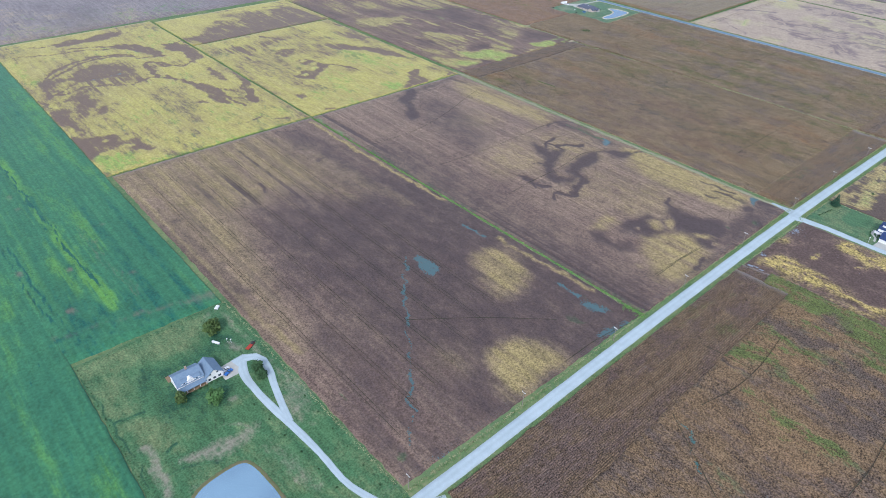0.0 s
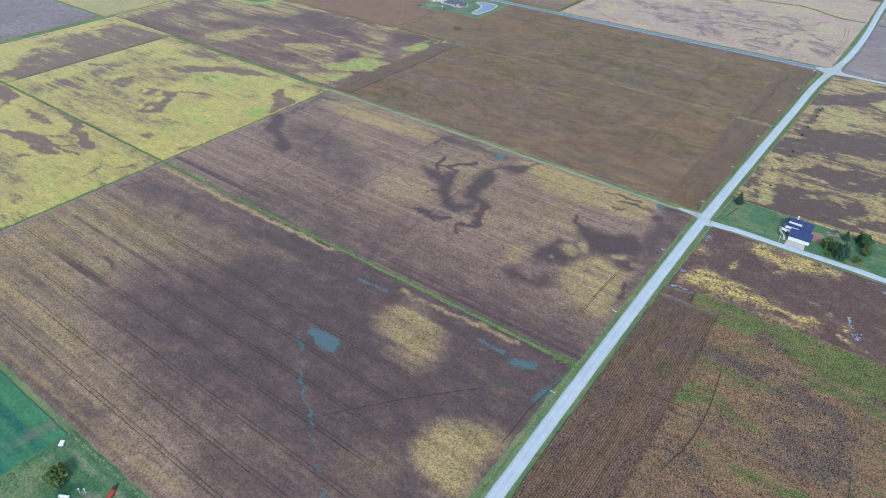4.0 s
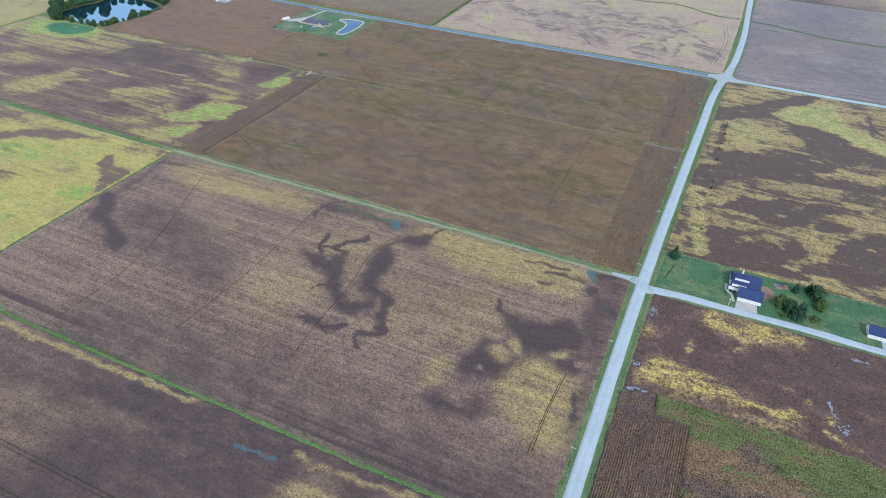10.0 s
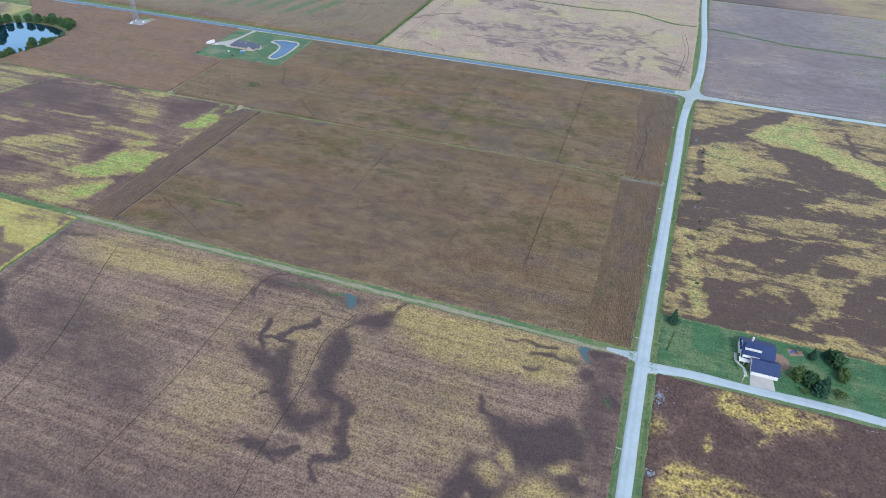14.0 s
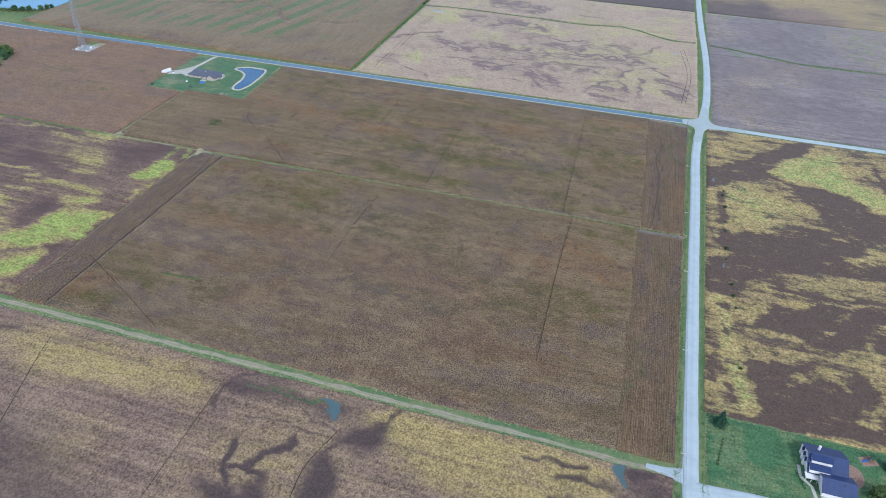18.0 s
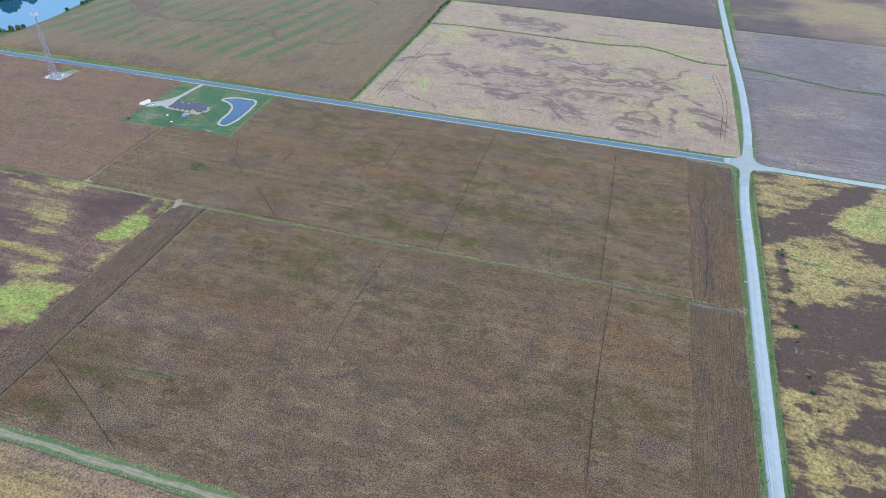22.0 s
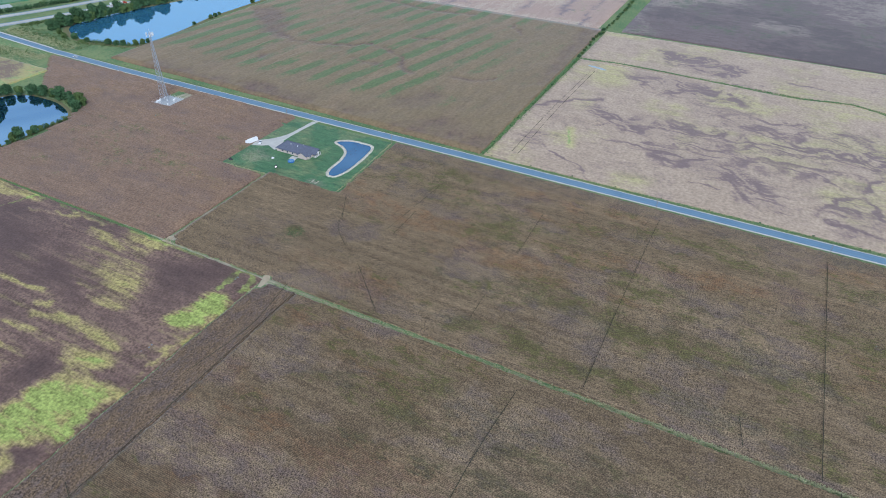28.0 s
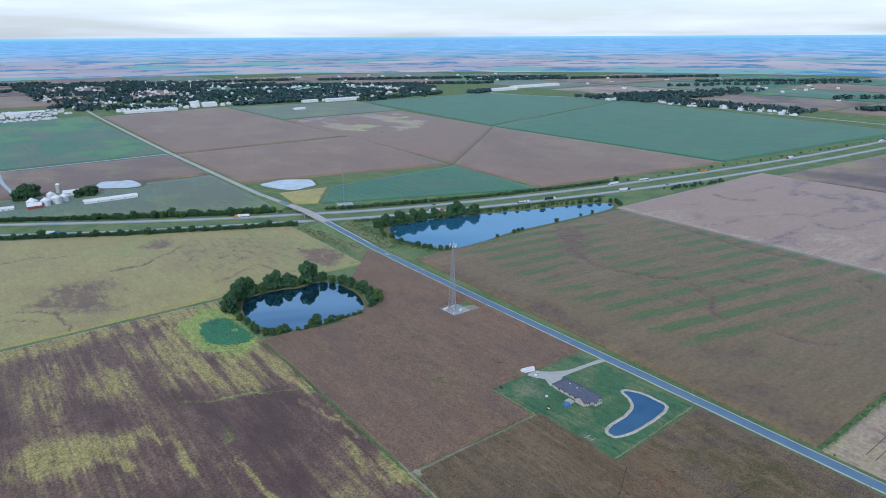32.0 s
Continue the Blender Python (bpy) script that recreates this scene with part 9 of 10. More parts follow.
for k in range(9):
    part("plank", Shape().box(-2.5, -3 + 0.66 * k, 0.1, 2.5, -2.4 + 0.66 * k, 0.3), m_concrete, back)
rv = thing("camper", "long white fifth-wheel camper trailer", "camper", (846, 661, 0), 165)
part("body", Shape().box(-4.8, -1.3, 0.7, 4.2, 1.3, 3.6, 0.12), m_white_metal, rv)
part("nose", Shape().box(4.2, -1.3, 1.7, 6.2, 1.3, 3.5, 0.3), m_white_metal, rv)
part("stripe", Shape().box(-4.7, -1.32, 1.6, 4.0, -1.3, 1.9), m_dark, rv)
part("air_conditioner", Shape().box(-1, -0.5, 3.6, 0.2, 0.5, 3.9, 0.1), m_white_metal, rv)
for sx in (-1.6, -0.4):
    for sy in (-1.2, 1.2):
        part("wheel", Shape().tube((sx, sy - 0.12, 0.4), (sx, sy + 0.12, 0.4), 0.4, 0.4, 10), m_rubber, rv)
vehicle("pickup", "white pickup beside the camper", (848, 654.5, 0.2), 30, m_white_metal, 5.6, "pickup")
vehicle("car", "dark car parked on the lawn", (821.7, 616.8, 0.1), 40, m_dark, 4.8)
util = thing("utility_trailer", "small dark trailer at the lawn edge", "trailer", (814, 656, 0), 70)
part("bed", Shape().box(-2.2, -0.9, 0.6, 2.2, 0.9, 0.75), m_dark, util)
part("rail", Shape().box(-2.2, -0.92, 0.75, 2.2, -0.85, 1.2), m_dark, util)
for sy in (-0.95, 0.95):
    part("wheel", Shape().tube((0, sy - 0.1, 0.35), (0, sy + 0.1, 0.35), 0.35, 0.35, 10), m_rubber, util)
dish = thing("garden_box", "small white garden box on the lawn", "box", (831.7, 628, 0))
part("box", Shape().box(-0.8, -0.8, 0, 0.8, 0.8, 1.0, 0.1), m_white_metal, dish)
for k in range(6):
    stone = thing("flower_bed", "small planted bed on the lawn", "bed", (816 + 1.7 * (k % 3), 579 - 4 * (k // 3), 0), 10 * k, "beds on the lawn")
    part("edging", Shape().box(-0.7, -0.7, 0, 0.7, 0.7, 0.25, 0.08), m_rock, stone)
    part("plants", leaf_part := mesh_from("plants", *leaf_cloud(k, [(0, 0, 0.4, 0.6, 0.4)], 40, 0.2), (m_leaf,)), m_leaf, stone)

# ---------------------------------------------------------------- lattice tower
TX, TY = 871.5, 785.5


m_tower = surface("dull_grey_steel", (0.36, 0.40, 0.45), (0.28, 0.31, 0.35), 1.0, 0.6, 0.2, 0.4, 0.0)


def lattice_tower(name, label, at, height, foot, head, panels, brace):
    ob = thing(name, label, "tower", at)
    corner = lambda k, z: tuple((foot + (head - foot) * z / height) * c for c in ((math.cos(math.tau * k / 3 + 0.5), math.sin(math.tau * k / 3 + 0.5)))) + (z,)
    levels = [height * (1 - (1 - j / panels) ** 1.15) for j in range(panels + 1)]
    for k in range(3):
        leg = Shape()
        for a, b in zip(levels[:-1], levels[1:]):
            leg.tube(corner(k, a), corner(k, b), brace * 1.7, brace * 1.6, 6)
        part("leg", leg, m_tower, ob)
    for a, b in zip(levels[:-1], levels[1:]):
        s = Shape()
        for k in range(3):
            s.tube(corner(k, a), corner(k + 1, b), brace, sides=4)
            s.tube(corner(k + 1, a), corner(k, b), brace, sides=4)
            s.tube(corner(k, b), corner(k + 1, b), brace, sides=4)
        part("bracing", s, m_tower, ob)
    return ob, corner


tower, corner = lattice_tower("lattice_tower", "tall galvanised three-legged lattice radio tower", (TX, TY, 0.2), 64, 4.6, 0.75, 18, 0.09)
for k in range(3):
    a = math.tau * k / 3 + 0.2
    arm = part("antenna_mount", Shape().tube((0.5 * math.cos(a), 0.5 * math.sin(a), 62.5), (2.6 * math.cos(a), 2.6 * math.sin(a), 62.5), 0.1).tube((2.6 * math.cos(a) - 1.6 * math.sin(a), 2.6 * math.sin(a) + 1.6 * math.cos(a), 62.5), (2.6 * math.cos(a) + 1.6 * math.sin(a), 2.6 * math.sin(a) - 1.6 * math.cos(a), 62.5), 0.1), m_steel, tower)
    for o in (-1.4, 0, 1.4):
        px, py = 2.7 * math.cos(a) - o * math.sin(a), 2.7 * math.sin(a) + o * math.cos(a)
        part("antenna_panel", Shape().box(px - 0.22, py - 0.22, 61.4, px + 0.22, py + 0.22, 64.2, 0.05), m_white_metal, arm)
part("mast", Shape().tube((0, 0, 64), (0, 0, 67.5), 0.08), m_steel, tower)
part("ladder", Shape().box(-0.25, 0.2, 1, 0.25, 0.3, 62), m_tower, tower)
tagged(ribbon("pad", [(862, 785.5), (884, 785.5)], [22, 22], 0.12, m_pale_gravel, 0.1, 0.2, smooth_path=False), "pale gravel pad under the tower", "pad", "", "structure")
tagged(ribbon("track", [(883, 783), (893, 781), (907, 779)], [12, 9, 10], 0.1, m_track, 0.1, 0.8), "dirt access to the tower pad", "track", "", "structure")
for k, (x, y, w, d, h) in enumerate(((866, 790, 3.2, 2.2, 2.6), (876, 791, 2.4, 2.0, 2.4), (877, 781, 2.8, 1.6, 1.8), (867, 779, 1.4, 1.0, 1.5), (871, 793, 1.6, 1.2, 1.6), (874, 787, 1.2, 1.2, 1.4))):
    cab_ob = thing("equipment_cabinet", "pale steel equipment cabinet on the tower pad", "cabinet", (x, y, 0.14), 8 * k, "cabinets on the pad")
    part("body", Shape().box(-w / 2, -d / 2, 0.15, w / 2, d / 2, h, 0.05), m_white_metal, cab_ob)
    part("plinth", Shape().box(-w / 2 - 0.1, -d / 2 - 0.1, 0, w / 2 + 0.1, d / 2 + 0.1, 0.15), m_concrete, cab_ob)
    part("door", Shape().box(-w * 0.3, -d / 2 - 0.04, 0.3, w * 0.3, -d / 2, h - 0.2), m_steel, cab_ob)
fence = thing("fence", "chain-link fence round the tower pad", "fence")
corners = [(863, 775.5), (883, 775.5), (883, 795.5), (863, 795.5)]
for (ax, ay), (bx, by) in zip(corners, corners[1:] + corners[:1]):
    for k in range(6):
        part("post", Shape().tube((ax + (bx - ax) * k / 6, ay + (by - ay) * k / 6, 0), (ax + (bx - ax) * k / 6, ay + (by - ay) * k / 6, 2.2), 0.05, sides=5), m_steel, fence)
    part("rail", Shape().tube((ax, ay, 2.1), (bx, by, 2.1), 0.04, sides=4).tube((ax, ay, 1.1), (bx, by, 1.1), 0.03, sides=4), m_steel, fence)
mast, _ = lattice_tower("guyed_mast", "thin grey guyed lattice mast", (987, 1200, 0.2), 58, 0.6, 0.6, 20, 0.045)
for k in range(3):
    a = math.tau * k / 3 + 0.9
    for z in (28, 55):
        part("guy_wire", Shape().tube((0, 0, z), (34 * math.cos(a), 34 * math.sin(a), 0), 0.05, sides=4), m_wire, mast)
tagged(ribbon("pad", [(978, 1206), (1000, 1197)], [18, 18], 0.12, m_pale_gravel, 0.1, 0.2, smooth_path=False), "grey gravel pad under the mast", "pad", "", "structure")

# ---------------------------------------------------------------- utility poles and wires
def make_pole(height, label, arms):
    ob = thing("utility_pole", label, "utility pole")
    ob.matrix_basis = pose(0, 0, -60)
    part("pole", Shape().tube((0, 0, -0.3), (0, 0, height), 0.2, 0.13, 8), m_pole, ob)
    if arms:
        arm = part("crossarm", Shape().box(-0.09, -1.35, height - 0.75, 0.09, 1.35, height - 0.5), m_paint_white, ob)
        for y in (-1.2, 0.0, 1.2):
            part("insulator", Shape().tube((0, y, height - 0.5), (0, y, height - 0.15), 0.07, 0.05, 6), m_white_metal, arm)
        for y in (-0.8, 0.8):
            part("brace", Shape().tube((0, y, height - 0.7), (0, 0, height - 1.5), 0.03, sides=4), m_steel, ob)
    else:
        part("insulator", Shape().tube((0, 0, height), (0, 0, height + 0.35), 0.08, 0.05, 6), m_white_metal, ob)
    return ob


pole_a = make_pole(10.5, "weathered pole with a pale crossarm beside the gravel road", True)
pole_b = make_pole(8.5, "plain weathered pole beside the asphalt road", False)
line_a = [(-42, 146), (36, 145), (114, 144), (192, 144), (271, 143), (350, 144), (429.5, 144), (509, 143), (580, 142), (654, 141), (726.5, 140), (800, 138.5), (868, 136.5)]
line_b = [(900.5, y) for y in (136, 228, 340, 450, 559, 668, 775, 880)]
for x, y in line_a:
    copy_thing(pole_a, pose(x, y, 0))["group"] = "poles along the gravel road"
for x, y in line_b:
    copy_thing(pole_b, pose(x, y, 0))["group"] = "poles along the asphalt road"


def wire(points, z, side, sag=1.1):
    s = Shape()
    for (ax, ay), (bx, by) in zip(points[:-1], points[1:]):
        prev = None
        for k in range(7):
            t = k / 6
            p = (ax + (bx - ax) * t, ay + (by - ay) * t + side, z - sag * 4 * t * (1 - t))
            if prev:
                s.tube(prev, p, 0.035, sides=4)
            prev = p
    return s.mesh("power_line", m_wire)


for o in (-1.2, 0.0, 1.2):
    tagged(new("power_line", wire(line_a, 10.33, o)), "thin sagging power line along the gravel road", "power line", "lines along the gravel road")
tagged(new("power_line", wire(line_b, 8.8, 0)), "thin sagging power line along the asphalt road", "power line")

# ---------------------------------------------------------------- trees round the water
for k, (x, y) in enumerate(((708, 905), (711, 914), (716, 922), (723, 930), (730, 936), (739, 938), (748, 936), (757, 938), (766, 937), (776, 935), (786, 932), (796, 931), (804, 933))):
    ob = plant(("tall", "tall", "olive", "tall")[k % 4], x, y, (1.3, 1.1, 1.0, 1.25)[k % 4] * (1.2 if k == 11 else 1.0), "trees round the dark pond")
    ob.scale = (0.85 * ob.scale[0], 0.85 * ob.scale[1], ob.scale[2])
for k, (x, y) in enumerate(((812, 927), (818, 918), (823, 906), (827, 895), (829, 885), (828, 874), (830, 864), (834, 855), (824, 852), (820, 842), (828, 845))):
    ob = plant(("round", "olive", "oak")[k % 3], x, y, (1.15, 1.0, 1.1)[k % 3], "trees round the dark pond")
    ob.scale = (0.9 * ob.scale[0], 0.9 * ob.scale[1], 1.0 * ob.scale[2])
for k, (x, y, size) in enumerate(((708, 884, 0.9), (710.5, 872, 0.75), (711, 861, 0.85), (709.5, 849, 0.8), (714, 841, 0.9), (719, 837, 0.85), (724, 835.5, 0.9), (729, 834, 0.75), (739.5, 832, 0.55), (746.5, 830.5, 0.6), (752, 832, 0.9), (757.5, 831.5, 1.0),
                                  (765.5, 830.5, 0.7), (771, 831.5, 0.75), (776.5, 831, 0.65))):
    ob = plant(("olive", "round", "olive", "oak")[k % 4], x, y, size, "trees round the dark pond")
    ob.scale = (0.82 * ob.scale[0], 0.82 * ob.scale[1], 1.05 * ob.scale[2])
for k, (x, y) in enumerate(((706, 911), (712, 919), (719, 927), (734, 937), (743.5, 939), (752.5, 939), (761.5, 939), (771, 938), (781, 935), (791, 933), (714, 926), (800, 934))):
    plant(("oak", "round")[k % 2], x, y, 1.0, "trees round the dark pond")
for k, (x, y) in enumerate(((712, 898), (716, 910), (709, 856), (733, 834), (782, 832), (788, 831.5), (794, 831.5), (800, 832), (815, 838), (836, 868), (834, 880), (825, 860), (733, 929), (752, 934), (780, 930), (800, 929), (815, 915), (824, 898))):
    plant(("bush", "olive_bush")[k % 2], x, y, tree_rng.uniform(0.7, 1.2), "bushes round the dark pond")
lake_rng = random.Random(4)
for k in range(34):
    t = k / 33
    x = 962 + 150 * t
    plant(("oak", "round", "olive", "tall")[k % 4], x + lake_rng.uniform(-4, 4), 1066 - 0.18 * (x - 962) + lake_rng.uniform(-6, 3), 1.0 + 0.3 * lake_rng.random(), "trees along the lake")
for k in range(30):
    x = 1112 + 188 * k / 29
    plant(("round", "bush", "olive_bush")[k % 3], x, 1037 - 0.335 * (x - 1112) + lake_rng.uniform(-2, 5), 0.55 + 0.4 * lake_rng.random(), "trees along the lake")
for x, y, s in ((950, 1010, 0.8), (947, 1025, 0.7), (953, 1040, 0.9), (950, 990, 0.6), (956, 962, 0.8), (962, 945, 0.9), (969, 934, 0.8), (975, 930, 0.8), (982, 929, 0.7), (958, 952, 0.7), (1056, 932, 0.5), (1085, 933, 0.55), (1094, 934, 0.6), (1102, 935, 0.5), (1165, 935, 0.75), (1215, 936, 0.45), (1240, 937, 0.6), (1306, 940, 0.8), (1312, 950, 0.9), (1310, 962, 0.8), (1300, 974, 0.7), (1318, 958, 0.7)):
    plant(("round", "olive")[int(x) % 2], x, y, s, "trees along the lake")


def along(line, x):
    p = np.array(line)
    return float(np.interp(x, p[:, 0], p[:, 1]))


hw_rng = random.Random(9)
for k in range(60):
    x = 560 + 330 * k / 59
    tall = 1.15 if x > 660 else 0.7
    plant(("oak", "round", "olive", "bush")[k % 4], x, along(HWY_N, x) + 19 + hw_rng.uniform(-4, 6), tall * hw_rng.uniform(0.7, 1.05), "trees along the highway")
for k in range(50):
    x = 545 + 335 * k / 49 + hw_rng.uniform(-4, 4)
    plant(("oak", "bush", "round", "olive_bush")[k % 4], x, along(HWY_S, x) - 21 + hw_rng.uniform(-4, 3), (0.85 if k % 4 in (0, 2) else 1.5) * hw_rng.uniform(0.8, 1.1), "trees along the highway")
for k in range(36):
    x = 950 + 350 * k / 35
    plant(("bush", "olive_bush", "round")[k % 3], x, along(HWY_N, x) + 18 + hw_rng.uniform(-3, 5), (1.5 if k % 3 < 2 else 0.8) * hw_rng.uniform(0.7, 1.1) * (1.0 if x < 1120 else 0.7), "bushes along the highway")
for k in range(26):
    x = 1420 + 900 * k / 25
    plant(("bush", "olive_bush")[k % 2], x, along(HWY_N, x) + 16 + hw_rng.uniform(-3, 3), hw_rng.uniform(0.5, 1.1), "bushes along the highway")
for k in range(22):
    x = 1450 + 130 * k / 21
    plant(("bush", "round")[k % 2], x, along(HWY_S, x) - 26 + hw_rng.uniform(-8, 4), hw_rng.uniform(0.7, 1.1) * (1.3, 0.7)[k % 2], "bushes along the highway")
plant("round", 1435, 1052, 1.0, "bushes along the highway")


def growth(name, label, xy, size, height, mat, leaves=7, category="weeds", seed=1):
    """Low growth that nobody could count: clumps of blades and leaves over many spots, in one mesh."""
    rng = np.random.RandomState(seed)
    p = np.repeat(np.array(xy, float), leaves, axis=0)
    m = len(p)
    c = np.column_stack([p + rng.normal(size=(m, 2)) * size * 0.7, np.abs(rng.rand(m)) * height])
    n = rng.normal(size=(m, 3)) + [0, 0, 0.8]
    n /= np.linalg.norm(n, axis=1)[:, None]
    u = np.cross(n, rng.normal(size=(m, 3)))
    u /= np.linalg.norm(u, axis=1)[:, None]
    w = np.cross(n, u)
    s = size * (0.4 + 0.6 * rng.rand(m))[:, None]
    v = np.stack([c - u * s, c + w * s * 0.8, c + u * s], 1).reshape(-1, 3)
    v[:, 2] = np.maximum(v[:, 2], 0.02)
    return tagged(new(name, mesh_from(name, v, np.arange(3 * m).reshape(m, 3), (mat,))), label, category, "", "stuff")


m_weed = surface("bright_weeds", (0.11, 0.26, 0.07), (0.18, 0.33, 0.10), 0.25, 0.9, 0, 0.1, 0, island=0.4)
m_tuft = surface("verge_tufts", (0.10, 0.20, 0.08), (0.17, 0.25, 0.11), 0.25, 0.9, 0, 0.1, 0, island=0.5)
m_straw = surface("pale_dry_grass", (0.36, 0.36, 0.22), (0.28, 0.30, 0.17), 0.25, 0.9, 0, 0.1, 0, island=0.5)
grow_rng = np.random.RandomState(3)


def strip(ax, ay, bx, by, count, spread):
    t = grow_rng.rand(count)
    nx, ny = -(by - ay), bx - ax
    k = math.hypot(nx, ny)
    o = grow_rng.normal(size=count) * spread
    return np.column_stack([ax + (bx - ax) * t + nx / k * o, ay + (by - ay) * t + ny / k * o])


def beside(line, offset, count, spread, x0, x1):
    p = np.array(line, float)
    x = x0 + (x1 - x0) * grow_rng.rand(count)
    return np.column_stack([x, np.interp(x, p[:, 0], p[:, 1]) + offset + spread * np.abs(grow_rng.normal(size=count)) * np.sign(offset)])


growth("weed_hedge", "bright green weedy hedge line between soybean fields", np.concatenate([strip(304.4, 147, 304.4, 533, 1100, 0.32), strip(305, 143, 303, 158, 120, 2.0)]), 0.5, 0.9, m_weed, seed=2)
growth("weed_hedge", "dark green hedge line between yellow fields", np.concatenate([strip(305, 535, 306, 940, 900, 0.6), strip(505, 535, 512, 935, 700, 1.2), strip(307, 809, 508, 809, 500, 0.9), strip(112, 533.4, 500, 533.4, 900, 0.5)]), 0.5, 0.9, m_tuft, seed=3)
growth("ditch_weeds", "green weeds along field ditches", np.concatenate([*(strip(*a, *b, int(2.4 * math.hypot(b[0] - a[0], b[1] - a[1])), 0.8) for line in (DITCH_N, DITCH_S) for a, b in zip(line[:-1], line[1:])), strip(920, 484, 1180, 484, 700, 1.6)]), 0.6, 1.2, m_leaf_bright, seed=4)
growth("field_edge_weeds", "thin dull green weeds along a field edge", np.concatenate([strip(707, 620, 708.5, 830, 420, 0.6), strip(708.2, 145, 706.4, 525, 900, 0.55), strip(709, 540, 711, 690, 300, 0.6)]), 0.5, 0.8, m_tuft, seed=14)
growth("dry_grass", "tall pale dry grass between two cornfields", np.concatenate([strip(707.9, 143, 707.3, 330, 1500, 0.45), strip(707.2, 330, 706.6, 526, 500, 0.4)]), 0.45, 2.3, m_straw, 6, "grass", seed=25)
growth("weed_patch", "small dark green weed patch in the corn", np.concatenate([strip(750, 545, 760, 546, 70, 2.2), strip(755, 540, 755, 552, 40, 1.5)]), 0.7, 2.6, m_leaf, seed=15)
growth("verge_grass", "uneven green verge grass along the gravel road", np.concatenate([beside(ROAD_Y, 5.0, 2600, 1.6, -200, 900), beside(ROAD_Y, -5.0, 2200, 0.9, -100, 900), beside(ROAD_Y, 5.0, 700, 1.0, 930, 1700), beside(ROAD_Y, -5.0, 700, 1.0, 930, 1700)]), 0.45, 0.5, m_tuft, seed=5)
growth("verge_grass", "uneven grass and pale stems along the asphalt road", np.concatenate([strip(903.0, 150, 903.0, 1000, 1500, 0.6), strip(917.0, 140, 917.0, 1000, 1500, 0.5)]), 0.45, 0.5, m_tuft, seed=6)
growth("roadside_scrub", "dense dark scrub between the trees along the highway", np.concatenate([beside(HWY_S, -20.0, 2600, 2.2, 470, 880), beside(HWY_N, 19.0, 3000, 2.6, 540, 885), beside(HWY_N, 17.0, 1600, 2.0, 950, 1420)]), 1.4, 5.0, m_leaf, 6, "scrub", seed=21)
growth("lakeside_scrub", "low olive scrub between the lake and the highway", np.concatenate([beside(HWY_S, -14.0, 1500, 6.0, 950, 1330), strip(948, 1000, 965, 935, 260, 4.0)]), 1.3, 1.8, m_leaf_olive, 5, "scrub", seed=24)
growth("embankment_grass", "rough pale grass and weeds on the road embankment", np.concatenate([strip(893, 985, 886, 1120, 900, 5.0), strip(929, 985, 936, 1110, 900, 5.0), strip(860, 960, 880, 1140, 500, 9.0)]), 0.9, 0.6, m_straw, 5, "grass", seed=22)
growth("embankment_scrub", "patchy dark scrub on the road embankment", np.concatenate([strip(888, 1000, 880, 1125, 160, 6.0), strip(935, 975, 945, 1100, 260, 8.0)]), 1.1, 1.6, m_leaf_olive, 6, "scrub", seed=23)
growth("dry_grass", "pale dry grass at field edges", np.concatenate([strip(502.6, 147, 503, 531, 800, 0.6), strip(509, 147, 509, 531, 500, 0.5), strip(110, 533, 500, 533, 700, 0.8), strip(918, 140, 918.3, 480, 600, 0.4), strip(708, 145, 706, 531, 600, 0.9), strip(546, 128, 547, -200, 300, 0.4), strip(111, 150, 110, 325, 300, 0.5), strip(510, 533, 704, 533.2, 420, 0.35), beside(ROAD_Y, 7.0, 1300, 0.3, 112, 890), beside(ROAD_Y, -7.0, 1000, 0.3, 128, 890), strip(303, 150, 302.6, 400, 350, 0.5), strip(812, 553.5, 899, 558.5, 420, 0.35), strip(811.5, 556, 808, 657, 420, 0.35), strip(809, 661.5, 899, 668, 260, 0.35), strip(709.5, 619, 806, 618.6, 260, 0.5)]), 0.4, 0.4, m_straw, seed=7)
for k in range(26):
    plant(("bush", "olive_bush")[k % 2], 1180 + 10.5 * k, 487.0 + tree_rng.uniform(-2, 2), tree_rng.uniform(0.5, 1.1), "bushes along the field lane")
for k in range(14):
    plant("bush", 1178 - 18 * k, 484.5, tree_rng.uniform(0.2, 0.45), "bushes along the field lane")
for k in range(10):
    plant("bush", 919.2, 170 + 34 * k, tree_rng.uniform(0.16, 0.3), "shrubs along the asphalt road", "small shrub along the asphalt road")

# ---------------------------------------------------------------- overpass
def embankment(label, y0, y1, slope=2.4):
    ys = np.linspace(y0, y1, 30)
    zs = np.interp(ys, [p[1] for p in NORTH], NORTH_Z) - 0.22
    rows = [np.column_stack([911 + s * (6 + (zs * slope if far else 0 * zs)), ys, (-0.1 if far else 0) * np.ones(30) if far else zs]) for s, far in ((-1, True), (-1, False), (1, False), (1, True))]
    v = np.stack(rows, 1).reshape(-1, 3)
    i = np.arange(120).reshape(30, 4)
    f = np.stack([i[:-1, :-1], i[:-1, 1:], i[1:, 1:], i[1:, :-1]], -1).reshape(-1, 4)[:, ::-1]
    v = np.concatenate([v, [(911, ys[0], -0.1), (911, ys[-1], -0.1)]])
    faces = [tuple(k) for k in f] + [(116, 117, 118, 119), (3, 2, 1, 0)]
    tagged(new("embankment", mesh_from("embankment", v.tolist(), faces, (m_ground,))), label, "embankment", "", "structure")


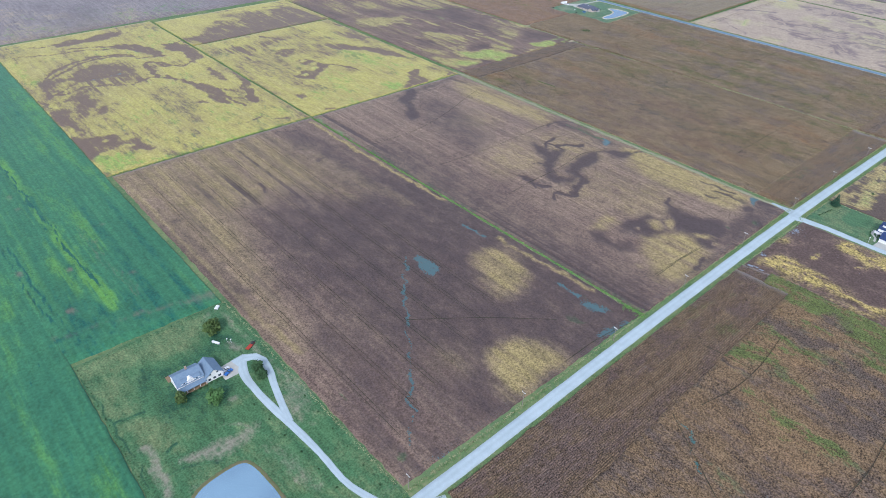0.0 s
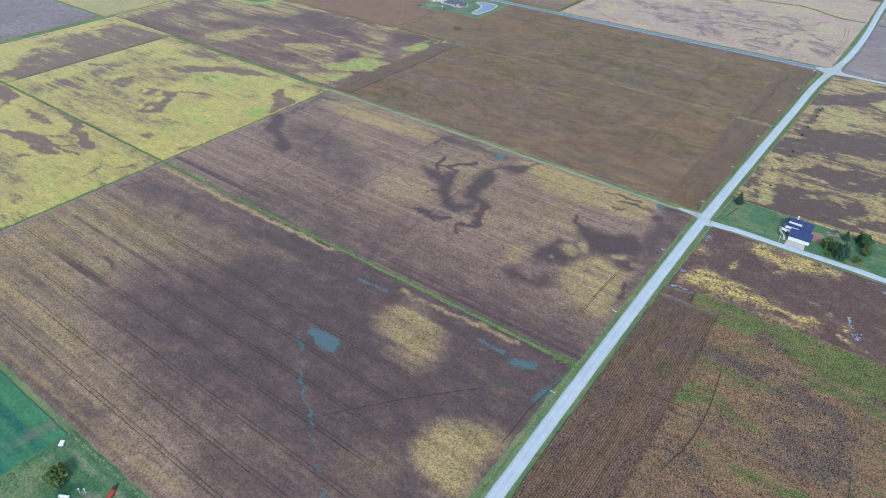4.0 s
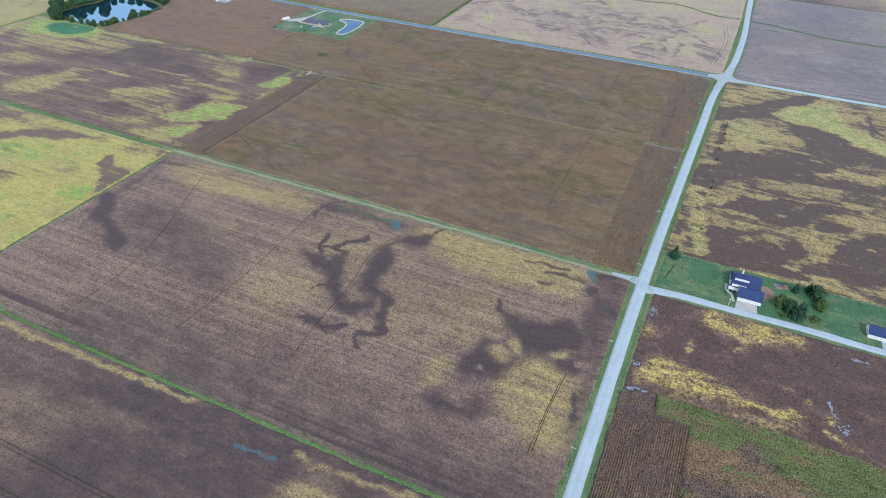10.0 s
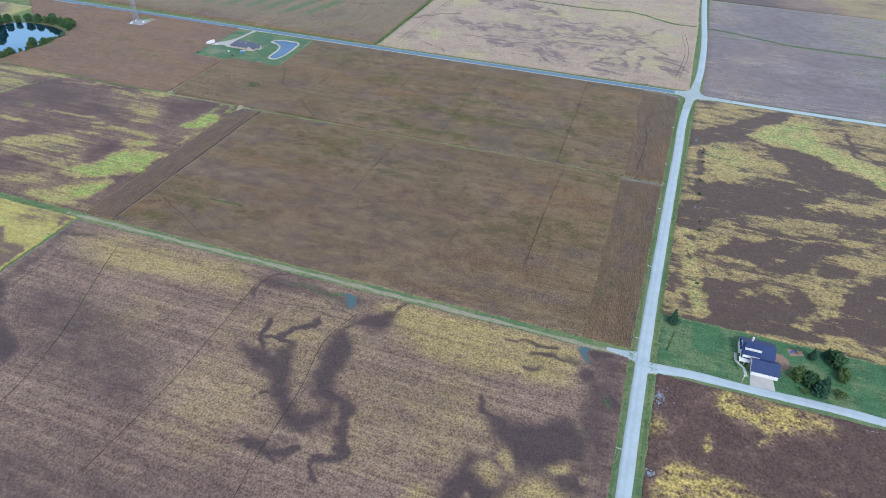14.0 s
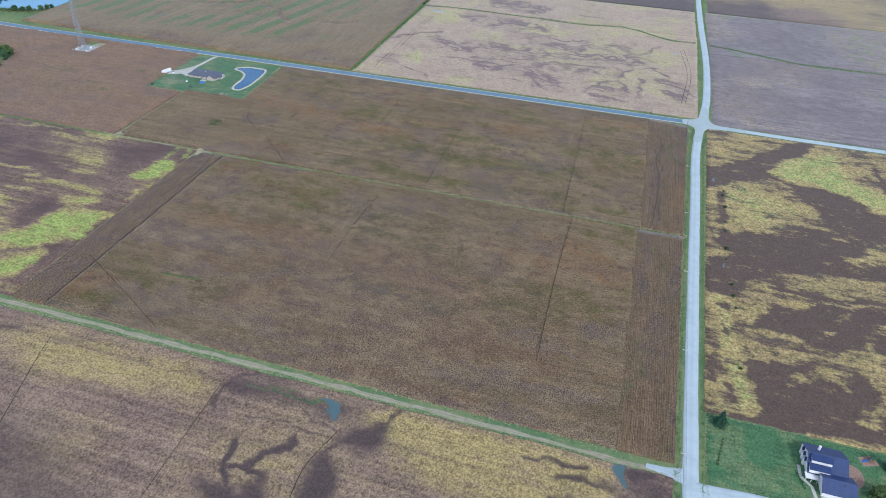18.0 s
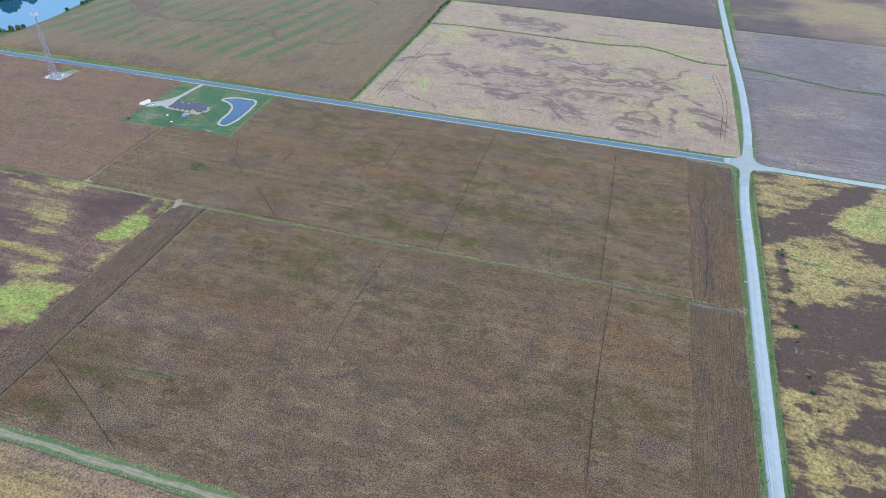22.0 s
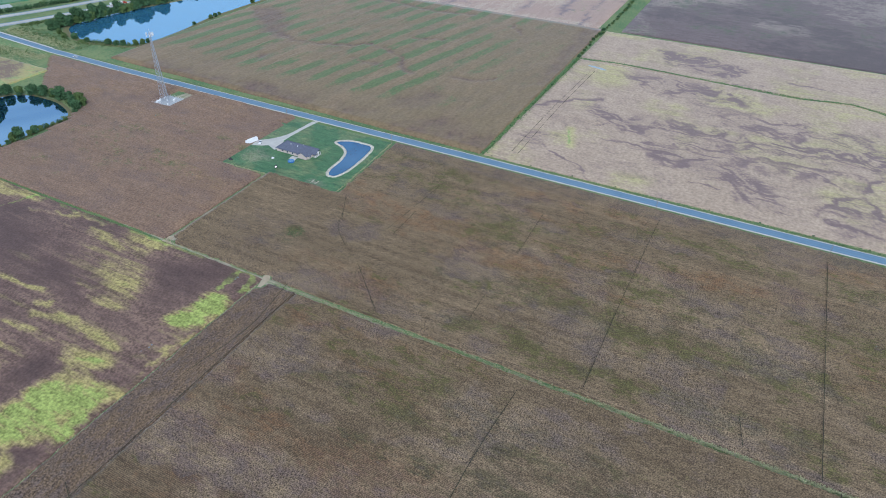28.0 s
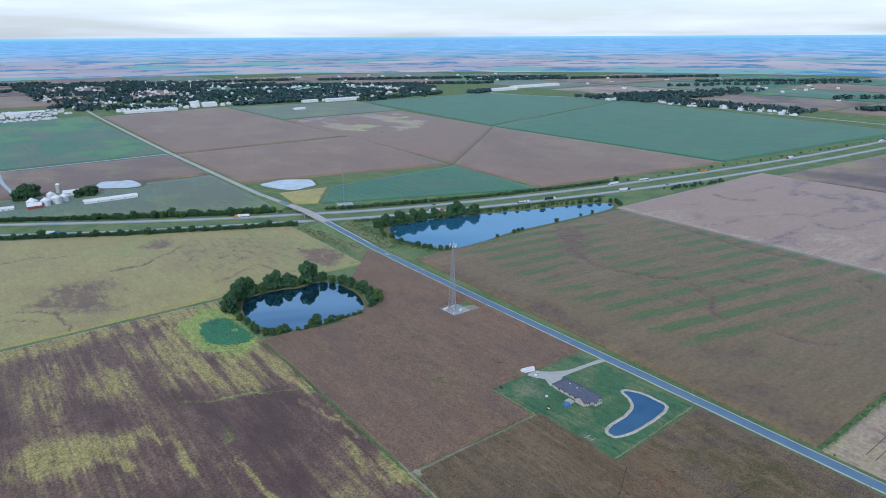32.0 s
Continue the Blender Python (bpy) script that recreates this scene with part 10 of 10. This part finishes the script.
embankment("grassy road embankment south of the overpass", 965, 1118)
embankment("grassy road embankment north of the overpass", 1222, 1420)
bridge = thing("overpass", "pale concrete road bridge over the highway", "bridge")
s = Shape()
for a, b in ((1112, 1170), (1170, 1228)):
    za, zb = (float(np.interp(y, [p[1] for p in NORTH], NORTH_Z)) for y in (a, b))
    s.add([(905.5, a, za - 1.0), (916.5, a, za - 1.0), (916.5, b, zb - 1.0), (905.5, b, zb - 1.0), (905.5, a, za + 0.12), (916.5, a, za + 0.12), (916.5, b, zb + 0.12), (905.5, b, zb + 0.12)], [(3, 2, 1, 0), (4, 5, 6, 7), (0, 1, 5, 4), (1, 2, 6, 5), (2, 3, 7, 6), (3, 0, 4, 7)])
part("deck", s, m_concrete, bridge)
for x in (905.5, 916.2):
    s = Shape()
    for a, b in ((1112, 1170), (1170, 1228)):
        za, zb = (float(np.interp(y, [p[1] for p in NORTH], NORTH_Z)) for y in (a, b))
        s.add([(x, a, za), (x + 0.3, a, za), (x + 0.3, b, zb), (x, b, zb), (x, a, za + 0.95), (x + 0.3, a, za + 0.95), (x + 0.3, b, zb + 0.95), (x, b, zb + 0.95)], [(3, 2, 1, 0), (4, 5, 6, 7), (0, 1, 5, 4), (1, 2, 6, 5), (2, 3, 7, 6), (3, 0, 4, 7)])
    part("parapet", s, m_concrete, bridge)
for y in (1130, 1168, 1206):
    for x in (907, 911, 915):
        part("pier", Shape().tube((x, y, -0.2), (x, y, 6.2), 0.5, 0.5, 10), m_concrete, bridge)
    part("cap_beam", Shape().box(905.8, y - 0.6, 5.0, 916.2, y + 0.6, 5.9), m_concrete, bridge)
for a, b in (((906.3, 1000), (906.3, 1112)), ((915.7, 1000), (915.7, 1112))):
    tagged(ribbon("guardrail", [a, b], 0.3, [1.6, 6.3], m_steel, 0.35, 0, smooth_path=False), "steel guardrail beside the bridge ramp", "guardrail", "", "structure")


for line in (HWY_N, HWY_S):
    for o in (-5.4, 5.4):
        tagged(ribbon("shoulder", (np.array(line) + [0.25 * o, 0.97 * o]).tolist(), 1.6, 0.375, m_asphalt, 0.02, 0, lengthwise=12), "darker shoulder of the highway", "shoulder", "", "structure")

# ---------------------------------------------------------------- vehicles on the highway
def semi(label, line, x, cab_mat, box_mat, west, kind="box"):
    ya, yb = along(line, x - 8), along(line, x + 8)
    turn = math.degrees(math.atan2(yb - ya, 16)) + (180 if west else 0)
    lane = 1.8 if west else -1.8
    ob = thing("semi_truck", label, "truck", (x, along(line, x) + lane, 0.42), turn, "trucks on the highway")
    cab = part("cab", Shape().box(6.2, -1.25, 0.8, 9.2, 1.25, 3.6, 0.15).box(9.2, -1.2, 0.8, 11.2, 1.2, 2.1, 0.1), cab_mat, ob)
    part("windscreen", Shape().box(9.12, -1.05, 2.2, 9.22, 1.05, 3.1), m_glass, cab)
    for sy in (-1.1, 1.0):
        part("exhaust_stack", Shape().tube((6.1, sy, 1.2), (6.1, sy, 4.1), 0.09), m_steel, cab)
    if kind == "tank":
        part("tank", Shape().tube((-10, 0, 2.3), (5.6, 0, 2.3), 1.25, 1.25, 14), box_mat, ob, smooth=True)
    elif kind == "flat":
        part("flatbed", Shape().box(-10, -1.3, 1.1, 5.7, 1.3, 1.4), m_dark, ob)
        part("cargo", Shape().box(-8, -1.1, 1.4, -1, 1.1, 3.2, 0.2).box(0.5, -1.1, 1.4, 4.6, 1.1, 2.9, 0.2), box_mat, ob)
    else:
        part("trailer_box", Shape().box(-10.2, -1.3, 1.1, 5.7, 1.3, 4.1, 0.03), box_mat, ob)
        part("trailer_door", Shape().box(-10.26, -1.2, 1.2, -10.2, 1.2, 4.0), m_white_metal, ob)
    part("chassis", Shape().box(-10, -0.5, 0.7, 10.6, 0.5, 1.1), m_dark, ob)
    for wx in (-9, -7.7, 5.2, 6.5, 10.2):
        for sy in (-1.05, 1.05):
            part("wheel", Shape().tube((wx, sy - 0.2, 0.5), (wx, sy + 0.2, 0.5), 0.5, 0.5, 10), m_rubber, ob)
    return ob


semi("semi truck with an orange cab and white trailer", HWY_N, 838, m_orange, m_white_metal, True)
semi("white semi truck with a plain trailer", HWY_N, 1412, m_white_metal, m_white_metal, True)
semi("white tanker truck with a round tank", HWY_N, 1480, m_white_metal, m_white_metal, True, "tank")
semi("orange semi truck with an orange load", HWY_N, 1630, m_orange, m_orange, True, "flat")
semi("semi truck with a red cab and white trailer", HWY_N, 1888, m_red, m_white_metal, True)
semi("semi truck with a blue cab and white trailer", HWY_S, 612, m_blue, m_white_metal, False)
semi("semi truck with a red cab and white trailer", HWY_S, 1070, m_red, m_white_metal, False)
semi("semi truck hauling a pale flatbed load", HWY_S, 1205, m_white_metal, m_white_metal, False, "flat")
semi("semi truck with a dark trailer", HWY_S, 1250, m_white_metal, m_dark, False)
semi("semi truck with a white box trailer", HWY_S, 1390, m_dark, m_white_metal, False)
semi("semi truck with a white box trailer", HWY_N, 2270, m_white_metal, m_white_metal, True)
for line, x, m, lab in ((HWY_N, 1215, m_white_metal, "white"), (HWY_N, 1090, m_dark, "dark"), (HWY_S, 1130, m_dark, "dark"), (HWY_S, 1480, m_blue, "blue"), (HWY_S, 1590, m_white_metal, "white"), (HWY_N, 1790, m_white_metal, "white"), (HWY_S, 1810, m_white_metal, "white"), (HWY_N, 2060, m_white_metal, "white"), (HWY_S, 875, m_dark, "dark")):
    ya, yb = along(line, x - 8), along(line, x + 8)
    vehicle("car", lab + " car on the highway", (x, along(line, x) - 1.8, 0.4), math.degrees(math.atan2(yb - ya, 16)), m, 4.8)["group"] = "cars on the highway"
vehicle("car", "white car on the asphalt road", (909.3, 958, 0.75), 90, m_white_metal, 5.2)

# ---------------------------------------------------------------- farmyard beyond the highway
def grain_bin(x, y, r, h):
    ob = thing("grain_bin", "white ribbed steel grain bin with a conical roof", "grain bin", (x, y, 0), 0, "grain bins in the farmyard")
    s = Shape()
    for k in range(5):
        s.tube((0, 0, h * k / 5), (0, 0, h * (k + 0.86) / 5), r, r, 18)
    part("shell", s, m_white_metal, ob, smooth=False)
    part("roof", Shape().tube((0, 0, h), (0, 0, h + r * 0.6), r * 1.04, 0.4, 18), m_white_metal, ob)
    part("hatch", Shape().tube((0, 0, h + r * 0.6), (0, 0, h + r * 0.6 + 0.5), 0.5, 0.4, 10), m_steel, ob)


for x, y, r, h in ((612, 1476, 8, 9), (629, 1470, 7, 9), (644, 1476, 7.5, 10), (655, 1484, 7, 9), (640, 1502, 6, 11)):
    grain_bin(x, y, r, h)


def barn(label, x0, y0, x1, y1, eave, ridge, along_axis, wall_mat=None, roof_mat=None):
    ob = thing("barn", label, "barn")
    part("wall", Shape().gable_walls(x0, y0, x1, y1, eave, ridge, along_axis), wall_mat or m_siding, ob)
    part("roof", Shape().gable_roof(x0, y0, x1, y1, eave, ridge, 0.6, 0.25, along_axis), roof_mat or m_white_metal, ob)
    if along_axis == "x":
        slab_door(ob, x0, (y0 + y1) / 2, min(5, (y1 - y0) * 0.5), min(4, eave), "-x", m_dark)
        for k in range(3):
            window(ob, x0 + (x1 - x0) * (k + 1) / 4, y0, 1.4, 1.6, 1.2, "-y")
    else:
        slab_door(ob, (x0 + x1) / 2, y0, min(5, (x1 - x0) * 0.5), min(4, eave), "-y", m_dark)
        for k in range(3):
            window(ob, x0, y0 + (y1 - y0) * (k + 1) / 4, 1.4, 1.6, 1.2, "-x")
    return ob


barn("long low white poultry barn", 676, 1442, 752, 1456, 3.5, 6, "x")
barn("white barn with a red gable end", 604, 1458, 622, 1466, 5, 9, "x", m_red)
barn("small white farm shed", 560, 1470, 588, 1480, 3.5, 5.5, "x")
barn("white machine shed in the farmyard", 660, 1520, 690, 1540, 5, 8, "x")
silo = thing("silo", "tall grey concrete silo with a domed cap", "silo", (657, 1555, 0))
part("shaft", Shape().tube((0, 0, 0), (0, 0, 14), 3.6, 3.6, 18), m_concrete, silo)
part("cap", Shape().tube((0, 0, 14), (0, 0, 15.6), 3.7, 2.6, 18).tube((0, 0, 15.6), (0, 0, 16.4), 2.6, 0.6, 18), m_white_metal, silo)
for x, y, s in ((604, 1545, 1.5), (612, 1560, 1.7), (622, 1548, 1.5), (596, 1530, 1.3), (612, 1520, 1.4), (684, 1510, 1.1), (694, 1500, 1.3), (702, 1512, 1.2), (675, 1498, 0.8), (560, 1500, 1.2), (550, 1510, 1.1)):
    plant(("oak", "tall")[int(x) % 2], x, y, 1.15 * s, "trees in the farmyard")
tagged(ribbon("yard", [(690, 1545), (735, 1560), (790, 1552)], [46, 62, 46], 0.72, surface("worn_yard_earth", (0.17, 0.15, 0.15), (0.13, 0.12, 0.12), 0.05), 0.1, 6), "worn dark earth round the farmyard pond", "yard", "", "structure")
tagged(ribbon("road", [(400, 1815), (560, 1822), (900, 1828)], 7, 0.55, m_gravel, 0.2, 0.4), "far pale gravel road across the fields", "road", "", "structure")
tagged(ribbon("road", [(592, 1815), (590, 1700), (600, 1560)], 6, 0.55, m_gravel, 0.2, 0.4), "far farm lane", "road", "", "structure")
tagged(ribbon("road", [(2610, 1000), (2640, 1400), (2660, 1990), (2500, 2600), (3300, 2800)], 9, 0.55, m_gravel, 0.2, 0.2), "far road past the village", "road", "", "structure")
tagged(ribbon("road", [(1740, 1722), (2200, 1880), (2640, 1985)], 6, 0.6, m_track, 0.2, 0.4), "far grassy waterway across the green fields", "waterway", "", "structure")

# ---------------------------------------------------------------- town and village far off
town_rng = np.random.RandomState(6)


def far_woods(name, label, spots, spread, height, mat, leaves=22, seed=1):
    """Crowns of far trees, many rough clumps in one mesh."""
    rng = np.random.RandomState(seed)
    k = len(spots)
    size = np.repeat(0.7 + 0.6 * rng.rand(k), leaves)[:, None]
    base = np.repeat(np.array(spots, float), leaves, axis=0)
    d = rng.normal(size=(k * leaves, 3))
    d /= np.linalg.norm(d, axis=1)[:, None]
    c = np.column_stack([base, np.full(len(base), height * 0.55)]) + d * [spread, spread, height * 0.42] * size
    c[:, 2] = np.maximum(c[:, 2], 0.8)
    u = rng.normal(size=(k * leaves, 3))
    u /= np.linalg.norm(u, axis=1)[:, None]
    w = np.cross(d, u)
    s = spread * 0.55
    v = np.stack([c - u * s, c + w * s, c + u * s, c - w * s], 1).reshape(-1, 3)
    v[:, 2] = np.maximum(v[:, 2], 0.05)
    return tagged(new(name, mesh_from(name, v, np.arange(4 * len(c)).reshape(-1, 4), (mat,))), label, "trees", "", "stuff")


# the blue cast of distance haze is mixed into this crown colour
m_hazed_leaf = surface("haze_tinted_crowns", (0.036, 0.075, 0.08), (0.058, 0.10, 0.10), 0.02, 0.9, 0, 0.1, 0, island=0.35)


def far_houses(name, label, spots, seed):
    rng = random.Random(seed)
    walls, roofs = Shape(), Shape()
    for x, y in spots:
        w, d, e = rng.uniform(8, 15), rng.uniform(10, 22), rng.uniform(4, 8)
        walls.gable_walls(x, y, x + w, y + d, e, e + 2.6, "y")
        roofs.gable_roof(x, y, x + w, y + d, e, e + 2.6, 0.4, 0.2, "y")
    ob = tagged(new(name), label, "houses", "", "stuff")
    half = len(roofs.f) // 2
    part("wall", walls, m_siding, ob)
    pale, grey = Shape(), Shape()
    pale.v, pale.f = roofs.v, roofs.f[:half]
    grey.v, grey.f = roofs.v, roofs.f[half:]
    part("roof", pale, m_white_metal, ob, "pale metal roofs")
    part("roof", grey, m_shingle_grey, ob, "grey shingle roofs")
    return ob


near_x, near_y = [830, 1000, 1240, 1400, 1800, 2280, 2480], [3000, 2820, 2800, 2920, 2760, 2800, 2980]
deep_y = [1500, 1700, 1700, 1550, 1250, 500, 250]
tx = 830 + 1640 * town_rng.rand(3600)
ty = np.interp(tx, near_x, near_y) + np.interp(tx, near_x, deep_y) * town_rng.rand(3600)
clear = (fbm(tx, ty, 160, 3, 3) < 0.62) & (np.hypot(tx - 535, ty - 352) < 4550)
far_woods("town_trees", "dense dark tree crowns of the distant town", np.column_stack([tx, ty])[clear], 9, 13, m_hazed_leaf, 18, 2)
hx = 840 + 1600 * town_rng.rand(620)
hy = np.interp(hx, near_x, near_y) - 10 + np.interp(hx, near_x, deep_y) * town_rng.rand(620) ** 0.9
far_houses("town_houses", "pale houses among the trees of the distant town", np.column_stack([hx, hy]), 4)
front = [(x, 2790 + town_rng.uniform(-10, 40)) for x in np.linspace(1000, 1420, 26)] + [(x, 2830 + town_rng.uniform(-30, 160)) for x in np.linspace(650, 860, 40)] + [(x, 2715 + town_rng.uniform(-15, 30)) for x in np.linspace(640, 800, 20)]
far_houses("town_edge_buildings", "white sheds and vehicles at the edge of town", front, 5)
for lab, x0, y0, x1, y1, e in (("long white warehouse at the edge of town", 1010, 2735, 1180, 2762, 6), ("white warehouse before the town woods", 1640, 2700, 1700, 2730, 7), ("long white factory before the town woods", 1725, 2680, 1860, 2720, 8), ("white plant building at the edge of town", 690, 2900, 800, 2950, 8), ("white grain elevator in the town", 1250, 2800, 1275, 2840, 18), ("white elevator annex in the town", 1290, 2790, 1335, 2830, 13),
                               ("long white warehouse beside the green fields", 2560, 2640, 2700, 2690, 9), ("long white store beyond the green fields", 2760, 2700, 3050, 2760, 9), ("white barn at the village end", 2590, 2010, 2650, 2030, 7), ("small white shed below the town", 1500, 2480, 1540, 2500, 4)):
    barn(lab, x0, y0, x1, y1, e, e + 3, "x")
wt = thing("water_tower", "white water tower over the town trees", "water tower", (1500, 3650, 0))
part("stem", Shape().tube((0, 0, 0), (0, 0, 36), 2.0, 1.6, 12), m_white_metal, wt)
part("bowl", Shape().tube((0, 0, 34), (0, 0, 38), 3, 8, 16).tube((0, 0, 38), (0, 0, 42), 8, 8, 16).tube((0, 0, 42), (0, 0, 45), 8, 2, 16), m_white_metal, wt)
vx = np.concatenate([2600 + 500 * town_rng.rand(260), 2640 + 160 * town_rng.rand(180), 2800 + 700 * town_rng.rand(90)])
vy = np.concatenate([2080 - 0.25 * (vx[:260] - 2600) + 260 * (town_rng.rand(260) - 0.5), 1330 + 680 * town_rng.rand(180), 1950 + 200 * (town_rng.rand(90) - 0.5)])
far_woods("village_trees", "dark trees round a distant village", np.column_stack([vx, vy]), 8, 14, m_hazed_leaf, 18, 5)
far_houses("village_houses", "white houses of a distant village along a road", [(2650 + town_rng.uniform(-20, 60), y) for y in np.linspace(1320, 2000, 34)], 8)
belts = [(1840, 2620, 2300, 2700, 60), (2420, 2630, 2520, 2660, 40), (1400, 2790, 1800, 2740, 120), (3000, 3300, 4300, 2600, 200), (2300, 3900, 3600, 3200, 220), (900, 4300, 2200, 4000, 160), (3300, 1500, 3700, 1300, 40), (2950, 1250, 3080, 1180, 40), (600, 3900, 900, 4200, 40), (3800, 2400, 4500, 1900, 90), (3400, 2300, 4400, 1800, 60), (500, 4500, 1000, 4650, 60), (1650, 3750, 2900, 3050, 200)]
spots = np.concatenate([np.column_stack([np.linspace(a, c, n), np.linspace(b, d, n)]) + town_rng.normal(size=(n, 2)) * 14 for a, b, c, d, n in belts])
far_woods("shelterbelts", "dark shelterbelts and wood lots across the far plain", spots, 10, 13, m_hazed_leaf, 16, 6)
fx = 600 + 3800 * town_rng.rand(160)
fy = 1100 + 3400 * town_rng.rand(160)
ok = (np.hypot(fx - 535, fy - 352) < 4500) & (np.hypot(fx - 535, fy - 352) > 2900)
far_houses("distant_farms", "tiny pale farmsteads scattered over the far plain", np.column_stack([fx, fy])[ok], 9)

for proto in (*TREES.values(), pole_a, pole_b):
    for ob in (*proto.children_recursive, proto):
        bpy.data.objects.remove(ob)
